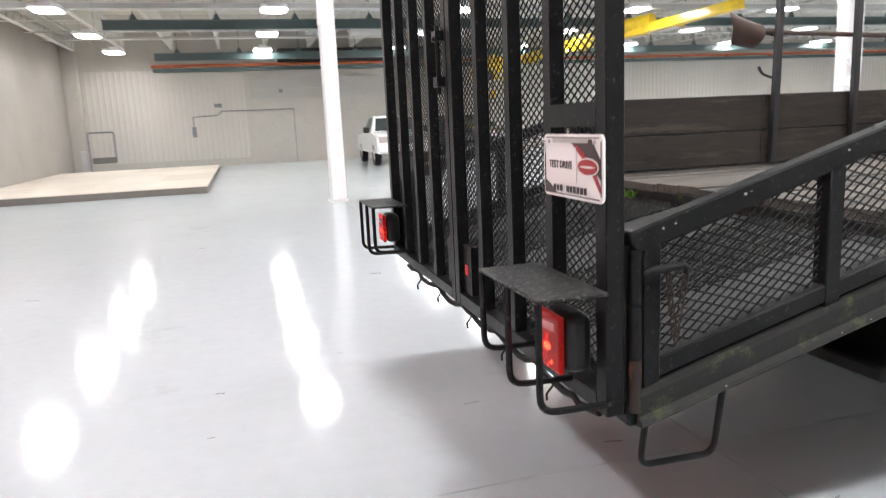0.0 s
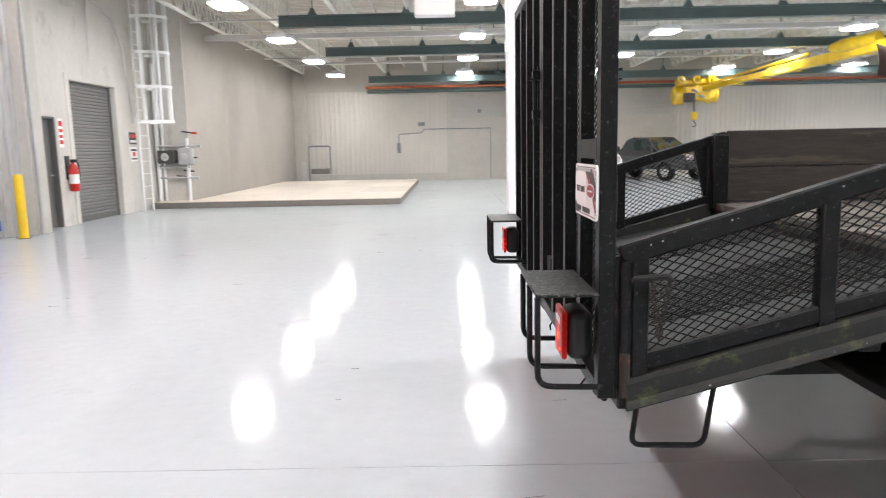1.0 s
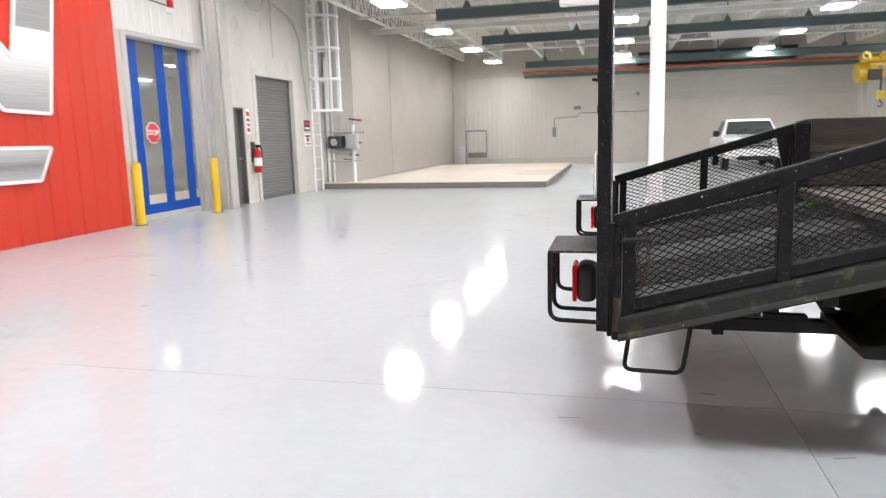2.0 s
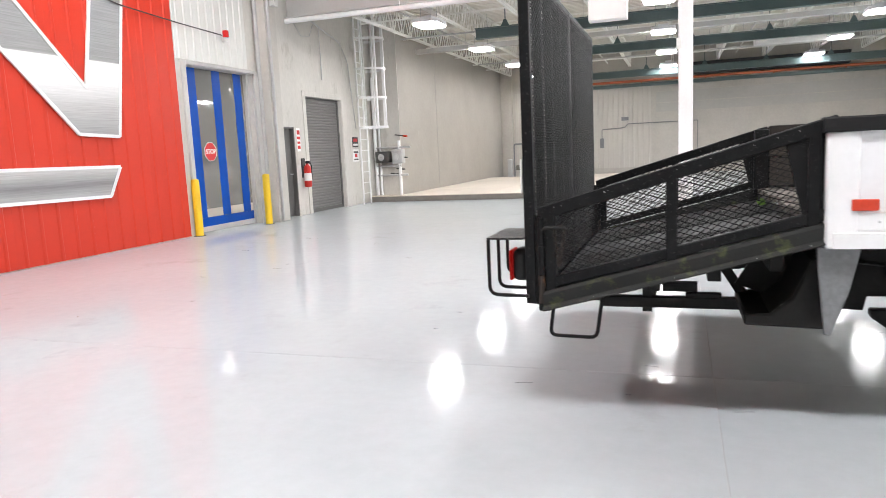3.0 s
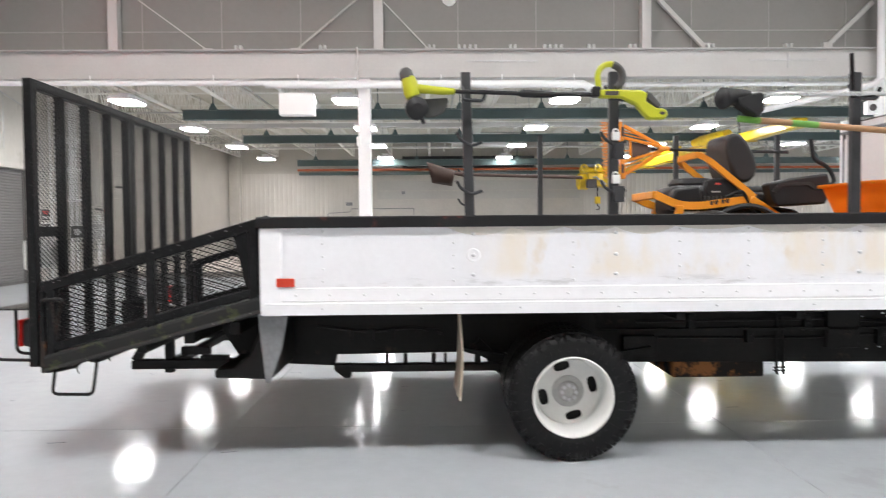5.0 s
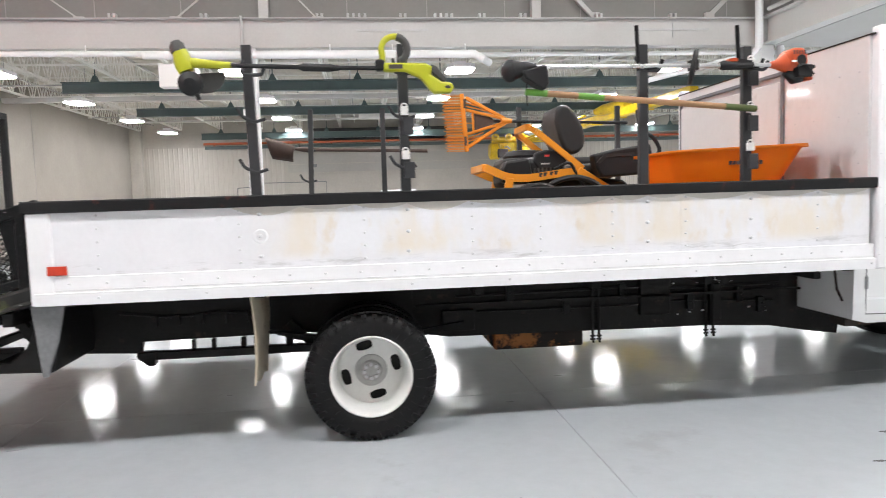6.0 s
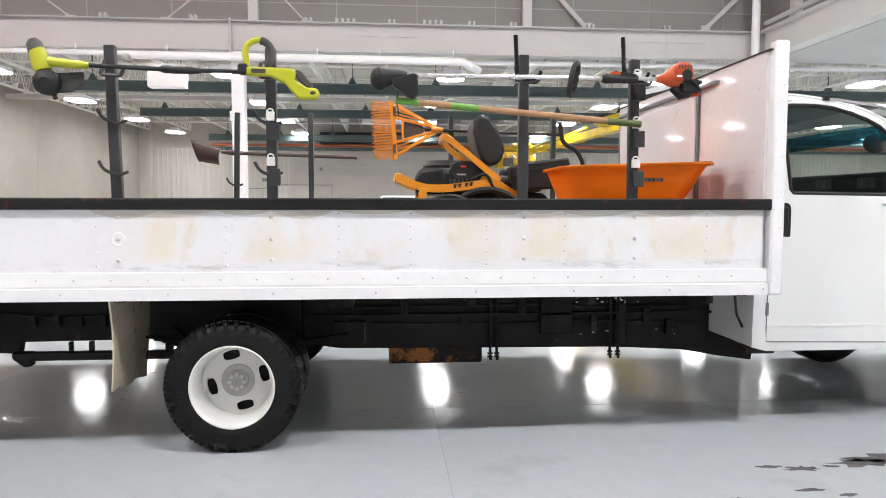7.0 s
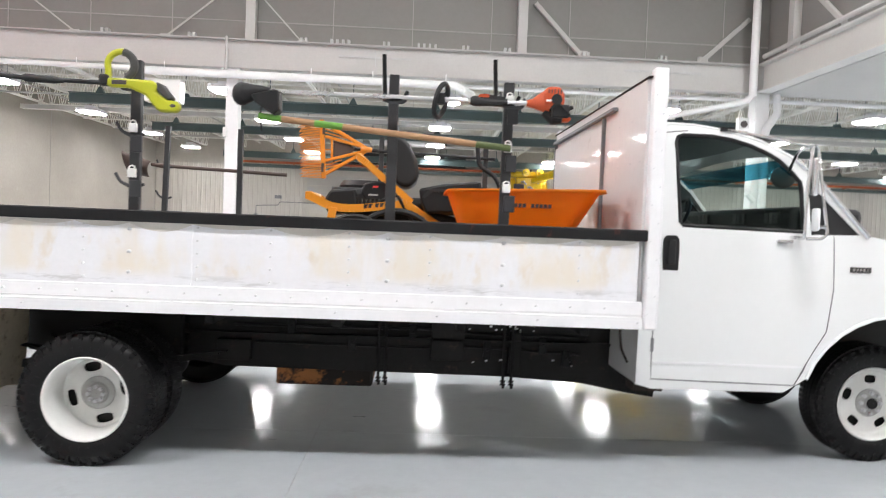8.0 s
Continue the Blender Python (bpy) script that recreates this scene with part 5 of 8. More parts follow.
bars("rear_frame_bar", [(-2.74, -1.93, 0.62, 0.68, 0.443, 0.503), (-2.74, -1.93, 1.88, 1.94, 0.443, 0.503), (-1.42, -0.05, 0.59, 0.65, 0.415, 0.465), (-1.42, -0.05, 1.91, 1.97, 0.415, 0.465), (-2.52, -2.46, 0.682, 1.878, 0.45, 0.50)])
for y in (0.585, 1.905):
    bm = BM()
    slab(bm, [(-1.43, 0.43), (-1.36, 0.375), (-1.32, 0.38), (-1.31, 0.468), (-1.43, 0.468)], "y", y, y + 0.07)
    part("spring_shackle", bm, CHASSIS, truck, bevel=0.008)
bars("frame_clip", [(x, x + w, 0.60, 0.64, 0.4655, 0.53) for x, w in ((-1.1, 0.02), (-0.98, 0.025), (-0.80, 0.03), (-0.72, 0.02), (-0.52, 0.04))])
for a, b in (((-2.62, 0.66), (-2.72, 0.50)), ((-2.50, 0.42), (-2.50, 0.70)), ((-2.30, 0.502), (-2.12, 0.50)), ((-2.0, 0.50), (-2.16, 0.76)), ((-1.86, 0.62), (-2.02, 0.80)), ((-2.42, 0.56), (-2.24, 0.56)), ((-0.36, 0.46), (-0.5, 0.6))):
    for y in (0.65, 1.91):
        bm = BM()
        beam(bm, (a[0], y, a[1]), (b[0], y, b[1]), 0.05, 0.05)
        part("frame_strut", bm, CHASSIS, truck)
bm = BM()
slab(bm, [(-2.05, 0.487), (-1.715, 0.477), (-1.70, 0.56), (-1.71, 0.80), (-1.77, 0.80), (-1.85, 0.62), (-1.94, 0.545), (-2.05, 0.538)], "y", 0.12, 0.7)
part("step_box", bm, CHASSIS, truck, "black step box", bevel=0.01)
bm = BM()
slab(bm, [(-1.775, 0.865), (-1.60, 0.865), (-1.645, 0.66), (-1.71, 0.475), (-1.735, 0.475)], "y", 0.03, 0.05)
part("plate_bracket", bm, PLATE_METAL, truck, "dull tread-plate bracket", bevel=0.004)
for x0, x1, y, z in ((-1.35, -0.7, 0.66, 0.68), (-0.9, -0.5, 0.9, 0.7)):
    for k in range(5):
        bm = BM()
        x = x0 + (x1 - x0) * k / 5
        box(bm, x, x + 0.03 + 0.01 * k, y, y + 0.1, z - 0.07, z)
        part("spring_clip", bm, CHASSIS, truck, smooth=0)
# light showing through holes in the corroded skirt, painted as white specks
bm = BM()
rnd = random.Random(31)
for k in range(26):
    x, z = (rnd.gauss(2.44, 0.05), rnd.gauss(0.72, 0.018)) if k < 14 else (rnd.uniform(2.0, 2.9), rnd.choice((0.71, 0.50)) + rnd.uniform(-0.02, 0.02))
    s = rnd.uniform(0.004, 0.011)
    box(bm, x, x + 1.7 * s, 0.81, 0.816, z, z + s)
tagged(part("chip_and_light_specks", bm, WHITE_TRIM, truck, "white specks painted as light on the dark underbody", smooth=0), kind="stuff")
# brake and fuel lines with clips
for pts, r in (([(-1.55, 0.69, 0.70), (-1.2, 0.685, 0.66), (-0.9, 0.69, 0.69), (-0.72, 0.69, 0.64)], 0.009), ([(0.75, 0.825, 0.58), (1.8, 0.828, 0.57), (2.2, 0.825, 0.59), (2.9, 0.825, 0.56)], 0.008), ([(0.6, 0.825, 0.69), (1.9, 0.822, 0.70), (2.3, 0.825, 0.675), (2.95, 0.825, 0.68)], 0.010)):
    bm = BM()
    tube(bm, bend(pts, 0.08), r, 7)
    part("fuel_line", bm, BLACK_PLASTIC, truck)
for x, z in ((0.95, 0.70), (1.35, 0.60), (1.75, 0.68), (2.25, 0.58), (2.62, 0.62), (2.78, 0.54)):
    bm = BM()
    box(bm, x, x + 0.05, 0.80, 0.839, z - 0.06, z + 0.05)
    tube(bm, [(x + 0.025, 0.79, z), (x + 0.025, 0.81, z)], 0.011, 6)
    part("frame_bracket", bm, BLACK_STEEL, truck, bevel=0.004)
for y in (0.58, 1.98):
    bm = BM()
    for k in range(4):
        pts = [(-0.62 + 0.05 * k, y, 0.56 - 0.015 * k), (0.0, y, 0.47 - 0.012 * k), (0.62 - 0.05 * k, y, 0.56 - 0.015 * k)]
        beam(bm, pts[0], pts[1], 0.06, 0.011)
        beam(bm, pts[1], pts[2], 0.06, 0.011)
    part("leaf_spring", bm, CHASSIS, truck)
bm = BM()
tube(bm, [(0, 0.3, 0.372), (0, 2.26, 0.372)], 0.06, 14)
ball(bm, (0, 1.28, 0.372), 0.17, 0.16, 0.17, 18)
tube(bm, [(0.15, 1.28, 0.4), (3.0, 1.28, 0.62)], 0.045, 10)
part("rear_axle", bm, CHASSIS, truck)
bm = BM()
ball(bm, (0.75, 0.95, 0.62), 0.22, 0.09, 0.07)
tube(bm, bend([(3.0, 1.0, 0.55), (1.2, 0.95, 0.58), (0.4, 0.9, 0.62), (0.0, 0.85, 0.7), (-0.9, 0.75, 0.64)], 0.1), 0.03, 8)
part("exhaust", bm, RUSTY, truck, "rusty exhaust pipe and muffler")
# mud flap: a sagging sheet across the tyres
for y0, y1 in ((0.05, 0.63), (WIDE - 0.63, WIDE - 0.05)):
    bm = BM()
    n, m = 6, 6
    grid = []
    for i in range(n + 1):
        y = y0 + (y1 - y0) * i / n
        col = []
        for j in range(m + 1):
            t = j / m
            low = 0.356 - 0.045 * (i / n) + 0.012 * math.sin(1.9 * i)
            z = 0.87 + (low - 0.87) * t
            x = -0.635 + 0.018 * math.sin(3.0 * t + 0.8 * i / n)
            col.append(bm.verts.new((x, y, z)))
        grid.append(col)
    for i in range(n):
        for j in range(m):
            bm.faces.new((grid[i][j], grid[i + 1][j], grid[i + 1][j + 1], grid[i][j + 1]))
    r = bmesh.ops.extrude_face_region(bm, geom=bm.faces[:])
    for q in r["geom"]:
        if isinstance(q, bmesh.types.BMVert):
            q.co.x -= 0.009
    part("mud_flap", bm, FLAP_BEIGE, truck, "dirty beige rubber flap", smooth=60)


# wheels
def ring_holes(n, r, w, h, a0=45):
    out = []
    for k in range(n):
        a = radians(a0 + 360 * k / n)
        loop = []
        for j in range(14):
            t = 2 * math.pi * j / 14
            p, q = w * math.cos(t), h * math.sin(t)
            p = max(-w * 0.82, min(w * 0.82, p * 1.1))
            loop.append((r * math.cos(a) - p * math.sin(a) + q * math.cos(a), r * math.sin(a) + p * math.cos(a) + q * math.sin(a)))
        out.append(loop)
    return out


def wheel(cx, y, s, dish, width=0.215, tilt=20, label="black tyre on a white painted steel rim", chromed=False, slots=4):
    """y: plane of the outer side wall; s: +1 when the wheel reaches towards +y. dish: how deep its disc lies."""
    R, cz = 0.372, 0.372
    bm = BM()
    w = width
    prof = [(0.228, 0.012), (0.237, 0.0), (0.27, -0.008), (0.315, -0.006), (0.342, 0.006), (0.358, 0.022), (0.367, 0.04), (0.3695, w / 2), (0.367, w - 0.04), (0.358, w - 0.022), (0.342, w - 0.006), (0.3, w + 0.006), (0.237, w), (0.228, w - 0.012), (0.21, w / 2), (0.228, 0.012)]
    lathe(bm, [(r, s * t) for r, t in prof], (cx, y, cz), "y", 56)
    tyre = part("wheel", bm, RUBBER, truck, label, smooth=40)
    bm = BM()
    for k in range(72):
        a = 2 * math.pi * (k + 0.2) / 72
        for t0, t1, da in ((0.018, 0.07, 0.0), (w - 0.07, w - 0.018, 0.05), (0.078, w / 2 - 0.006, 0.03), (w / 2 + 0.006, w - 0.078, 0.07)):
            turn = Matrix.Translation((cx, y, cz)) @ Matrix.Rotation(-(a + da), 4, "Y")
            ya, yb = sorted((s * t0, s * t1))
            box(bm, R - 0.012, R + 0.0005, ya, yb, -0.0132, 0.0132, turn)
    for k in range(36):
        turn = Matrix.Translation((cx, y, cz)) @ Matrix.Rotation(-2 * math.pi * (k + 0.5) / 36, 4, "Y")
        for r0, r1, t0, t1, h in ((0.336, 0.359, 0.0, 0.022, 0.013), (0.318, 0.335, -0.009, 0.004, 0.011 if k % 2 else 0.006), (0.262, 0.29, -0.0105, 0.0, 0.006 if k % 9 < 5 else 0.001)):
            ya, yb = sorted((s * t0, s * t1))
            box(bm, r0, r1, ya, yb, -h, h, turn)
    tagged(part("tread", bm, RUBBER, tyre, smooth=0), kind="stuff")
    bm = BM()
    prof = [(0.230, 0.004), (0.2345, -0.002), (0.228, -0.006), (0.220, 0.0), (0.214, 0.02), (0.209, 0.045), (0.206, dish * 0.75), (0.199, dish), (0.190, dish + 0.004)]
    lathe(bm, [(r, s * t) for r, t in prof], (cx, y, cz), "y", 48)
    part("rim", bm, RIM_WHITE, tyre, smooth=50)
    bm = BM()
    outer = [(0.1907 * math.cos(2 * math.pi * k / 48), 0.1907 * math.sin(2 * math.pi * k / 48)) for k in range(48)]
    inner = [(0.062 * math.cos(2 * math.pi * k / 24), 0.062 * math.sin(2 * math.pi * k / 24)) for k in range(24)]
    holed(bm, outer, [inner] + ring_holes(slots, 0.150, 0.058 if slots == 4 else 0.046, 0.027, tilt))
    thicken(bm, 0.008 * s)
    for v in bm.verts:
        r = math.hypot(v.co.x, v.co.z)
        v.co.y += s * (dish - 0.012 * max(0, 1 - r / 0.185))
        v.co += Vector((cx, y, cz))
    part("disc", bm, RIM_WHITE, tyre, smooth=30)
    bm = BM()
    if not chromed:
        lathe(bm, [(0.096, s * (dish + 0.002)), (0.094, s * (dish - 0.012)), (0.088, s * (dish - 0.016)), (0.064, s * (dish - 0.017)), (0.061, s * (dish - 0.034)), (0.055, s * (dish - 0.040)), (0.012, s * (dish - 0.041)), (0.001, s * (dish - 0.041))], (cx, y, cz), "y", 28)
    else:
        lathe(bm, [(0.088, s * (dish + 0.002)), (0.09, s * (dish - 0.010)), (0.085, s * (dish - 0.016)), (0.043, s * (dish - 0.018)), (0.040, s * (dish - 0.034)), (0.034, s * (dish - 0.040)), (0.012, s * (dish - 0.042)), (0.001, s * (dish - 0.042))], (cx, y, cz), "y", 28)
    for k in range(8):
        a = 2 * math.pi * k / 8
        nr, nd = (0.064, 0.028) if chromed else (0.041, 0.043)
        c = Vector((cx + nr * math.cos(a), y + s * (dish - nd), cz + nr * math.sin(a)))
        nb = BM()
        tube(nb, [c + Vector((0, s * 0.012, 0)), c - Vector((0, s * 0.012, 0))], 0.0115, 6)
        part("lug_nut", nb, RIVET_GREY, tyre)
    part("hub", bm, HUB_GREY, tyre, "grey hub", smooth=40)
    if chromed:
        bm = BM()
        lathe(bm, [(0.001, s * (dish - 0.0435)), (0.034, s * (dish - 0.0435)), (0.037, s * (dish - 0.034))], (cx, y, cz), "y", 20)
        part("centre_bore", bm, CHASSIS, tyre)
    bm = BM()
    lathe(bm, [(0.2, s * (dish + 0.03)), (0.01, s * (dish + 0.03))], (cx, y, cz), "y", 24)
    part("brake_drum", bm, CHASSIS, tyre)
    return tyre


wheel(0.007, 0.035, 1, 0.172, tilt=14)
wheel(0.007, 0.30, 1, 0.105, tilt=20)
wheel(0.007, WIDE - 0.035, -1, 0.172, tilt=65)
wheel(0.007, WIDE - 0.30, -1, 0.105, tilt=20)
wheel(4.70, 0.465, 1, 0.05, tilt=16, chromed=True, slots=5)
wheel(4.70, WIDE - 0.465, -1, 0.05, tilt=10, chromed=True, slots=5)


# cab
def ys(z):
    if z < 0.62:
        return 0.245 + (0.62 - z) * 0.12
    if z < 1.42:
        return 0.245 + 0.02 * ((z - 0.95) / 0.47) ** 2
    return 0.265 + (z - 1.42) * 0.19 + max(0, z - 1.9) ** 2 * 1.6


ROOFLINE = [(3.10, 2.055), (3.25, 2.085), (3.45, 2.08), (3.65, 2.05), (3.85, 1.99), (4.03, 1.90), (4.15, 1.80), (4.28, 1.655), (4.40, 1.51), (4.47, 1.43), (4.75, 1.385), (5.05, 1.315), (5.32, 1.22), (5.46, 1.1), (5.52, 0.9), (5.54, 0.55)]
ARCH = [(4.70 + 0.60 * math.cos(radians(a)), 0.385 + 0.575 * math.sin(radians(a))) for a in range(8, 173, 11)]
OUT = [(3.10, 0.50)] + ROOFLINE + [(5.45, 0.45), (5.34, 0.45)] + ARCH + [(4.0, 0.475), (3.2, 0.475)]
WIN = [(3.345, 1.452), (3.33, 1.47), (3.318, 1.95), (3.33, 1.985), (3.365, 2.0), (3.544, 2.0), (3.66, 1.983), (3.77, 1.952), (3.87, 1.91), (3.945, 1.868), (4.02, 1.80), (4.07, 1.739), (4.076, 1.70), (4.078, 1.44)]
LINING = [(3.14, 1.40), (3.14, 2.02), (3.45, 2.035), (3.65, 2.01), (3.85, 1.95), (4.03, 1.86), (4.15, 1.76), (4.28, 1.615), (4.40, 1.47), (4.445, 1.40)]
TRI = [(4.122, 1.425), (4.118, 1.715), (4.135, 1.728), (4.42, 1.432)]


def van_side(far, loops, material, name, label="", inset=0.0, th=0.012):
    bm = BM()
    holed(bm, loops[0], loops[1:])
    for z in (0.55, 0.62, 0.75, 0.95, 1.15, 1.3, 1.42, 1.55, 1.7, 1.8, 1.9, 1.95, 2.0, 2.04):
        bmesh.ops.bisect_plane(bm, geom=bm.verts[:] + bm.edges[:] + bm.faces[:], plane_co=(0, 0, z), plane_no=(0, 0, 1))
    thicken(bm, th)
    for v in bm.verts:
        y = v.co.y + ys(v.co.z) + inset
        v.co.y = WIDE - y if far else y
    return part(name, bm, material, cab, label, smooth=30)


# cab shell over the top: roof, hood, nose
bm = BM()
for k0, k1 in ((0, 5), (9, 15)):
    rows = []
    for x, z in ROOFLINE[k0:k1 + 1]:
        y0 = ys(z)
        rows.append([bm.verts.new((x + (0.06 * math.sin(math.pi * i / 10) if z < 1.25 else 0.0), y0 + (WIDE - 2 * y0) * i / 10, z + 0.045 * math.sin(math.pi * i / 10) * (1 if z > 1.2 else 0.3))) for i in range(11)])
    for a, b in zip(rows, rows[1:]):
        for i in range(10):
            bm.faces.new((a[i], a[i + 1], b[i + 1], b[i]))
cab = part("cab_shell", bm, VAN_WHITE, truck, "glossy white van roof and hood", smooth=50)
bm = BM()
box(bm, 3.105, 3.125, 0.26, WIDE - 0.26, 0.5, 2.0)
part("cab_back", bm, VAN_WHITE, cab, smooth=0)
for far in (False, True):
    side = van_side(far, [OUT, WIN, TRI], VAN_WHITE, "body_side", "glossy white van side with door")
    van_side(far, [WIN], WINDOW_GLASS, "door_window", "green-tinted side window", 0.018, 0.004)
    van_side(far, [LINING, WIN, TRI], DARK_GREY_PL, "pillar_lining", "dark pillar lining", 0.024, 0.008)
    van_side(far, [TRI], BLACK_PLASTIC, "quarter_trim", "black corner trim", 0.006, 0.004)
    # rubber round the window
    bm = BM()
    s = -1 if not far else 1
    Y = (lambda z, d=0.0: ys(z) + d) if not far else (lambda z, d=0.0: WIDE - ys(z) - d)
    loop = [(x, Y(z, 0.004), z) for x, z in WIN]
    tube(bm, loop, 0.013, 6, closed=True)
    part("window_seal", bm, BLACK_PLASTIC, cab)
    bm = BM()
    seam = [(3.19, 0.535), (3.185, 1.0), (3.19, 1.45), (3.20, 1.9), (3.24, 2.01), (3.4, 2.03)]
    seam2 = [(4.26, 1.43), (4.265, 1.1), (4.235, 0.85), (4.16, 0.72), (4.09, 0.58), (4.06, 0.52)]
    for line in (seam, seam2, [(3.19, 0.535), (4.06, 0.52)]):
        pts = []
        for a, b in zip(line, line[1:]):
            pts += [(a[0] + (b[0] - a[0]) * t, a[1] + (b[1] - a[1]) * t) for t in (0, 0.25, 0.5, 0.75)]
        pts.append(line[-1])
        for a, b in zip(pts, pts[1:]):
            beam(bm, (a[0], Y(a[1], 0.0025), a[1]), (b[0], Y(b[1], 0.0025), b[1]), 0.007, 0.007)
    part("panel_gap", bm, PLATE_METAL, cab, smooth=0)
    bm = BM()
    line = [(3.19, 0.635), (4.12, 0.632)]
    beam(bm, (3.2, Y(0.635, -0.0005), 0.635), (4.10, Y(0.635, -0.0005), 0.632), 0.006, 0.014)
    part("body_crease", bm, WHITE_TRIM, cab, smooth=0)
    # wheel arch lip
    bm = BM()
    tube(bm, [(x, Y(z, -0.003), z) for x, z in ARCH], 0.012, 7)
    part("arch_lip", bm, VAN_WHITE, cab)
    bm = BM()
    n = len(ARCH)
    for i in range(n - 1):
        a, b = ARCH[i], ARCH[i + 1]
        vs = [bm.verts.new(p) for p in ((a[0], Y(a[1], 0.008), a[1]), (b[0], Y(b[1], 0.008), b[1]), (b[0], Y(b[1], 0.5), b[1]), (a[0], Y(a[1], 0.5), a[1]))]
        bm.faces.new(vs)
    ya, yb = sorted((Y(0.8, 0.502), Y(0.8, 0.52)))
    box(bm, 4.08, 5.32, ya, yb, 0.42, 0.965)
    part("wheel_well", bm, DARK_GREY_PL, cab)
    # handle: dark recess cup with a pull
    bm = BM()
    ya, yb = sorted((Y(1.27, -0.004), Y(1.27, 0.004)))
    slab(bm, [(3.275 + sx * 0.05 * (1 - 0.55 * (1 - math.cos(radians(a)))) , 1.27 + sz * (0.075 + 0.045 * math.sin(radians(a)))) for sx, sz, aa in ((1, 1, (0, 30, 60, 90)), (-1, 1, (90, 60, 30, 0)), (-1, -1, (0, 30, 60, 90)), (1, -1, (90, 60, 30, 0))) for a in aa], "y", ya, yb)
    h = part("door_handle", bm, BLACK_PLASTIC, cab, "black door handle", bevel=0.0035, segs=1)
    bm = BM()
    ya, yb = sorted((Y(1.27, -0.018), Y(1.27, -0.006)))
    box(bm, 3.25, 3.30, ya, yb, 1.22, 1.365)
    part("pull", bm, BLACK_PLASTIC, h, bevel=0.01, segs=2)
    bm = BM()
    ya, yb = sorted((Y(1.225, -0.006), Y(1.225, -0.001)))
    box(bm, 4.36, 4.49, ya, yb, 1.21, 1.243)
    bd = part("badge", bm, DARK_GREY_PL, cab, "dark nameplate badge", bevel=0.002)
    bm = BM()
    ya, yb = sorted((Y(1.225, -0.008), Y(1.225, -0.0065)))
    for k in range(5):
        box(bm, 4.375 + 0.021 * k, 4.388 + 0.021 * k, ya, yb, 1.218, 1.234)
    part("badge_mark", bm, CHROME, bd, smooth=0)
    for z in (0.74, 1.06):
        bm = BM()
        ya, yb = sorted((Y(z, -0.006), Y(z, 0.004)))
        box(bm, 3.178, 3.196, ya, yb, z - 0.04, z + 0.04)
        part("door_hinge_cover", bm, PLATE_METAL, cab, smooth=0)
    # drip moulding over the door
    bm = BM()
    tube(bm, [(x, Y(z - 0.012, 0.0), z - 0.012) for x, z in ROOFLINE[:6]], 0.010, 6)
    part("drip_rail", bm, VAN_WHITE, cab)
    bm = BM()
    tube(bm, [(x, Y(z - 0.01, -0.004), z - 0.01) for x, z in ROOFLINE[5:10]], 0.016, 6)
    part("pillar_trim", bm, CHROME if not far else WHITE_TRIM, cab, "bright windshield pillar trim")
    # chrome west-coast mirror on tube arms
    bm = BM()
    o = -1 if not far else 1
    e = 0.0 if not far else WIDE
    yy = e + (0.06 if not far else -0.06)
    tube(bm, bend([(3.64, Y(2.02), 2.045), (3.95, yy, 1.925), (4.01, yy, 1.925), (4.04, yy, 1.75), (4.095, yy, 1.43), (4.06, yy, 1.40), (3.975, yy, 1.40)], 0.03), 0.0095, 8)
    tube(bm, bend([(3.985, yy, 1.925), (3.965, yy, 1.7), (3.962, yy, 1.40), (4.0, Y(1.41), 1.405)], 0.03), 0.0095, 8)
    tube(bm, [(4.09, yy, 1.47), (4.03, yy, 1.47)], 0.009, 8)
    tube(bm, bend([(3.995, Y(1.80, -0.01), 1.80), (3.93, yy + 0.05 * (1 if not far else -1), 1.90), (4.0, yy, 1.925)], 0.03), 0.010, 8)
    arm = part("mirror_arm", bm, CHROME, cab, "bright tubular mirror arm")
    bm = BM()
    box(bm, 3.978, 4.008, yy - 0.045, yy + 0.045, 1.64, 1.86)
    mh = part("mirror_head", bm, CHROME, arm, bevel=0.02, segs=3)
    bm = BM()
    box(bm, 3.91, 4.0, min(Y(1.39, -0.03), Y(1.39)), max(Y(1.39, -0.03), Y(1.39)), 1.372, 1.388)
    part("mirror_foot", bm, CHROME, arm, bevel=0.004)
    bm = BM()
    box(bm, 4.008, 4.035, yy - 0.032, yy + 0.032, 1.445, 1.575)
    part("spot_mirror", bm, WHITE_TRIM, arm, bevel=0.015, segs=2)
    bm = BM()
    tube(bm, [(3.16, Y(2.05, 0.02), 2.085), (3.17, Y(2.05, 0.02), 2.12)], 0.012, 8)
    part("roof_stud", bm, BLACK_PLASTIC, cab)
    bm = BM()
    box(bm, 3.60, 3.68, min(Y(2.03, -0.015), Y(2.03, 0.03)), max(Y(2.03, -0.015), Y(2.03, 0.03)), 2.035, 2.06)
    part("roof_bracket", bm, BLACK_PLASTIC, cab)
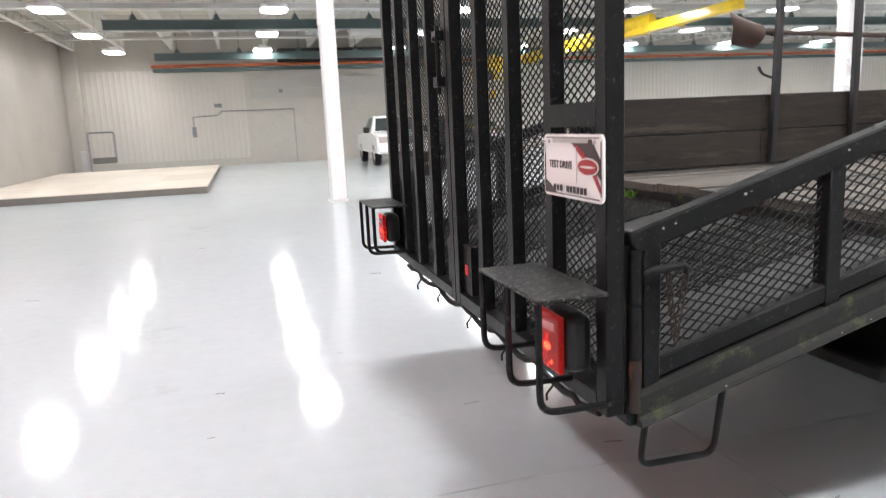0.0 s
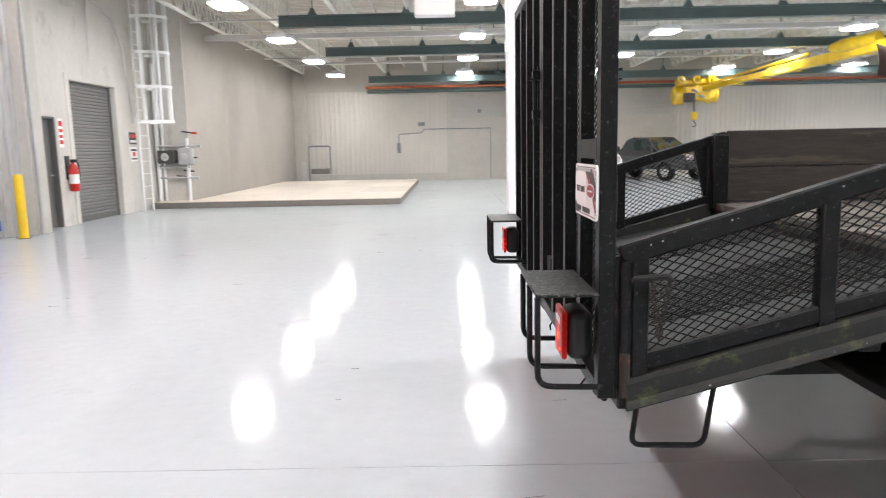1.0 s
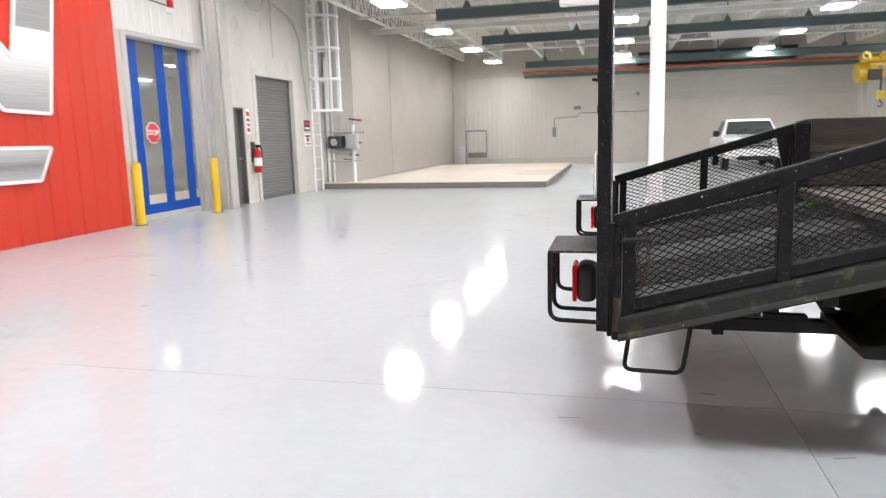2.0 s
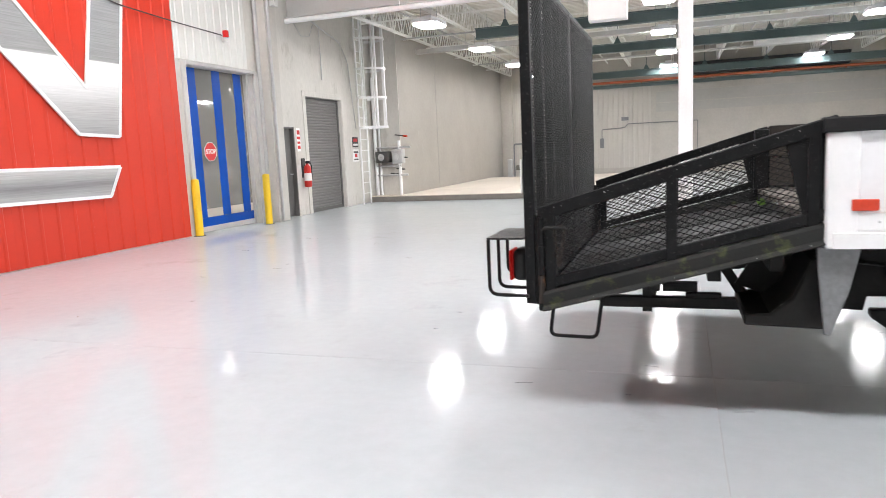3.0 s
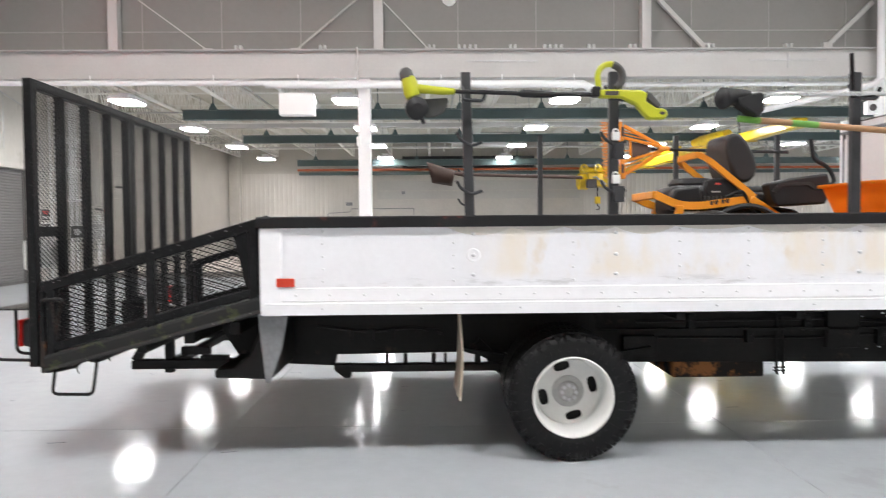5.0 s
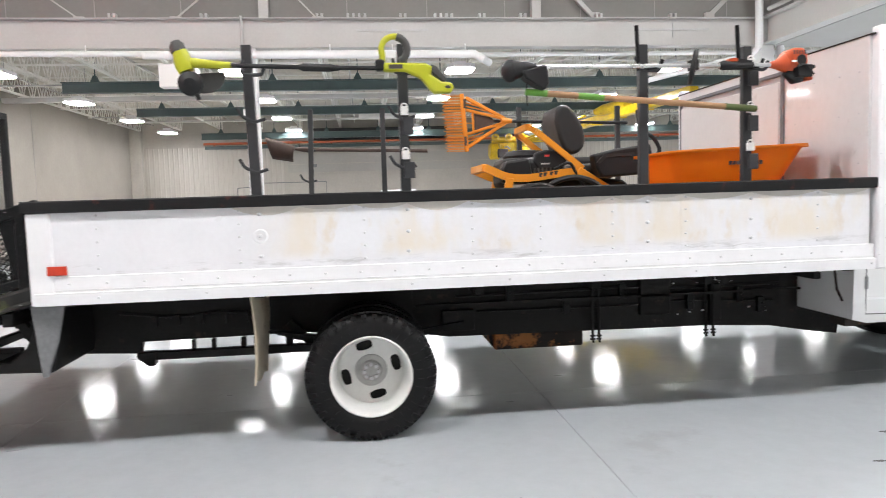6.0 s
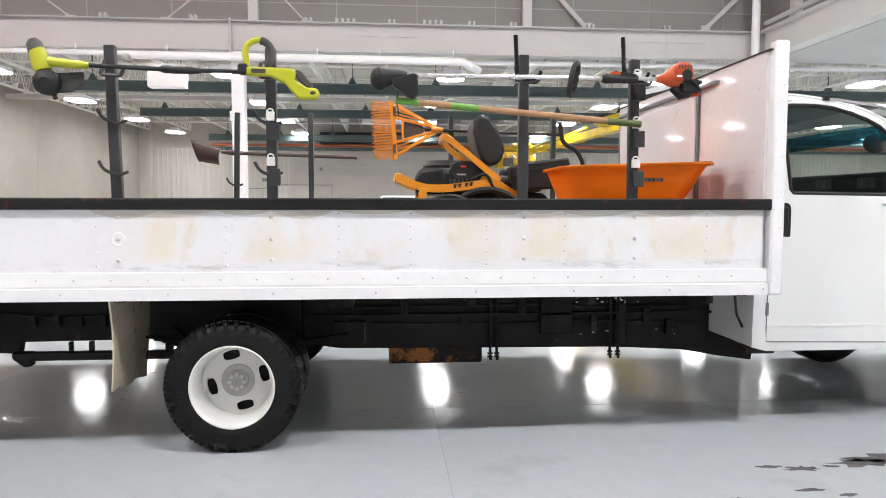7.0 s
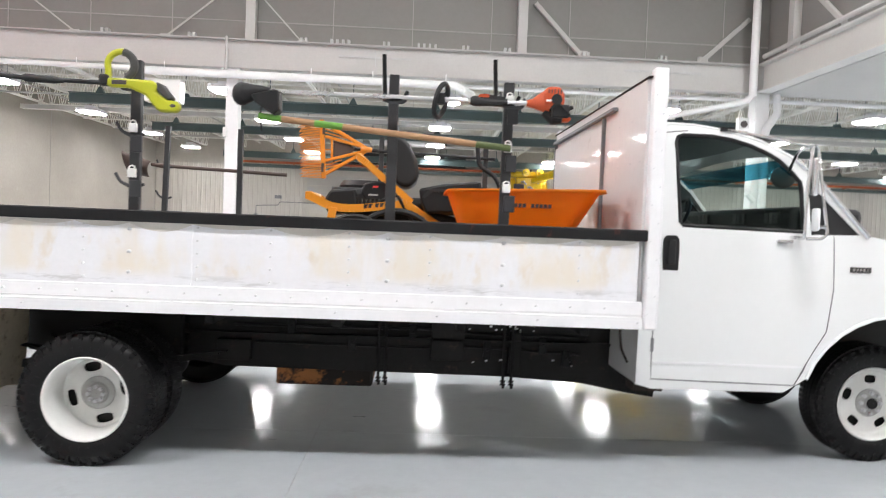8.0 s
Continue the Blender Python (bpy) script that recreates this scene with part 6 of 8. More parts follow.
# windshield between the pillars, with its blue shade band
ws = [(4.03, 1.895), (4.15, 1.795), (4.28, 1.65), (4.40, 1.505), (4.47, 1.43)]
bm = BM()
rows = []
for x, z in ws:
    y0 = ys(z) + 0.045
    rows.append([bm.verts.new((x + 0.07 * math.sin(math.pi * i / 8), y0 + (WIDE - 2 * y0) * i / 8, z + 0.03 * math.sin(math.pi * i / 8))) for i in range(9)])
for a, b in zip(rows, rows[1:]):
    for i in range(8):
        bm.faces.new((a[i], a[i + 1], b[i + 1], b[i]))
part("windshield", bm, WINDSHIELD, cab, "large curved windshield", smooth=60)
bm = BM()
rows = []
for x, z in ((4.02, 1.885), (4.13, 1.79)):
    y0 = ys(z) + 0.05
    rows.append([bm.verts.new((x + 0.06 * math.sin(math.pi * i / 8), y0 + (WIDE - 2 * y0) * i / 8, z + 0.02 * math.sin(math.pi * i / 8))) for i in range(9)])
for i in range(8):
    bm.faces.new((rows[0][i], rows[0][i + 1], rows[1][i + 1], rows[1][i]))
part("shade_band", bm, SHADE_BLUE, cab, "blue-tinted shade band", smooth=60)
bm = BM()
box(bm, 4.05, 4.5, 0.36, WIDE - 0.36, 1.0, 1.595)
dash = part("dashboard", bm, BLACK_PLASTIC, cab, "black dashboard", bevel=0.04, segs=2)
bm = BM()
for y in (0.5, 0.95, 1.55, 2.0):
    for k in range(3):
        box(bm, 4.035, 4.052, y + 0.06 * k, y + 0.05 + 0.06 * k, 1.49, 1.56)
tagged(part("air_vents", bm, DARK_GREY_PL, dash, smooth=0), kind="stuff")
bm = BM()
c = Vector((3.90, 1.85, 1.52))
ringp = []
for k in range(24):
    a = 2 * math.pi * k / 24
    ringp.append(c + Vector((0.085 * math.sin(a), 0.19 * math.cos(a), 0.17 * math.sin(a))))
tube(bm, ringp, 0.015, 7, closed=True)
tube(bm, [c, c + Vector((0.12, 0, -0.06))], 0.04, 8)
beam(bm, c + Vector((0, -0.18, 0)), c + Vector((0, 0.18, 0)), 0.04, 0.015)
part("steering_wheel", bm, BLACK_PLASTIC, cab)
for y in (0.45, 1.55):
    bm = BM()
    box(bm, 3.3, 3.8, y, y + 0.55, 0.85, 1.0)
    seat = part("seat_cushion", bm, SOFT_BLACK, cab, "black vinyl seat", bevel=0.05, segs=2)
    bm = BM()
    box(bm, 3.2, 3.33, y, y + 0.55, 0.98, 1.42)
    part("seat_back", bm, SOFT_BLACK, seat, bevel=0.05, segs=2)
bm = BM()
box(bm, 3.13, 4.1, WIDE - 0.34, WIDE - 0.29, 0.6, 1.43)
part("door_lining", bm, BLACK_PLASTIC, cab, bevel=0.01)
bm = BM()
box(bm, 3.13, 4.04, 0.29, WIDE - 0.29, 0.52, 0.56)
part("cab_floor", bm, CHASSIS, cab, smooth=0)
bm = BM()
box(bm, 3.13, 3.98, 0.42, WIDE - 0.42, 1.99, 2.01)
part("headliner", bm, DARK_GREY_PL, cab, smooth=0)
bm = BM()
ball(bm, (4.12, 0.62, 1.79), 0.085, 0.03, 0.07, 14)
part("visor_mirror", bm, DARK_GREY_PL, cab)
# nose: grille, lamps, bumper
bm = BM()
box(bm, 5.50, 5.585, 0.55, WIDE - 0.55, 0.72, 1.0)
gr = part("grille", bm, BLACK_PLASTIC, cab, bevel=0.01)
for y0 in (0.3, WIDE - 0.55):
    bm = BM()
    box(bm, 5.46, 5.56, y0, y0 + 0.25, 0.74, 0.98)
    part("headlamp", bm, CLEAR_LENS, cab, bevel=0.02)
bm = BM()
box(bm, 5.46, 5.66, 0.24, WIDE - 0.24, 0.42, 0.62)
part("bumper", bm, CHROME, cab, bevel=0.03, segs=2)
bm = BM()
box(bm, 3.12, 3.3, 0.35, 0.5, 0.44, 0.49)
part("cab_mount", bm, RUSTY, cab)
bm = BM()
tube(bm, [(3.0, 0.3, 0.86), (3.02, 0.3, 0.7), (3.06, 0.3, 0.62)], 0.008, 6)
part("drain_hose", bm, RUSTY, cab)


# ---- west wall: red cladding, fast door, man door, roller door ----
def cladding(name, y0, y1, z0, z1, material, label, pitch=0.3, skip=None):
    """Ribbed sheets on the west wall, one part each."""
    e = thing(name, (WEST, (y0 + y1) / 2, z0), label, "wall cladding", kind="structure")
    n = max(1, round((y1 - y0) / 0.9))
    w = (y1 - y0) / n
    for k in range(n):
        a, b = y0 + k * w, y0 + (k + 1) * w
        zl = z0
        bm = BM()
        box(bm, WEST + 0.002, WEST + 0.014, a + 0.001, b - 0.001, zl, z1)
        m = int(w / pitch)
        for j in range(m):
            u = a + (j + 0.35) * pitch
            slab(bm, [(WEST + 0.014, u), (WEST + 0.032, u + 0.018), (WEST + 0.032, u + 0.05), (WEST + 0.014, u + 0.068)], "z", zl, z1)
        part("sheet", bm, material, e, smooth=0)
    return e


# unseen southern stretch, made white so less red light bounces into the bay
cladding("white_cladding", SOUTH + 0.05, -2.6, 0.02, ROOF_BAY - 0.1, WHITE_CLAD, "unseen off-white ribbed sheets added to curb red bounce")
cladding("red_cladding", -2.55, 7.36, 0.02, ROOF_BAY - 0.1, RED_CLAD, "bright red ribbed metal wall sheets")
cladding("white_cladding", 7.40, 9.62, 3.26, ROOF_BAY - 0.1, WHITE_CLAD, "off-white ribbed sheets above the fast door", 0.22)


def emblem(name, outline, label):
    """A flat printed shape with a raised white edge, on the red sheets."""
    e = thing(name, (WEST + 0.04, outline[0][0], outline[0][1]), label, "wall emblem")
    bm = BM()
    slab(bm, outline, "x", WEST + 0.034, WEST + 0.05)
    part("face", bm, CHROME_PRINT, e, "chrome-look printed face", smooth=0)
    bm = BM()
    pts = [(WEST + 0.046, y, z) for y, z in outline]
    for i in range(len(pts)):
        beam(bm, pts[i], pts[(i + 1) % len(pts)], 0.05, 0.03, up=(1, 0, 0))
    part("edge", bm, WHITE_EDGE, e, smooth=0)
    return e


emblem("wall_emblem", [(2.1, 4.75), (3.1, 4.75), (5.25, 2.57), (5.5, 3.96), (5.56, 4.75), (6.27, 4.75), (6.17, 4.1), (5.82, 1.84), (5.02, 1.87), (3.0, 3.85), (2.72, 1.9), (1.92, 1.9)], "large silver angular emblem shape on red sheets")
emblem("wall_emblem", [(0.4, 1.40), (5.76, 1.36), (5.5, 0.90), (0.3, 0.95)], "long silver slanted bar below the emblem")
# cable and red beacon above the fast door
bm = BM()
tube(bm, [(WEST + 0.07, 5.3, 4.05), (WEST + 0.07, 6.1, 3.94), (WEST + 0.07, 7.5, 3.87), (WEST + 0.07, 8.75, 3.83)], 0.012, 6)
single("wall_cable", bm, SIGN_DARK, "thin dark cable across the cladding", "cable", kind="structure")
e = thing("warning_beacon", (WEST + 0.05, 8.85, 3.8), "small red warning beacon on the cladding", "beacon")
bm = BM()
box(bm, WEST + 0.034, WEST + 0.1, 8.78, 8.92, 3.72, 3.80)
part("base", bm, SIGN_WHITE, e, bevel=0.006)
bm = BM()
tube(bm, [(WEST + 0.09, 8.85, 3.80), (WEST + 0.09, 8.85, 3.93)], 0.06, 12)
part("lens", bm, RED_LENS, e)

# fast door of clear vinyl with blue bands, set back in its opening
e = thing("door_fast", (WEST - 0.3, 8.7, 0), "closed clear vinyl fast door with blue bands", "door", kind="structure")
X = WEST - 0.18
bm = BM()
box(bm, WEST + 0.001, WEST + 0.06, 7.50, 7.60, 0, 3.24)
box(bm, WEST + 0.001, WEST + 0.06, 9.77, 9.93, 0, 3.24)
box(bm, WEST + 0.001, WEST + 0.06, 7.601, 9.769, 3.17, 3.24)
part("door_frame", bm, STEEL_WHITE, e, bevel=0.008)
bm = BM()
box(bm, X - 0.004, X + 0.004, 7.66, 9.71, 0.12, 3.16)
part("clear_curtain", bm, CLEAR_VINYL, e, smooth=0)
for y in (7.99, 8.75, 9.46):
    bm = BM()
    box(bm, X + 0.005, X + 0.012, y - 0.125, y + 0.125, 0.295, 3.16)
    part("blue_band", bm, BLUE_VINYL, e, smooth=0)
bm = BM()
box(bm, X + 0.005, X + 0.013, 7.66, 9.71, 0.12, 0.29)
part("blue_band", bm, BLUE_VINYL, e, smooth=0)
for y0, y1 in ((7.66, 7.86), (8.12, 8.62), (8.88, 9.33), (9.59, 9.71)):
    bm = BM()
    box(bm, X + 0.005, X + 0.0085, y0, y1, 0.295, 0.46)
    part("cream_band", bm, CREAM_VINYL, e, "cream vinyl strip", smooth=0)
bm = BM()
box(bm, X - 0.03, X + 0.03, 7.64, 9.73, 0.02, 0.12)
part("bottom_bar", bm, STEEL_WHITE, e, bevel=0.008)
for y in (7.60, 9.70):
    bm = BM()
    box(bm, X - 0.08, X + 0.08, y - 0.02, y + 0.07, 0, 3.16)
    part("side_guide", bm, STEEL_WHITE, e, smooth=0)
# octagon sign stuck on the curtain
e = thing("stop_sign", (X, 8.72, 1.6), "small red octagonal stop sign on the vinyl", "sign")
oc = [(8.38 + 0.20 * math.cos(radians(22.5 + 45 * k)), 1.57 + 0.20 * math.sin(radians(22.5 + 45 * k))) for k in range(8)]
bm = BM()
slab(bm, oc, "x", X + 0.014, X + 0.018)
part("plate", bm, SIGN_WHITE, e, smooth=0)
bm = BM()
slab(bm, [(8.38 + (y - 8.38) * 0.92, 1.57 + (z - 1.57) * 0.92) for y, z in oc], "x", X + 0.019, X + 0.021)
part("face", bm, SIGN_RED, e, smooth=0)
lettering("word", "STOP", 0.125, pose(X + 0.0225, 8.38, 1.57, 90, 0, 90), SIGN_WHITE, e, 0.001)
# room behind the fast door
bm = BM()
box(bm, WEST - 4.0, WEST - 3.8, 4.0, 14.6, 0, 4)
box(bm, WEST - 3.8, WEST - 0.5, 4.0, 4.2, 0, 4)
box(bm, WEST - 3.8, WEST - 0.5, 10.0, 10.2, 0, 4)
single("wall_side_room", bm, BLOCK, "plain wall of the room behind the fast door", "wall", kind="structure", smooth=0)
bm = BM()
box(bm, WEST - 4.0, WEST - 0.5, 4.0, 14.6, 4.0, 4.2)
single("ceiling_side_room", bm, STEEL_WHITE, "plain ceiling of the room behind the door", "ceiling", kind="structure", smooth=0)
lamp2 = hall_lamp("ceiling_lamp", LAMP_HALL, 0.62, 0.85, 0.5, "white panel lamp in the side room", "side room lamps")
lamp2.location = (WEST - 2.1, 7.6, 3.5)

# pilaster with pipes beside the man door
e = thing("pilaster", (WEST, 10.0, 0), "off-white wall pilaster with vertical conduit", "pilaster", kind="structure")
bm = BM()
box(bm, WEST + 0.001, WEST + 0.30, 9.96, 10.40, 0, ROOF_BAY - 0.1)
part("pier", bm, PIER, e, bevel=0.01)
bm = BM()
tube(bm, [(WEST + 0.33, 10.05, 0.02), (WEST + 0.33, 10.05, ROOF_BAY - 0.2)], 0.035, 8)
part("conduit", bm, PIPE_GREY, e)
bm = BM()
tube(bm, [(WEST + 0.08, 9.945, 0.02), (WEST + 0.08, 9.945, ROOF_BAY - 0.2)], 0.05, 8)
part("conduit", bm, PIPE_GREY, e)
bm = BM()
box(bm, WEST + 0.28, WEST + 0.42, 10.2, 10.36, 4.62, 4.85)
part("junction_box", bm, WHITE_CLAD, e, bevel=0.01)

e = thing("door_man", (WEST - 0.1, 10.87, 0), "closed dark grey steel personnel door", "door", kind="structure")
bm = BM()
box(bm, WEST - 0.14, WEST - 0.09, 10.46, 11.28, 0.01, 2.06)
lf = part("door_leaf", bm, DARK_DOOR, e, bevel=0.004)
bm = BM()
tube(bm, bend([(WEST - 0.09, 11.2, 1.0), (WEST - 0.03, 11.2, 1.0), (WEST - 0.03, 11.08, 1.0)], 0.01), 0.011, 8)
part("handle", bm, PIPE_GREY, lf)
bm = BM()
box(bm, WEST - 0.16, WEST + 0.012, 10.425, 10.458, 0, 2.095)
box(bm, WEST - 0.16, WEST + 0.012, 11.282, 11.315, 0, 2.095)
box(bm, WEST - 0.16, WEST + 0.012, 10.459, 11.281, 2.062, 2.095)
part("door_frame", bm, DARK_DOOR, e, smooth=0)
bm = BM()
box(bm, WEST - 0.5, WEST - 0.3, 10.42, 11.32, 0, 2.1)
part("door_backing", bm, DARK_DOOR, e, smooth=0)

e = thing("door_roller", (WEST - 0.1, 12.9, 0), "closed grey roller shutter door", "door", kind="structure")
bm = BM()
slab(bm, [(0, 0.0), (0.006, 0.004), (0.014, 0.02), (0.014, 0.05), (0.006, 0.066), (0, 0.07), (-0.008, 0.07), (-0.008, 0.0)], "y", -0.925, 0.925)
SL = shared("slat", bm, CURTAIN_GREY)
for k in range(39):
    piece("slat", SL, e, (WEST - 0.13, 12.905, 0.09 + 0.0705 * k))
bm = BM()
box(bm, WEST - 0.16, WEST - 0.11, 11.98, 13.83, 0.0, 0.088)
part("bottom_bar", bm, DARK_DOOR, e, bevel=0.006)
for y in (11.962, 13.788):
    bm = BM()
    box(bm, WEST - 0.17, WEST - 0.09, y, y + 0.06, 0, 2.84)
    part("guide_rail", bm, DARK_DOOR, e, smooth=0)
bm = BM()
box(bm, WEST - 0.5, WEST - 0.3, 11.96, 13.85, 0, 2.845)
part("door_backing", bm, DARK_DOOR, e, smooth=0)
bm = BM()
box(bm, WEST + 0.001, WEST + 0.02, 13.86, 14.12, 0, 2.98)
box(bm, WEST + 0.001, WEST + 0.02, 11.80, 11.95, 0, 2.98)
box(bm, WEST + 0.001, WEST + 0.02, 11.951, 13.859, 2.85, 2.98)
part("door_surround", bm, BLOCK, e, bevel=0.006)

# bollards
def bollard(label):
    e = thing("bollard", (0, 0, 0), label, "bollard", "bollards at the fast door")
    bm = BM()
    lathe(bm, [(0.075, 0.0), (0.075, 1.03), (0.068, 1.055), (0.045, 1.07), (0.001, 1.075)], (0, 0, 0), "z", 24)
    part("post", bm, YELLOW_PAINT, e)
    bm = BM()
    lathe(bm, [(0.11, 0.002), (0.11, 0.012), (0.076, 0.014)], (0, 0, 0), "z", 20)
    part("base_ring", bm, STAIN, e)
    return e


b0 = bollard("round yellow painted steel bollard by the door")
b0.location = (-10.85, 7.50, 0)
copy_thing(b0, pose(-10.62, 9.50, 0))

# extinguisher, its sign, safety signs
e = thing("fire_extinguisher", (WEST + 0.12, 11.62, 0.7), "red fire extinguisher hung on the block wall", "extinguisher")
bm = BM()
lathe(bm, [(0.001, 0.66), (0.08, 0.67), (0.09, 0.70), (0.09, 1.10), (0.075, 1.16), (0.035, 1.2), (0.03, 1.23)], (WEST + 0.12, 11.62, 0), "z", 20)
part("cylinder", bm, EXT_RED, e)
bm = BM()
box(bm, WEST + 0.09, WEST + 0.2, 11.59, 11.65, 1.23, 1.29)
tube(bm, bend([(WEST + 0.14, 11.66, 1.26), (WEST + 0.16, 11.75, 1.2), (WEST + 0.16, 11.74, 0.85)], 0.04), 0.014, 7)
part("valve_hose", bm, BLACK_PLASTIC, e)
bm = BM()
lathe(bm, [(0.0915, 0.82), (0.0915, 1.0)], (WEST + 0.12, 11.62, 0), "z", 20)
part("label_band", bm, SIGN_WHITE, e)
bm = BM()
box(bm, WEST + 0.001, WEST + 0.03, 11.55, 11.69, 0.9, 1.36)
part("bracket", bm, DARK_GREY_PL, e, smooth=0)


def wall_sign(y, z, w, h, base, marks, label):
    e = thing("wall_sign", (WEST, y, z), label, "sign")
    bm = BM()
    box(bm, WEST + 0.001, WEST + 0.008, y - w / 2, y + w / 2, z - h / 2, z + h / 2)
    part("plate", bm, base, e, bevel=0.002, smooth=0)
    for dz, ww, hh, m in marks:
        bm = BM()
        box(bm, WEST + 0.009, WEST + 0.011, y - w * ww / 2, y + w * ww / 2, z + dz * h - hh * h / 2, z + dz * h + hh * h / 2)
        part("mark", bm, m, e, smooth=0)


wall_sign(11.50, 1.80, 0.16, 0.55, SIGN_WHITE, [(0.32, 0.8, 0.18, SIGN_RED), (0.08, 0.8, 0.12, SIGN_RED), (-0.12, 0.8, 0.1, SIGN_RED), (-0.32, 0.8, 0.14, SIGN_RED)], "narrow white extinguisher sign with red marks")
wall_sign(14.58, 1.74, 0.36, 0.28, SIGN_DARK, [(0.2, 0.7, 0.3, SIGN_RED), (-0.25, 0.8, 0.2, SIGN_WHITE)], "dark safety sign with a red mark")
wall_sign(14.58, 1.37, 0.38, 0.34, SIGN_WHITE, [(0.28, 0.75, 0.14, SIGN_DARK), (0.0, 0.4, 0.3, SIGN_RED), (-0.32, 0.7, 0.1, SIGN_DARK)], "white safety notice below the dark sign")

# caged ladder and pipework at the step of the wall
e = thing("caged_ladder", (-10.55, 14.75, 0), "white caged steel ladder fixed to the wall", "ladder")
LX, LY = -10.74, 14.52
for y in (LY, LY + 0.48):
    bm = BM()
    box(bm, LX - 0.012, LX + 0.012, y - 0.03, y + 0.03, 0.0, 5.2)
    part("rail", bm, COLUMN_WHITE, e, smooth=0)
for k in range(16):
    bm = BM()
    tube(bm, [(LX, LY + 0.02, 0.3 + 0.3 * k), (LX, LY + 0.46, 0.3 + 0.3 * k)], 0.012, 6)
    part("rung", bm, COLUMN_WHITE, e)
for z in (2.12, 2.92, 3.7, 4.5):
    bm = BM()
    pts = [(LX + 0.02, LY - 0.08, z)]
    for k in range(13):
        a = radians(-90 + 180 * k / 12)
        pts.append((LX + 0.12 + 0.62 * math.cos(a), LY + 0.24 + 0.40 * math.sin(a), z))
    pts.append((LX + 0.02, LY + 0.56, z))
    strap(bm, pts, 0.012, 0.06)
    part("hoop", bm, COLUMN_WHITE, e, smooth=40)
for k in range(5):
    a = radians(-80 + 40 * k)
    bm = BM()
    x, y = LX + 0.11 + 0.60 * math.cos(a), LY + 0.24 + 0.38 * math.sin(a)
    box(bm, x - 0.02, x + 0.02, y - 0.03, y + 0.03, 2.09, 5.1)
    part("cage_strip", bm, COLUMN_WHITE, e, smooth=0)
e = thing("valve_manifold", (-10.05, 16.3, 0), "grey pipe manifold with valves on the wall", "pipework")
for y, z1, r in ((16.0, 3.6, 0.05), (16.14, 5.2, 0.03), (16.75, 1.75, 0.045)):
    bm = BM()
    tube(bm, [(-9.98, y, 0.16), (-9.98, y, z1)], r, 10)
    part("riser_pipe", bm, COLUMN_WHITE, e)
for z, y0, y1 in ((1.55, 15.95, 17.1), (0.75, 15.95, 17.0), (1.02, 16.0, 16.8)):
    bm = BM()
    tube(bm, [(-9.97, y0, z), (-9.97, y1, z)], 0.032, 8)
    part("cross_pipe", bm, PIPE_GREY, e)
bm = BM()
box(bm, -10.06, -9.78, 16.05, 16.48, 1.12, 1.45)
part("valve_box", bm, DARK_GREY_PL, e, bevel=0.03, segs=2)
bm = BM()
box(bm, -10.07, -9.83, 16.55, 16.9, 1.08, 1.5)
part("valve_box", bm, PIPE_GREY, e, bevel=0.03, segs=2)
for y, z in ((16.26, 1.28), (16.72, 1.28)):
    bm = BM()
    lathe(bm, [(0.02, -0.02), (0.09, -0.012), (0.10, 0.0), (0.09, 0.012), (0.02, 0.02)], (-9.74, y, z), "x", 18)
    part("hand_wheel", bm, PIPE_GREY, e)
for z, y in ((1.27, 17.0), (0.93, 16.9), (0.80, 16.7)):
    bm = BM()
    tube(bm, [(-10.08, y - 0.3, z), (-9.96, y, z - 0.02)], 0.018, 7)
    part("stub_pipe", bm, DARK_GREY_PL, e)
bm = BM()
tube(bm, [(-10.08, 16.6, 1.92), (-9.99, 16.9, 1.875)], 0.02, 7)
part("stub_pipe", bm, DARK_GREY_PL, e)
bm = BM()
tube(bm, [(-9.995, 16.89, 1.876), (-9.97, 17.02, 1.86)], 0.03, 8)
part("red_tip", bm, REFLECTOR, e)
e.matrix_basis = pose(-10.55, 15.83, 0, 0, 0, -90)   # on the return of the wall
bm = BM()
tube(bm, bend([(WEST + 0.05, 11.4, 4.9), (WEST + 0.05, 13.9, 4.35), (WEST + 0.05, 14.3, 3.9), (WEST + 0.05, 14.6, 2.1)], 0.1), 0.016, 6)
tube(bm, [(WEST + 0.05, 12.8, 4.6), (WEST + 0.05, 12.8, 3.3)], 0.014, 6)
tube(bm, [(WEST + 0.05, 11.6, 4.5), (WEST + 0.05, 11.9, 4.25), (WEST + 0.05, 12.3, 4.3), (WEST + 0.05, 12.5, 4.6)], 0.010, 5)
single("wall_conduit", bm, PIPE_GREY, "thin grey conduit on the block wall", "conduit", kind="structure")
# inlet stand in the far corner
e = thing("pipe_stand", (-9.1, 27.3, 0.0), "dark bent pipe stand in the far corner", "pipe stand")
bm = BM()
tube(bm, bend([(-9.3, 27.3, 0.0), (-9.3, 27.3, 1.55), (-8.4, 27.3, 1.55), (-8.4, 27.3, 0.6), (-9.2, 27.3, 0.5)], 0.08), 0.032, 8)
part("pipe_loop", bm, PLATE_METAL, e)
bm = BM()
box(bm, -9.2, -8.4, 27.1, 27.5, 0.4, 0.62)
part("pump_block", bm, PAD_SIDE, e, bevel=0.03)
bm = BM()
box(bm, -9.6, -9.4, 27.2, 27.5, 0.0, 0.9)
part("side_box", bm, PIPE_GREY, e, bevel=0.02)

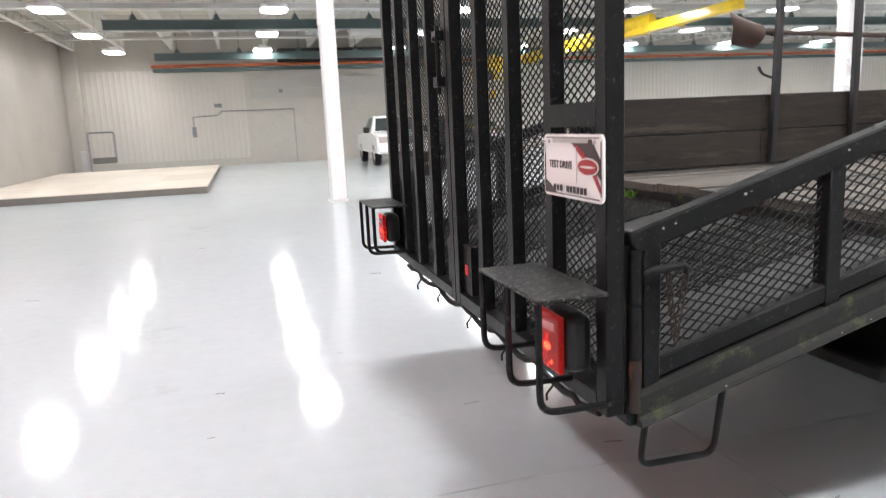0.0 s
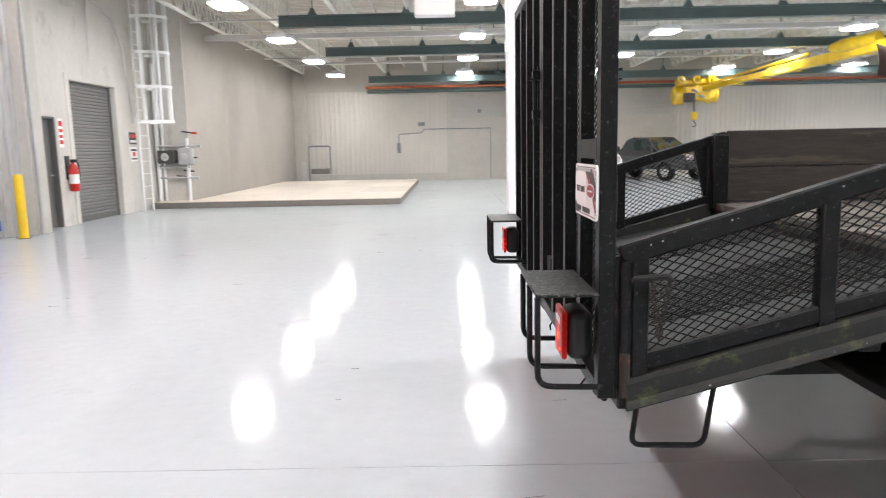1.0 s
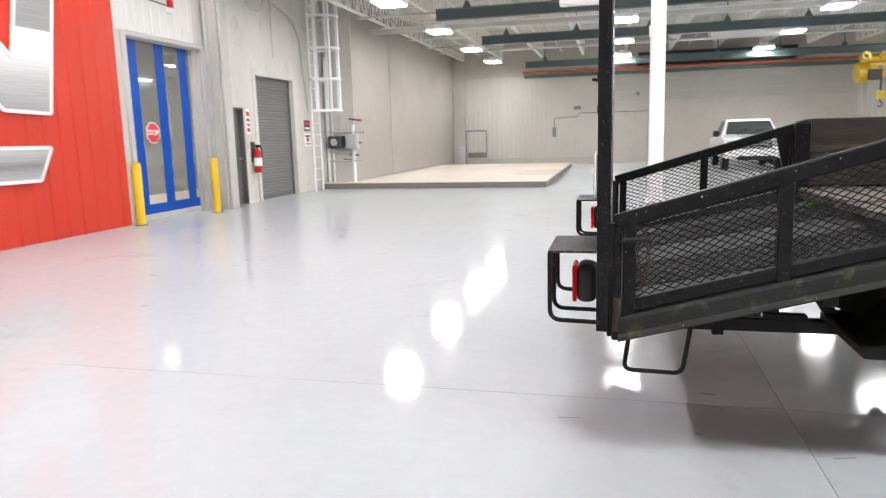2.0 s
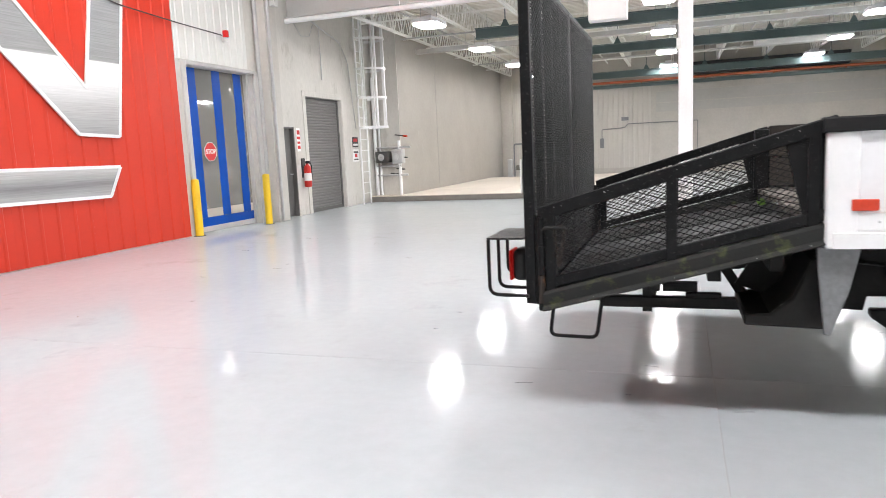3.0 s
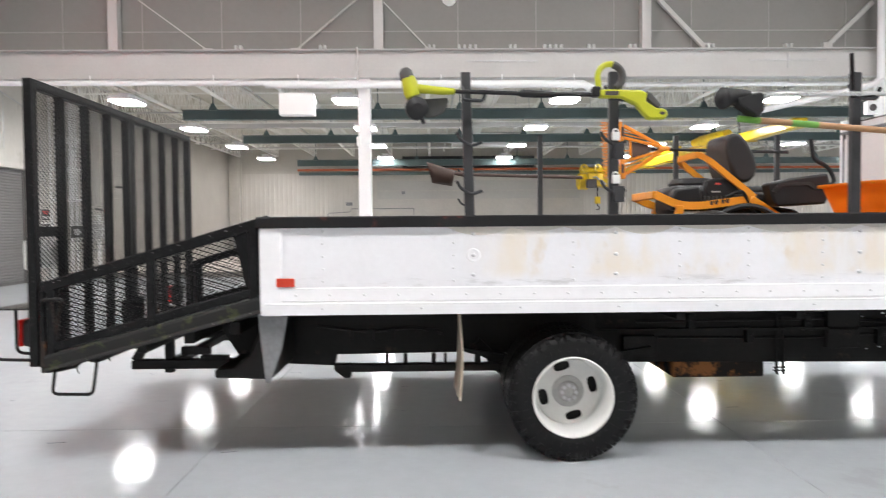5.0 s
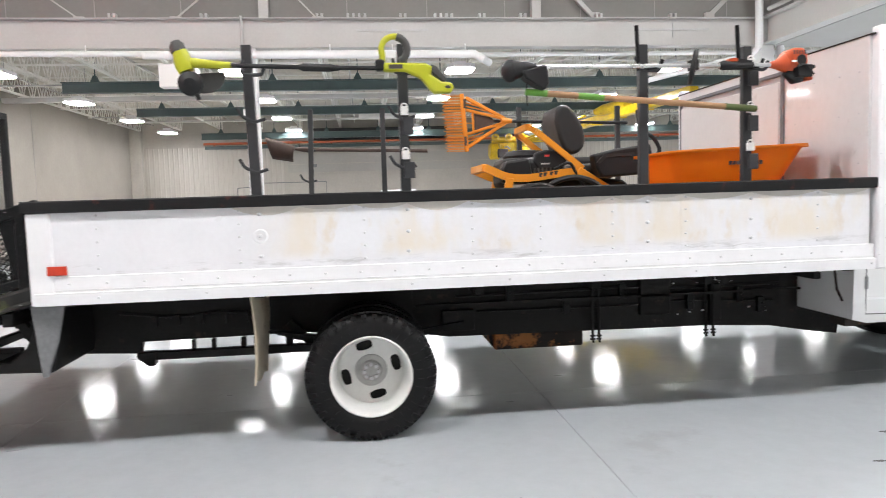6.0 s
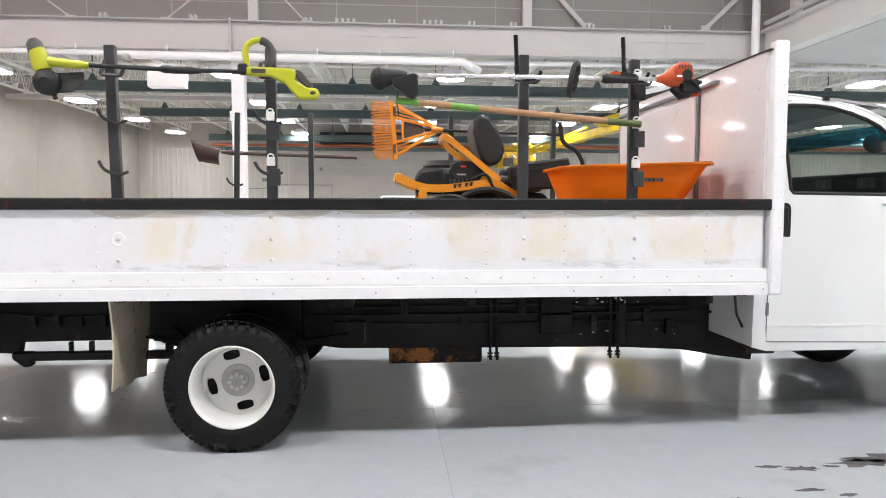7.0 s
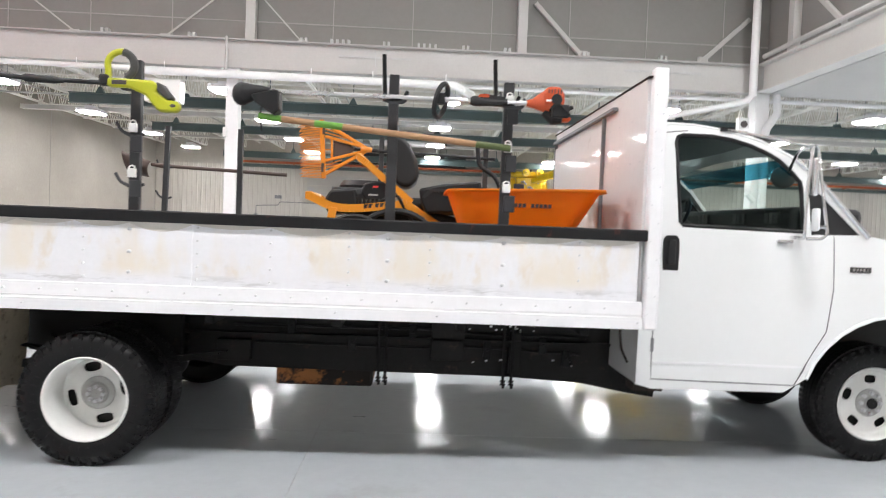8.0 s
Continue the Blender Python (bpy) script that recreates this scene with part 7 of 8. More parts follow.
# raised platform of pale sheets on a dark kerb
e = thing("platform", (-7.4, 20.7, 0), "low raised platform topped with pale plywood", "platform")
bm = BM()
box(bm, -10.09, -4.69, 15.28, 26.15, 0.0, 0.145)
box(bm, -10.9, -10.091, 15.28, 15.87, 0.0, 0.145)
part("kerb", bm, PAD_SIDE, e, bevel=0.006, smooth=0)
bm = BM()
box(bm, 0.002, 1.348, 0.002, 2.714, 0, 0.018)
PS = shared("top_sheet", bm, PAD_TOP)
for i in range(4):
    for j in range(4):
        piece("top_sheet", PS, e, (-10.08 + 1.35 * i, 15.29 + 2.716 * j, 0.146))
bm = BM()
box(bm, -10.89, -10.082, 15.29, 15.86, 0.146, 0.164)
part("top_sheet", bm, PAD_TOP, e, smooth=0)


# ---- parked vehicles at the back ----
def pickup(name, base, turn, body, label, tall):
    """A pickup seen from its front; built along +x from its tail to its nose, then turned."""
    e = thing(name, (0, 0, 0), label, "pickup")
    L, W, H = 5.2, 1.86, tall
    side = [(-2.5, 0.45), (-2.55, 0.95), (-2.5, 1.05), (-0.75, 1.08), (-0.5, H - 0.08), (-0.2, H), (0.55, H - 0.02), (1.2, 1.14), (2.25, 1.02), (2.5, 0.9), (2.58, 0.62), (2.5, 0.42), (-2.4, 0.42)]
    bm = BM()
    n = len(side)
    rows = []
    for t in (-1, -0.94, -0.6, 0, 0.6, 0.94, 1):
        row = []
        for x, z in side:
            k = 1.0 if z < 1.1 else 1 - 0.24 * (z - 1.1) / (H - 1.1)
            edge = 0.03 if abs(t) == 1 else 0.0
            row.append(bm.verts.new((x * (1 - edge * 0.6), t * W / 2 * k, z - edge * (1 if z > 0.8 else -0.5) + 0.012 * (1 - t * t) * (z > 1))))
        rows.append(row)
    for a, b in zip(rows, rows[1:]):
        for i in range(n):
            j = (i + 1) % n
            bm.faces.new((a[i], a[j], b[j], b[i]))
    bm.faces.new(rows[0][::-1])
    bm.faces.new(rows[-1])
    bd = part("body", bm, body, e, smooth=30)
    bm = BM()
    y0, y1 = W / 2 * 0.84, W / 2 * 0.70
    v = [bm.verts.new(p) for p in ((1.235, -y0, 1.16), (1.235, y0, 1.16), (0.68, y1, H - 0.09), (0.68, -y1, H - 0.09))]
    bm.faces.new(v)
    part("windshield", bm, DARK_GLASS, e, "dark reflecting windshield", smooth=0)
    for s in (-1, 1):
        bm = BM()
        v = [bm.verts.new(p) for p in ((1.0, s * (W / 2 * 0.985 + 0.004), 1.14), (0.5, s * (W / 2 * 0.79 + 0.004), H - 0.08), (-0.4, s * (W / 2 * 0.79 + 0.004), H - 0.08), (-0.6, s * (W / 2 * 0.985 + 0.004), 1.14))]
        bm.faces.new(v)
        part("side_window", bm, DARK_GLASS, e, smooth=0)
        bm = BM()
        box(bm, 0.95, 1.1, *sorted((s * (W / 2 + 0.02), s * (W / 2 + 0.22))), 1.1, 1.3)
        part("mirror", bm, BLACK_PLASTIC, e, bevel=0.03)
        bm = BM()
        box(bm, 2.42, 2.56, *sorted((s * 0.5, s * 0.86)), 0.78, 0.98)
        part("headlamp", bm, CLEAR_LENS, e, "clear headlamp", bevel=0.02)
        for x in (-1.55, 1.6):
            bm = BM()
            lathe(bm, [(0.2, s * (W / 2 - 0.24)), (0.34, s * (W / 2 - 0.22)), (0.36, s * (W / 2 - 0.18)), (0.36, s * (W / 2 - 0.04)), (0.34, s * (W / 2)), (0.22, s * (W / 2 + 0.004)), (0.2, s * (W / 2 - 0.03))], (x, 0, 0.36), "y", 28)
            wh = part("wheel", bm, RUBBER, e, "black tyre")
            bm = BM()
            lathe(bm, [(0.21, s * (W / 2 - 0.02)), (0.12, s * (W / 2 - 0.04)), (0.001, s * (W / 2 - 0.01))], (x, 0, 0.36), "y", 20)
            part("rim", bm, PIPE_GREY, wh)
    bm = BM()
    for y in (-0.5, 0.0):
        tube(bm, [(1.25, y, 1.17), (1.06, y + 0.42, 1.35)], 0.012, 5)
    part("wiper", bm, BLACK_PLASTIC, e)
    bm = BM()
    slab(bm, [(1.3, 1.13), (2.2, 1.045), (2.2, 1.06), (1.3, 1.16)], "y", -0.45, 0.45)
    part("hood_bulge", bm, body, e, bevel=0.01)
    bm = BM()
    box(bm, 2.46, 2.58, -0.48, 0.48, 0.72, 0.96)
    gr = part("grille", bm, BLACK_PLASTIC, e, "black grille with a bright bar", bevel=0.02)
    bm = BM()
    box(bm, 2.585, 2.6, -0.48, 0.48, 0.825, 0.87)
    part("grille_bar", bm, CHROME, gr, smooth=0)
    bm = BM()
    for z in (0.75, 0.79, 0.90, 0.94):
        box(bm, 2.581, 2.592, -0.46, 0.46, z - 0.007, z + 0.007)
    part("grille_slats", bm, PIPE_GREY, gr, smooth=0)
    bm = BM()
    box(bm, 2.45, 2.66, -0.9, 0.9, 0.46, 0.68)
    part("bumper", bm, body if body != DARK_CAR else BLACK_PLASTIC, e, bevel=0.04, segs=2)
    bm = BM()
    box(bm, 2.5, 2.665, -0.55, 0.55, 0.36, 0.50)
    part("lower_grille", bm, BLACK_PLASTIC, e, bevel=0.02)
    e.matrix_basis = pose(*base, 0, 0, turn)
    return e


pickup("pickup_truck", (1.42, 23.6, 0), -92, VAN_WHITE, "white pickup truck parked facing into the bay", 1.68)
pickup("pickup_truck", (4.35, 25.2, 0), -60, DARK_CAR, "dark pickup parked beside the white one", 1.62)

# ---- yellow folding crane behind the trucks ----
e = thing("bridge_crane", (8.1, 21.0, 3.3), "glossy yellow crane beam hung under green rails", "crane")
A, C = Vector((6.75, 27.0, 3.48)), Vector((9.45, 15.1, 4.14))
bm = BM()
beam(bm, A, A.lerp(C, 0.42), 0.22, 0.2)
part("outer_beam", bm, CRANE_YELLOW, e, bevel=0.02)
bm = BM()
beam(bm, A.lerp(C, 0.36), C, 0.3, 0.28)
part("inner_beam", bm, CRANE_YELLOW, e, bevel=0.02)
bm = BM()
slab(bm, [(6.3, 3.22), (6.9, 3.18), (7.05, 3.3), (7.05, 3.5), (6.85, 3.6), (6.25, 3.58)], "y", 26.62, 27.28)
part("hoist_body", bm, CRANE_YELLOW, e, bevel=0.05, segs=2)
for x0, x1, r in ((6.02, 6.34, 0.25), (6.86, 7.22, 0.22)):
    bm = BM()
    tube(bm, [(x0, 26.95, 3.36), (x0 + 0.04, 26.95, 3.36), (x1 - 0.04, 26.95, 3.36), (x1, 26.95, 3.36)], [r * 0.8, r, r, r * 0.8], 18)
    part("hoist_drum", bm, CRANE_YELLOW, e)
bm = BM()
tube(bm, [(6.05, 26.75, 3.68), (7.15, 26.75, 3.70)], 0.09, 12)
part("trolley_shaft", bm, CRANE_YELLOW, e)
for x in (6.15, 6.55, 6.95):
    bm = BM()
    lathe(bm, [(0.05, -0.05), (0.11, -0.05), (0.11, 0.05), (0.05, 0.05)], (x, 26.62, 3.74), "y", 16)
    part("trolley_wheel", bm, CRANE_YELLOW, e)
for x, y, z in ((6.42, 26.58, 3.45), (6.62, 26.57, 3.30), (6.78, 26.58, 3.48), (6.25, 26.60, 3.25)):
    bm = BM()
    tube(bm, [(x, y, z), (x + 0.05, y - 0.06, z + 0.02), (x + 0.14, y - 0.02, z - 0.05)], 0.03, 8)
    part("hose", bm, SILVER, e)
D = Vector((0.55, 0.1, 0.16))
bm = BM()
beam(bm, A.lerp(C, 0.04) + D * 0.4, A.lerp(C, 0.5) + D, 0.16, 0.12)
part("side_beam", bm, CRANE_YELLOW, e, bevel=0.015)
bm = BM()
P0 = A.lerp(C, 0.62)
tube(bm, [P0 + Vector((-0.35, 0, 0.2)), P0 + Vector((-0.1, -0.3, 0.24)), P0 + Vector((0.3, -1.4, 0.3))], [0.1, 0.2, 0.2], 12)
part("drive_unit", bm, CRANE_YELLOW, e, bevel=0.02)
for f in (0.1, 0.22, 0.34, 0.46, 0.58, 0.7, 0.82):
    bm = BM()
    p = A.lerp(C, f)
    box(bm, p.x - 0.2, p.x + 0.2, p.y - 0.04, p.y + 0.04, p.z - 0.17, p.z - 0.12)
    part("stiffener", bm, CRANE_YELLOW, e, smooth=0)
bm = BM()
box(bm, 6.2, 6.5, 26.5, 26.62, 3.15, 3.4)
part("hoist_motor", bm, SIGN_DARK, e, bevel=0.03)
bm = BM()
tube(bm, [(6.62, 26.95, 3.2), (6.62, 26.95, 2.6)], 0.03, 8)
part("hoist_chain", bm, SIGN_DARK, e)
bm = BM()
box(bm, 6.5, 6.74, 26.85, 27.05, 2.3, 2.62)
part("hook_block", bm, CRANE_YELLOW, e, bevel=0.03)
bm = BM()
tube(bm, [(6.62, 26.95, 2.3)] + [(6.62 + 0.09 * math.sin(radians(a)), 26.95, 2.12 + 0.09 * math.cos(radians(a))) for a in range(0, 250, 25)], 0.025, 7)
part("hook", bm, SIGN_DARK, e)
bm = BM()
tube(bm, [A + Vector((0.35, -0.6, 0.25)), A.lerp(C, 0.5) + Vector((0.1, 0, 0.32))], 0.05, 8)
part("feed_tube", bm, CRANE_YELLOW, e)
for q, top in ((A, 4.02), (C, 4.24)):
    bm = BM()
    tube(bm, [q + Vector((0, 0, 0.1)), (q.x, q.y if q is C else 26.6, top)], 0.05, 8)
    part("hanger", bm, SIGN_DARK, e)

# the hoist is a large machine: its parts are enlarged about its middle
HC = Matrix.Translation((6.62, 26.95, 3.5))
for ob in e.children:
    if ob.name.split(".")[0] in ("hoist_body", "hoist_drum", "trolley_shaft", "trolley_wheel", "hose", "hoist_motor"):
        ob.data.transform(HC @ Matrix.Scale(1.5, 4) @ HC.inverted())

# ---- load of the truck ----
DECK = 0.967
# zero-turn mower
e = thing("riding_mower", (1.6, 1.78, DECK), "orange and black riding mower standing on the bed", "mower")
for y in (1.5, 2.06):
    bm = BM()
    pts = bend([(0.945, y, 1.585), (1.13, y, 1.50), (1.30, y, 1.495), (1.69, y, 1.545)], 0.08)
    for a, b in zip(pts, pts[1:]):
        beam(bm, a, b, 0.035, 0.06)
    part("frame_rail", bm, ORANGE_PAINT, e, smooth=20)
    bm = BM()
    beam(bm, (1.14, y, 1.5), (1.10, y, 1.2), 0.05, 0.06)
    part("frame_leg", bm, ORANGE_PAINT, e, bevel=0.004)
    bm = BM()
    beam(bm, (1.69, y, 1.545), (2.2, y, 1.22), 0.05, 0.06)
    part("frame_leg", bm, ORANGE_PAINT, e, bevel=0.004)
bm = BM()
beam(bm, (0.95, 1.5, 1.583), (0.95, 2.06, 1.583), 0.05, 0.06)
part("rear_bar", bm, ORANGE_PAINT, e, bevel=0.006)
bm = BM()
pts = bend([(1.73, 1.52, 1.56), (1.36, 1.52, 1.86), (1.31, 1.56, 1.90), (1.31, 2.0, 1.90), (1.36, 2.04, 1.86), (1.73, 2.04, 1.56)], 0.07)
for a, b in zip(pts, pts[1:]):
    beam(bm, a, b, 0.038, 0.046)
part("roll_bar", bm, ORANGE_PAINT, e, "orange folded roll bar", smooth=20)
bm = BM()
box(bm, 1.10, 1.56, 1.54, 2.02, 1.42, 1.66)
eng = part("engine", bm, BLACK_PLASTIC, e, "black engine with cooling shroud", bevel=0.05, segs=2)
bm = BM()
lathe(bm, [(0.17, 1.64), (0.18, 1.68), (0.15, 1.72), (0.05, 1.73), (0.001, 1.73)], (1.33, 1.78, 0), "z", 24)
part("shroud", bm, BLACK_PLASTIC, eng)
bm = BM()
box(bm, 1.40, 1.47, 1.528, 1.539, 1.60, 1.612)
part("engine_label", bm, HUB_GREY, eng, smooth=0)
bm = BM()
box(bm, 1.43, 1.47, 1.528, 1.539, 1.66, 1.675)
part("engine_label", bm, SIGN_RED, eng, smooth=0)
bm = BM()
slab(bm, [(1.09, 1.46), (1.07, 1.56), (1.11, 1.63), (1.30, 1.655), (1.33, 1.50), (1.28, 1.45)], "y", 1.50, 1.62)
part("air_filter", bm, BLACK_PLASTIC, eng, bevel=0.02, segs=2)
bm = BM()
slab(bm, [(1.34, 1.62), (1.36, 1.69), (1.44, 1.715), (1.58, 1.70), (1.62, 1.63), (1.58, 1.56), (1.38, 1.56)], "y", 1.532, 1.66)
part("fan_cover", bm, BLACK_PLASTIC, eng, bevel=0.015, segs=2)
for k in range(7):
    bm = BM()
    box(bm, 1.345 + 0.032 * k, 1.357 + 0.032 * k, 1.525, 1.56, 1.525, 1.575)
    part("cylinder_fin", bm, DARK_GREY_PL, eng, smooth=0)
bm = BM()
slab(bm, [(1.16, 1.30), (1.2, 1.47), (1.66, 1.52), (2.1, 1.46), (2.25, 1.25), (2.1, 1.2)], "y", 1.56, 1.98)
part("gear_housing", bm, CHASSIS, e, bevel=0.02)
bm = BM()
tube(bm, bend([(1.5, 1.5, 1.56), (1.62, 1.47, 1.62), (1.68, 1.49, 1.50), (1.74, 1.5, 1.42)], 0.05), 0.012, 7)
part("hose", bm, BLACK_PLASTIC, e)
bm = BM()
box(bm, 1.15, 1.32, 1.50, 1.60, 1.34, 1.46)
part("muffler", bm, PIPE_GREY, eng, bevel=0.02)
bm = BM()
for k in range(4):
    x = 1.37 + 0.036 * k + (0.015 if k > 1 else 0)
    z = 1.505 + (x - 1.30) * 0.128
    box(bm, x, x + 0.022, 1.4785, 1.4815, z - 0.013, z + 0.017)
    box(bm, x + 0.008, x + 0.03, 1.4785, 1.4815, z + 0.006, z + 0.017)
tagged(part("decal_bars", bm, SIGN_DARK, e, "dark decal marks", smooth=0), kind="stuff")
# seat: cushion and curved back
bm = BM()
box(bm, 1.70, 2.14, 1.53, 2.03, 1.50, 1.60)
seat = part("seat_cushion", bm, SOFT_BLACK, e, "black padded seat cushion", bevel=0.045, segs=3)
bm = BM()
back = [(1.655, 1.674), (1.60, 1.71), (1.562, 1.80), (1.53, 1.93), (1.54, 2.04), (1.588, 2.075), (1.644, 2.06), (1.70, 2.0), (1.76, 1.889), (1.78, 1.79), (1.76, 1.73), (1.72, 1.683)]
slab(bm, back, "y", 1.56, 2.0)
part("seat_back", bm, SOFT_BLACK, e, "black padded seat back", bevel=0.05, segs=4)
bm = BM()
slab(bm, [(1.78, 1.66), (1.80, 1.56), (1.84, 1.48), (2.22, 1.50), (2.26, 1.62), (2.24, 1.735), (1.95, 1.70)], "y", 1.38, 1.52)
part("side_console", bm, BLACK_PLASTIC, e, bevel=0.018, segs=2)
bm = BM()
slab(bm, [(1.80, 1.60), (1.86, 1.66), (2.1, 1.67), (2.14, 1.63), (2.26, 1.64), (2.25, 1.62), (2.12, 1.61), (2.08, 1.645), (1.88, 1.64), (1.83, 1.59)], "y", 1.372, 1.382)
part("console_ridge", bm, SOFT_BLACK, e, smooth=0)
bm = BM()
box(bm, 1.82, 2.2, 2.06, 2.16, 1.48, 1.68)
part("side_console", bm, BLACK_PLASTIC, e, bevel=0.04, segs=2)
y = 1.6
bm = BM()
tube(bm, bend([(2.20, y, 1.55), (2.42, y, 1.68), (2.36, y, 1.80), (2.24, y, 1.86), (2.22, y, 2.02)], 0.05, 5), 0.017, 8)
part("steering_lever", bm, BLACK_PLASTIC, e, "bent black lap lever")
bm = BM()
slab(bm, [(1.22, 1.15), (2.35, 1.10), (2.45, 1.2), (2.2, 1.3), (1.3, 1.32)], "y", 1.38, 2.2)
part("mower_deck", bm, ORANGE_PAINT, e, bevel=0.03)
for x, y, r, w in ((1.32, 1.36, 0.245, 0.2), (1.32, 2.2, 0.245, 0.2), (2.45, 1.42, 0.14, 0.1), (2.45, 2.14, 0.14, 0.1)):
    bm = BM()
    lathe(bm, [(r * 0.5, -w / 2), (r * 0.93, -w / 2), (r, -w / 2 + 0.03), (r, w / 2 - 0.03), (r * 0.93, w / 2), (r * 0.5, w / 2)], (x, y, DECK + r), "y", 32)
    wh = part("wheel", bm, RUBBER, e, "black ribbed tyre")
    bm = BM()
    lathe(bm, [(r * 0.5, -w / 2 + 0.01), (r * 0.3, -w / 2 + 0.04), (0.001, -w / 2 + 0.03)], (x, y, DECK + r), "y", 20)
    part("rim", bm, HUB_GREY, wh)
bm = BM()
tube(bm, arc(1.62, 1.16, 0.33, 30, 130, 12, 1.40), 0.022, 8)
part("fender_tube", bm, BLACK_PLASTIC, e)

# wheelbarrow with a deep orange tray
e = thing("wheelbarrow", (2.4, 0.75, DECK), "orange poly-tray wheelbarrow standing on the bed", "wheelbarrow")
bm = BM()
rings = []
for (x0, x1, y0, y1, z0, z1, rr) in ((2.16, 2.63, 0.55, 0.97, 1.24, 1.24, 0.08), (2.08, 2.73, 0.49, 1.03, 1.34, 1.34, 0.1), (1.975, 2.915, 0.425, 1.095, 1.615, 1.645, 0.12), (1.95, 2.945, 0.405, 1.115, 1.62, 1.652, 0.13), (1.948, 2.95, 0.402, 1.118, 1.60, 1.63, 0.13)):
    ring = []
    for cx, cy, a0 in ((x1 - rr, y1 - rr, 0), (x0 + rr, y1 - rr, 90), (x0 + rr, y0 + rr, 180), (x1 - rr, y0 + rr, 270)):
        for k in range(6):
            a = radians(a0 + 90 * k / 5)
            x = cx + rr * math.cos(a)
            ring.append(bm.verts.new((x, cy + rr * math.sin(a), z0 + (z1 - z0) * (x - x0) / (x1 - x0))))
    rings.append(ring)
n = len(rings[0])
for a, b in zip(rings, rings[1:]):
    for k in range(n):
        bm.faces.new((a[k], a[(k + 1) % n], b[(k + 1) % n], b[k]))
bm.faces.new(rings[0][::-1])
tray = part("tray", bm, ORANGE_TRAY, e, "orange moulded tray", smooth=50)
mod = tray.modifiers.new("wall", "SOLIDIFY")
mod.thickness = 0.005
bm = BM()
for k in range(9):
    x = 2.36 + 0.026 * k
    if k != 3:
        z = 1.535
        box(bm, x, x + 0.02, 0.4355 + 0.0, 0.4415, z - 0.012, z + 0.012)
tagged(part("tray_print", bm, SIGN_DARK, tray, "dark printed marks", smooth=0), kind="stuff")
for y in (0.56, 0.94):
    bm = BM()
    beam(bm, (2.85, 0.75 + (y - 0.75) * 0.5, 1.16), (1.52, y, 1.33), 0.035, 0.045)
    part("handle", bm, WOOD_POLE, e, bevel=0.006)
    bm = BM()
    tube(bm, bend([(2.3, y, 1.22), (2.2, y, DECK + 0.012), (2.02, y, DECK + 0.012), (1.95, y, 1.27)], 0.03), 0.012, 7)
    part("leg", bm, BLACK_STEEL, e)
bm = BM()
lathe(bm, [(0.08, -0.04), (0.17, -0.045), (0.195, -0.02), (0.195, 0.02), (0.17, 0.045), (0.08, 0.04)], (2.80, 0.75, DECK + 0.195), "y", 28)
part("wheel", bm, RUBBER, e)

# battery string trimmer, lime and black, hung on the posts
TY = -0.05
e = thing("string_trimmer", (-0.2, TY, 2.05), "lime green battery string trimmer hung on posts", "string trimmer")
bm = BM()
tube(bm, [(-0.72, TY, 2.092), (-0.2, TY, 2.074), (0.2, TY, 2.068)], 0.0118, 10)
part("shaft", bm, BLACK_PLASTIC, e)
bm = BM()
tube(bm, [(-0.31, TY, 2.078), (-0.29, TY, 2.077), (-0.15, TY, 2.072), (-0.10, TY, 2.071)], [0.013, 0.021, 0.02, 0.013], 10)
part("coupler", bm, BLACK_PLASTIC, e)
bm = BM()
tube(bm, [(-0.66, TY, 2.09), (-0.72, TY, 2.092), (-0.80, TY, 2.10), (-0.86, TY, 2.105)], [0.017, 0.021, 0.023, 0.026], 12)
tube(bm, [(-0.915, TY, 2.165), (-0.905, TY, 2.13), (-0.895, TY, 2.09), (-0.885, TY, 2.06)], [0.038, 0.044, 0.046, 0.04], 14)
part("motor_housing", bm, LIME, e, "lime motor housing")
bm = BM()
tube(bm, [(-0.935, TY, 2.215), (-0.928, TY, 2.195), (-0.918, TY, 2.16)], [0.022, 0.038, 0.04], 14)
part("motor_cap", bm, DARK_GREY_PL, e)
bm = BM()
tube(bm, [(-0.87, TY + 0.02, 2.0), (-0.865, TY - 0.03, 1.995), (-0.862, TY - 0.05, 1.99)], [0.065, 0.062, 0.03], 16)
tube(bm, [(-0.84, TY, 1.95), (-0.83, TY, 1.915)], 0.012, 6)
part("spool", bm, BLACK_PLASTIC, e)
bm = BM()
pts = []
for k in range(9):
    a = radians(-150 + 210 * k / 8)
    pts.append((-0.80 + 0.105 * math.cos(a), 2.035 + 0.085 * math.sin(a)))
slab(bm, [(-0.90, 2.05)] + [p for p in pts if p[1] < 2.06] + [(-0.70, 2.06)], "y", TY + 0.02, TY + 0.03)
part("guard", bm, DARK_GREY_PL, e, bevel=0.004)
bm = BM()
body = [(0.13, 2.095), (0.36, 2.09), (0.40, 2.07), (0.385, 2.03), (0.44, 1.995), (0.50, 1.985), (0.51, 1.955), (0.49, 1.93), (0.40, 1.93), (0.375, 1.955), (0.33, 2.01), (0.25, 2.045), (0.13, 2.05)]
slab(bm, body, "y", TY - 0.028, TY + 0.028)
part("rear_handle", bm, LIME, e, "lime rear handle", bevel=0.012, segs=2)
bm = BM()
slab(bm, [(0.385, 2.085), (0.42, 2.07), (0.475, 2.0), (0.45, 1.985), (0.39, 2.035)], "y", TY - 0.031, TY + 0.031)
part("grip", bm, DARK_GREY_PL, e, bevel=0.008)
bm = BM()
ball(bm, (0.475, TY - 0.0285, 1.962), 0.016, 0.003, 0.009, 10)
part("eyelet", bm, SIGN_DARK, e)
bm = BM()
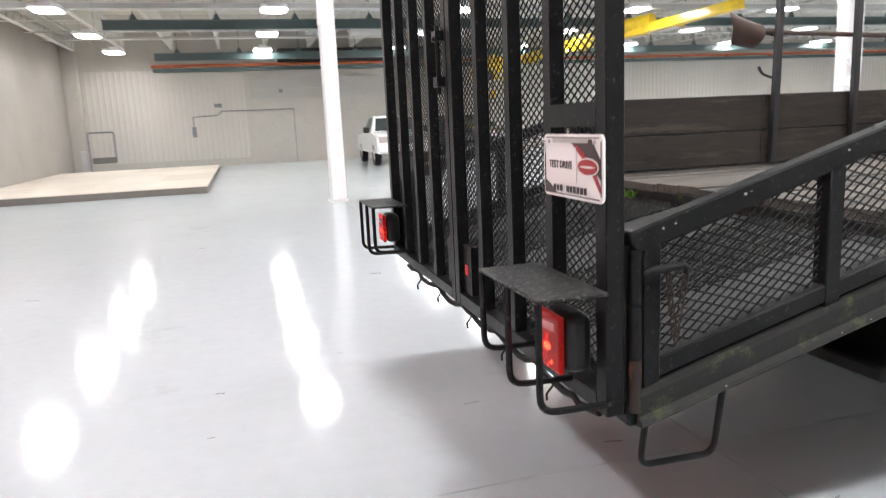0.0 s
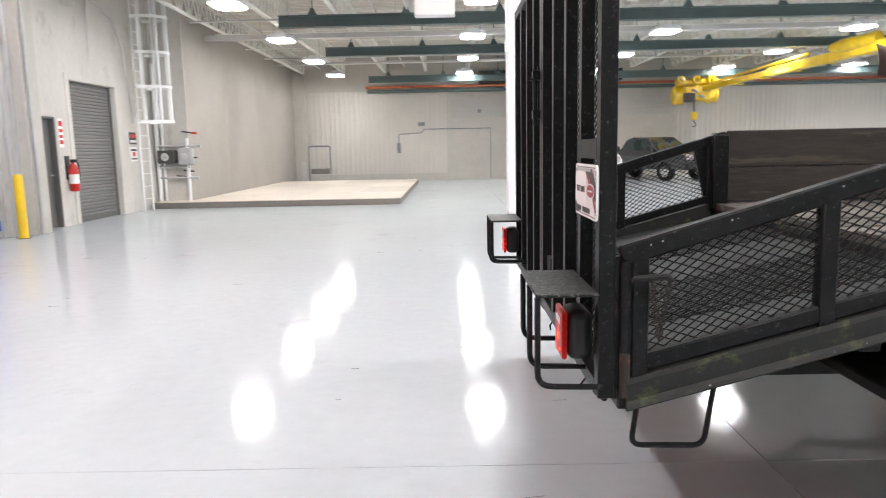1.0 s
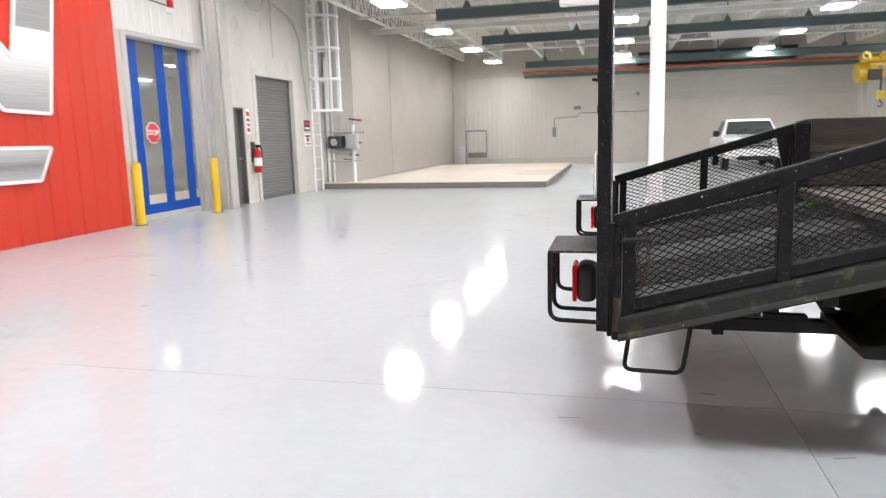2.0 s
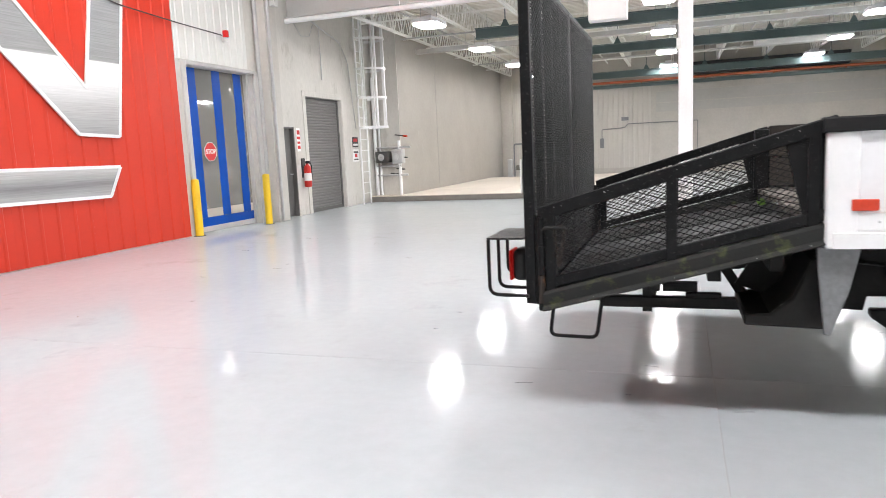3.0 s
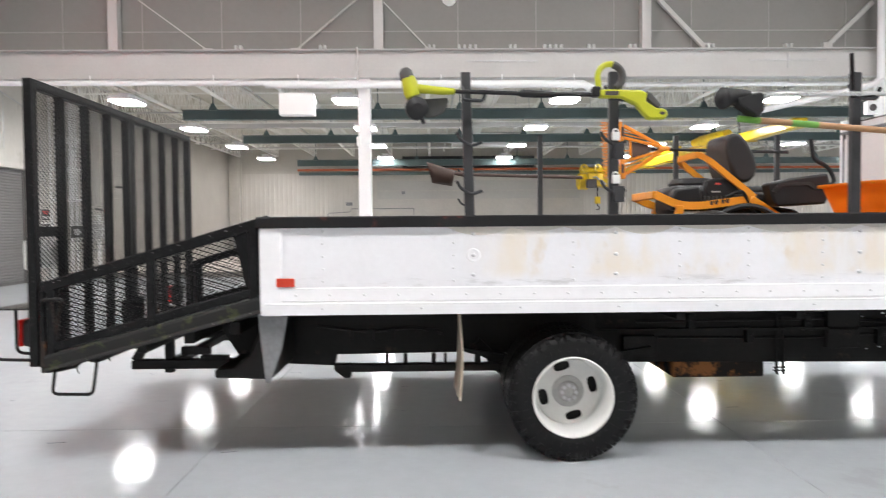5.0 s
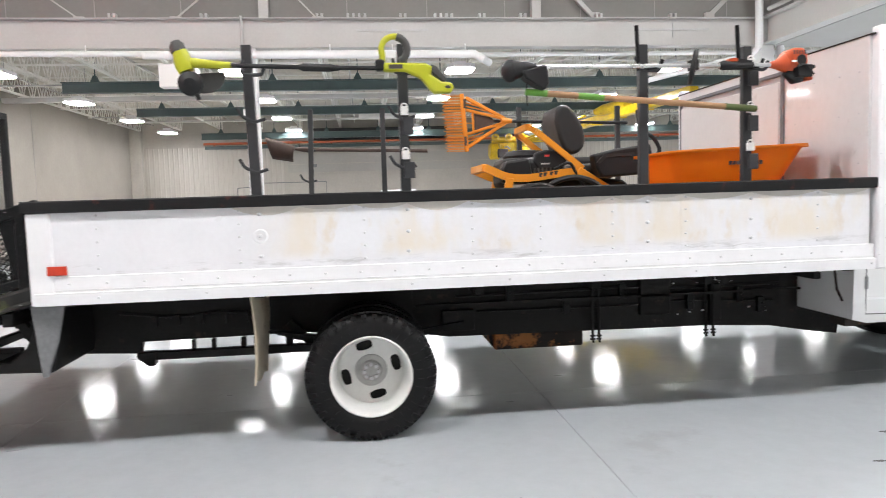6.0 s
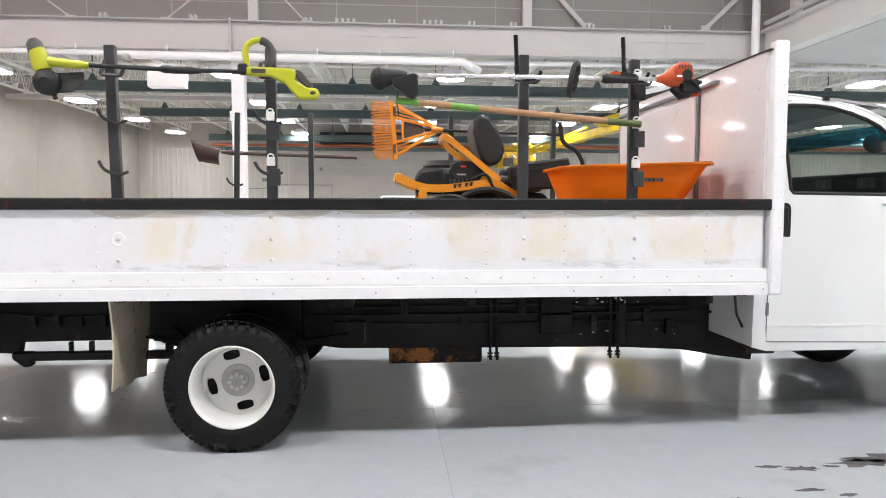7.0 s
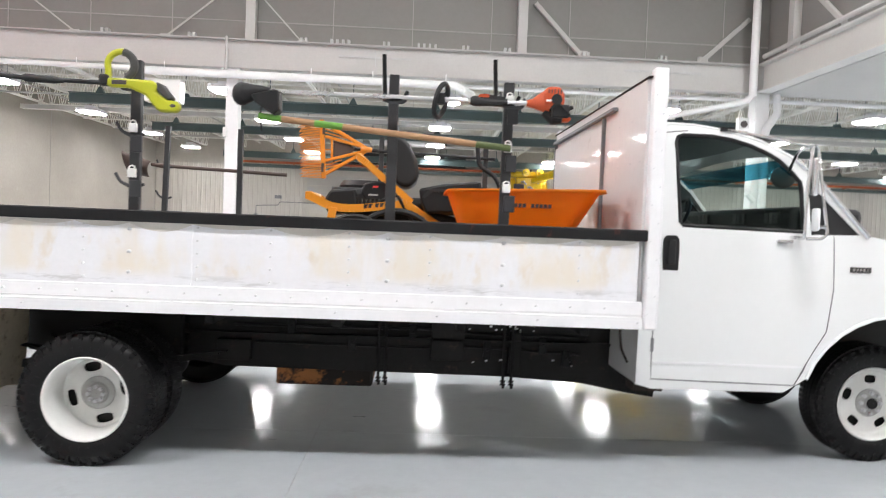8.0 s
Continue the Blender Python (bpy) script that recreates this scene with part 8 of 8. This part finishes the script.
tube(bm, [(0.13, TY, 2.09)] + arc(0.195, 2.165, 0.07, 200, 20, 14, TY), 0.017, 9)
part("loop_handle", bm, LIME, e, "lime front loop handle")
bm = BM()
tube(bm, arc(0.195, 2.165, 0.068, 80, -65, 12, TY), 0.021, 10)
part("loop_grip", bm, DARK_GREY_PL, e)
bm = BM()
box(bm, 0.16, 0.235, TY - 0.0305, TY - 0.0285, 2.06, 2.082)
part("name_bar", bm, SIGN_DARK, e, smooth=0)
bm = BM()
box(bm, 0.09, 0.14, TY - 0.03, TY + 0.03, 2.055, 2.11)
part("clamp", bm, BLACK_PLASTIC, e, bevel=0.008)

# petrol string trimmer, silver shaft and red engine
e = thing("string_trimmer", (1.7, TY, 2.05), "red petrol string trimmer with silver shaft", "string trimmer")
bm = BM()
tube(bm, [(0.93, TY, 2.066), (2.36, TY, 2.066)], 0.0135, 12)
part("shaft", bm, SILVER, e, "bright metal shaft")
bm = BM()
tube(bm, [(0.97, TY, 2.066), (0.92, TY, 2.064), (0.875, TY, 2.055), (0.835, TY, 2.05), (0.82, TY, 2.045)], [0.02, 0.03, 0.045, 0.058, 0.052], 14)
ball(bm, (0.822, TY, 2.045), 0.05, 0.055, 0.062, 14)
part("cutting_head", bm, BLACK_PLASTIC, e)
bm = BM()
slab(bm, [(0.88, 2.04), (1.0, 2.07), (1.025, 2.065), (1.03, 1.965), (1.0, 1.935), (0.97, 1.955), (0.9, 2.0)], "y", TY - 0.05, TY + 0.05)
part("guard", bm, BLACK_PLASTIC, e, bevel=0.008)
bm = BM()
c = Vector((1.875, TY, 2.065))
pts = []
for k in range(22):
    a = 2 * math.pi * k / 22
    pts.append(c + Vector((0.03 * math.cos(a) + 0.02 * math.sin(a), 0.06 * math.cos(a), 0.088 * math.sin(a) - 0.005)))
tube(bm, pts, 0.014, 8, closed=True)
box(bm, 1.855, 1.895, TY - 0.03, TY + 0.03, 2.04, 2.095)
part("loop_handle", bm, BLACK_PLASTIC, e)
bm = BM()
tube(bm, [(2.03, TY, 2.066), (2.05, TY, 2.066), (2.14, TY, 2.064), (2.23, TY, 2.066)], [0.018, 0.028, 0.022, 0.02], 10)
slab(bm, [(2.06, 2.05), (2.2, 2.05), (2.22, 2.09), (2.1, 2.105)], "y", TY - 0.018, TY + 0.018)
part("throttle_grip", bm, BLACK_PLASTIC, e)
bm = BM()
slab(bm, [(2.07, 2.085), (2.13, 2.085), (2.13, 2.102), (2.08, 2.1)], "y", TY - 0.0195, TY + 0.0195)
part("throttle_trigger", bm, RED_ENGINE, e)
def near_engine(bm):
    """Shrinks what is drawn at full size towards the end of the shaft."""
    bmesh.ops.scale(bm, vec=(0.86, 0.86, 0.86), space=Matrix.Translation((-2.36, -TY, -2.07)), verts=bm.verts[:])


bm = BM()
tube(bm, [(2.33, TY, 2.066), (2.37, TY, 2.066), (2.42, TY, 2.075), (2.46, TY, 2.08)], [0.02, 0.03, 0.058, 0.075], 16)
near_engine(bm)
part("clutch_cone", bm, RED_ENGINE, e, "red-orange tapered clutch housing")
bm = BM()
slab(bm, [(2.42, 2.13), (2.45, 2.165), (2.53, 2.168), (2.555, 2.12), (2.56, 2.05), (2.52, 2.03), (2.43, 2.045)], "y", TY - 0.075, TY + 0.075)
near_engine(bm)
eng = part("engine_cover", bm, RED_ENGINE, e, "red-orange engine cover", bevel=0.02, segs=2)
bm = BM()
for k in range(5):
    box(bm, 2.45 + 0.019 * k, 2.458 + 0.019 * k, TY - 0.0765, TY - 0.07, 2.12, 2.145)
near_engine(bm)
tagged(part("cooling_slots", bm, SIGN_DARK, eng, smooth=0), kind="stuff")
bm = BM()
box(bm, 2.48, 2.585, TY - 0.08, TY + 0.06, 1.975, 2.055)
tube(bm, [(2.55, TY - 0.04, 2.02), (2.61, TY - 0.06, 2.045)], 0.014, 8)
near_engine(bm)
part("carburettor", bm, BLACK_PLASTIC, eng, bevel=0.015)
bm = BM()
tube(bm, bend([(2.47, TY - 0.085, 2.03), (2.52, TY - 0.09, 2.06), (2.56, TY - 0.085, 2.02), (2.59, TY - 0.08, 1.99)], 0.02), 0.006, 6)
near_engine(bm)
part("fuel_line", bm, BLACK_PLASTIC, eng)
bm = BM()
lathe(bm, [(0.001, -0.004), (0.03, -0.004), (0.034, 0.0), (0.034, 0.01)], (2.505, TY - 0.079, 2.085), "y", 18)
near_engine(bm)
part("starter_cap", bm, BLACK_PLASTIC, eng)
bm = BM()
tube(bm, [(2.44, TY, 2.02), (2.50, TY, 1.985), (2.55, TY, 1.99)], [0.03, 0.05, 0.04], 12)
near_engine(bm)
part("fuel_tank", bm, BLACK_PLASTIC, eng)
bm = BM()
box(bm, 2.55, 2.60, TY - 0.06, TY + 0.02, 1.955, 1.985)
near_engine(bm)
part("fuel_cap", bm, RED_ENGINE, eng, bevel=0.008)
bm = BM()
box(bm, 2.44, 2.475, TY - 0.0775, TY - 0.07, 2.07, 2.082)
near_engine(bm)
part("name_bar", bm, SIGN_WHITE, eng, smooth=0)
bm = BM()
tube(bm, bend([(0.93, TY + 0.02, 2.04), (0.915, TY + 0.02, 1.94), (0.925, TY + 0.03, 1.86)], 0.03), 0.004, 5)
part("trimmer_line", bm, BLACK_PLASTIC, e)

# long wooden pole with painted ends
e = thing("tool_pole", (1.6, -0.03, 1.87), "long wooden tool pole with green painted ends", "pole")
P, Q = Vector((0.91, -0.035, 1.935)), Vector((2.26, -0.035, 1.822))
for name, a, b, m, r in (("green_end", 0.0, 0.09, GREEN_PAINT, 0.0185), ("pole", 0.09, 0.22, WOOD_POLE, 0.0175), ("green_band", 0.22, 0.33, GREEN_PAINT, 0.0182), ("pole", 0.33, 0.86, WOOD_POLE, 0.0175), ("olive_end", 0.86, 1.0, OLIVE_PAINT, 0.0188)):
    bm = BM()
    tube(bm, [P.lerp(Q, a + 0.0004), P.lerp(Q, b)], r, 12)
    part(name, bm, m, e)

# shovel on the far posts
FY = 2.50
e = thing("shovel", (-0.1, FY, 1.8), "rusty square shovel hung on the far posts", "shovel")
bm = BM()
tube(bm, [(-0.46, FY, 1.825), (0.6, FY, 1.79)], 0.016, 10)
part("shaft", bm, SHOVEL_BROWN, e)
bm = BM()
grid = []
for i in range(7):
    u = i / 6
    col = []
    for j in range(7):
        v = j / 6
        top = Vector((-0.575 - 0.255 * u, 0, 1.855 + 0.08 * u))
        low = Vector((-0.60 - 0.18 * u, 0, 1.72 + 0.03 * u))
        p = low.lerp(top, v)
        col.append(bm.verts.new((p.x, FY - 0.02 - 0.06 * (1 - (2 * v - 1) ** 2) * (1 - 0.5 * u) - 0.05 * v, p.z)))
    grid.append(col)
for i in range(6):
    for j in range(6):
        bm.faces.new((grid[i][j], grid[i + 1][j], grid[i + 1][j + 1], grid[i][j + 1]))
bl = part("blade", bm, SHOVEL_BROWN, e, "rust-brown steel blade", smooth=50)
mod = bl.modifiers.new("wall", "SOLIDIFY")
mod.thickness = 0.003
bm = BM()
tube(bm, [(-0.40, FY, 1.823), (-0.50, FY - 0.03, 1.826), (-0.58, FY - 0.045, 1.83)], [0.018, 0.024, 0.012], 10)
part("socket", bm, SHOVEL_BROWN, e)

# orange leaf rake on the far posts
RY = 2.40
e = thing("leaf_rake", (1.1, RY, 2.0), "orange plastic leaf rake hung on the far posts", "rake")
bm = BM()
tube(bm, [(1.2, RY, 2.035), (2.45, RY, 2.0)], 0.014, 10)
part("shaft", bm, BLACK_PLASTIC, e)
AP = (1.33, RY - 0.02, 2.035)
for z0 in (2.245, 1.80):
    bm = BM()
    beam(bm, (0.945, RY - 0.02, z0), AP, 0.022, 0.032)
    part("frame_arm", bm, ORANGE_RAKE, e, bevel=0.006)
for z0, z1 in ((2.135, 2.055), (1.92, 2.015)):
    bm = BM()
    beam(bm, (0.945, RY - 0.026, z0), (1.28, RY - 0.026, z1), 0.02, 0.026)
    part("inner_arm", bm, ORANGE_RAKE, e, bevel=0.005)
bm = BM()
tube(bm, [(1.26, RY - 0.02, 2.036), (1.36, RY - 0.015, 2.033)], [0.034, 0.02], 10)
part("handle_socket", bm, ORANGE_RAKE, e)
bm = BM()
beam(bm, (0.91, RY - 0.02, 2.28), (0.945, RY - 0.02, 1.765), 0.03, 0.04)
part("head_bar", bm, ORANGE_RAKE, e, bevel=0.006)
for z in (2.2, 1.87):
    bm = BM()
    box(bm, 0.922, 0.945, RY - 0.041, RY - 0.036, z - 0.05, z + 0.03)
    part("head_label", bm, SHOVEL_BROWN, e, smooth=0)
bm = BM()
beam(bm, (1.005, RY - 0.02, 2.12), (1.01, RY - 0.02, 1.94), 0.02, 0.02)
part("brace_bar", bm, ORANGE_RAKE, e, bevel=0.005)
bm = BM()
slab(bm, [(1.02, 2.10), (1.17, 2.07), (1.21, 2.035), (1.17, 1.99), (1.02, 1.955)], "y", RY - 0.012, RY - 0.004)
part("hub_plate", bm, SHOVEL_BROWN, e, smooth=0)
for k in range(38):
    z = 1.772 + 0.0134 * k
    w = 0.012 * math.sin(k * 2.3)
    bm = BM()
    pts = [(0.94 - 0.0008 * k, RY - 0.02, z), (0.80 + w, RY - 0.025, z + 0.002), (0.765 + w - 0.0008 * k, RY - 0.05, z + 0.003), (0.76 + w - 0.0008 * k, RY - 0.085, z - 0.004)]
    for a, b in zip(pts, pts[1:]):
        beam(bm, a, b, 0.004, 0.0075)
    part("tine", bm, ORANGE_RAKE, e, smooth=0)
for a, b in (((0.945, 2.20), (1.09, 2.16)), ((0.945, 2.17), (1.13, 2.125)), ((0.945, 1.88), (1.10, 1.935)), ((0.945, 1.85), (1.06, 1.89)), ((0.945, 2.02), (1.0, 2.02))):
    bm = BM()
    beam(bm, (a[0], RY - 0.02, a[1]), (b[0], RY - 0.02, b[1]), 0.006, 0.01)
    part("rib", bm, ORANGE_RAKE, e, smooth=0)

# dealer plate on the gate
PX = GX - 0.03
yc, zc, pw, ph = 0.179, 1.21, 0.332, 0.165
e = thing("dealer_plate", (PX, yc, zc - ph / 2), "white and red dealer plate bolted to the gate", "plate")


def spot(a, b):
    """Shares of the plate's width and height, from its upper left corner as one reads it, to y and z."""
    return yc + pw / 2 - a * pw, zc + ph / 2 - b * ph


def patch(name, pts, material, lift, label=""):
    """A thin printed shape on the plate; its reading side faces -x."""
    bm = BM()
    slab(bm, [spot(a, b) for a, b in pts], "x", PX - 0.007 - lift, PX - 0.006 - lift)
    return part(name, bm, material, e, label, smooth=0)


def oblong(a0, a1, b0, b1):
    return [(a0, b0), (a1, b0), (a1, b1), (a0, b1)]


def rounded(a0, a1, b0, b1, r):
    """Corners rounded by r metres."""
    out = []
    for ca, cb, t0 in ((a0, b0, 180), (a1, b0, 270), (a1, b1, 0), (a0, b1, 90)):
        for k in range(5):
            t = radians(t0 + 22.5 * k)
            ra, rb = r / pw, r / ph
            out.append((min(max(ca, a0 + ra), a1 - ra) + ra * math.cos(t), min(max(cb, b0 + rb), b1 - rb) + rb * math.sin(t)))
    return out


bm = BM()
slab(bm, [spot(a, b) for a, b in rounded(0, 1, 0, 1, 0.018)], "x", PX - 0.006, PX)
part("plate", bm, SIGN_WHITE, e, "glossy white plate", smooth=0)
for a0, a1, b0, b1 in ((0.05, 0.95, 0.045, 0.06), (0.05, 0.95, 0.94, 0.955), (0.022, 0.03, 0.10, 0.90), (0.97, 0.978, 0.10, 0.90)):
    patch("dark_border", oblong(a0, a1, b0, b1), SIGN_DARK, 0.0006)
patch("dark_wedge", [(0.03, 0.28), (0.06, 0.36), (0.06, 0.8), (0.03, 0.8)], SIGN_DARK, 0.0012)
patch("dark_wedge", [(0.46, 0.10), (0.84, 0.07), (0.90, 0.22), (0.97, 0.36), (0.97, 0.66), (0.86, 0.50), (0.72, 0.27), (0.60, 0.20)], SIGN_DARK, 0.0012)
patch("dark_wedge", [(0.03, 0.95), (0.03, 0.74), (0.12, 0.80), (0.26, 0.95)], SIGN_DARK, 0.0012)
patch("red_stripe", [(0.55, 0.17), (0.62, 0.17), (0.76, 0.33), (0.90, 0.55), (0.97, 0.75), (0.97, 0.86), (0.86, 0.62), (0.74, 0.42)], PLATE_RED, 0.0018)
patch("card", oblong(0.06, 0.60, 0.20, 0.74), SIGN_WHITE, 0.0026)
for rx, ry, m, up in ((0.165, 0.135, SIGN_WHITE, 0.0032), (0.15, 0.115, PLATE_RED, 0.0042)):
    patch("oval_mark", [(0.79 + rx * math.cos(2 * math.pi * k / 28), 0.48 + ry * math.sin(2 * math.pi * k / 28)) for k in range(28)], m, up)
patch("oval_bar", [(0.79 + 0.12 * math.cos(2 * math.pi * k / 20), 0.48 + 0.016 * math.sin(2 * math.pi * k / 20)) for k in range(20)], SIGN_WHITE, 0.0052)
for k in range(10):
    a = 0.21 + 0.058 * k
    if k != 3:
        patch("number_bar", oblong(a, a + 0.042, 0.80, 0.90), SIGN_DARK, 0.0045)
patch("holder_bar", rounded(0.2, 0.8, 0.06, 0.13, 0.004), HUB_GREY, 0.0045)
for a in (0.12, 0.88):
    bm = BM()
    y, z = spot(a, 0.11)
    ball(bm, (PX - 0.0085, y, z), 0.004, 0.007, 0.007, 8)
    part("bolt", bm, PIPE_GREY, e)
y, z = spot(0.335, 0.48)
lettering("words", "TEST DRIVE", 0.026, pose(PX - 0.0105, y, z, 90, 0, -90), SIGN_DARK, e, 0.0005)
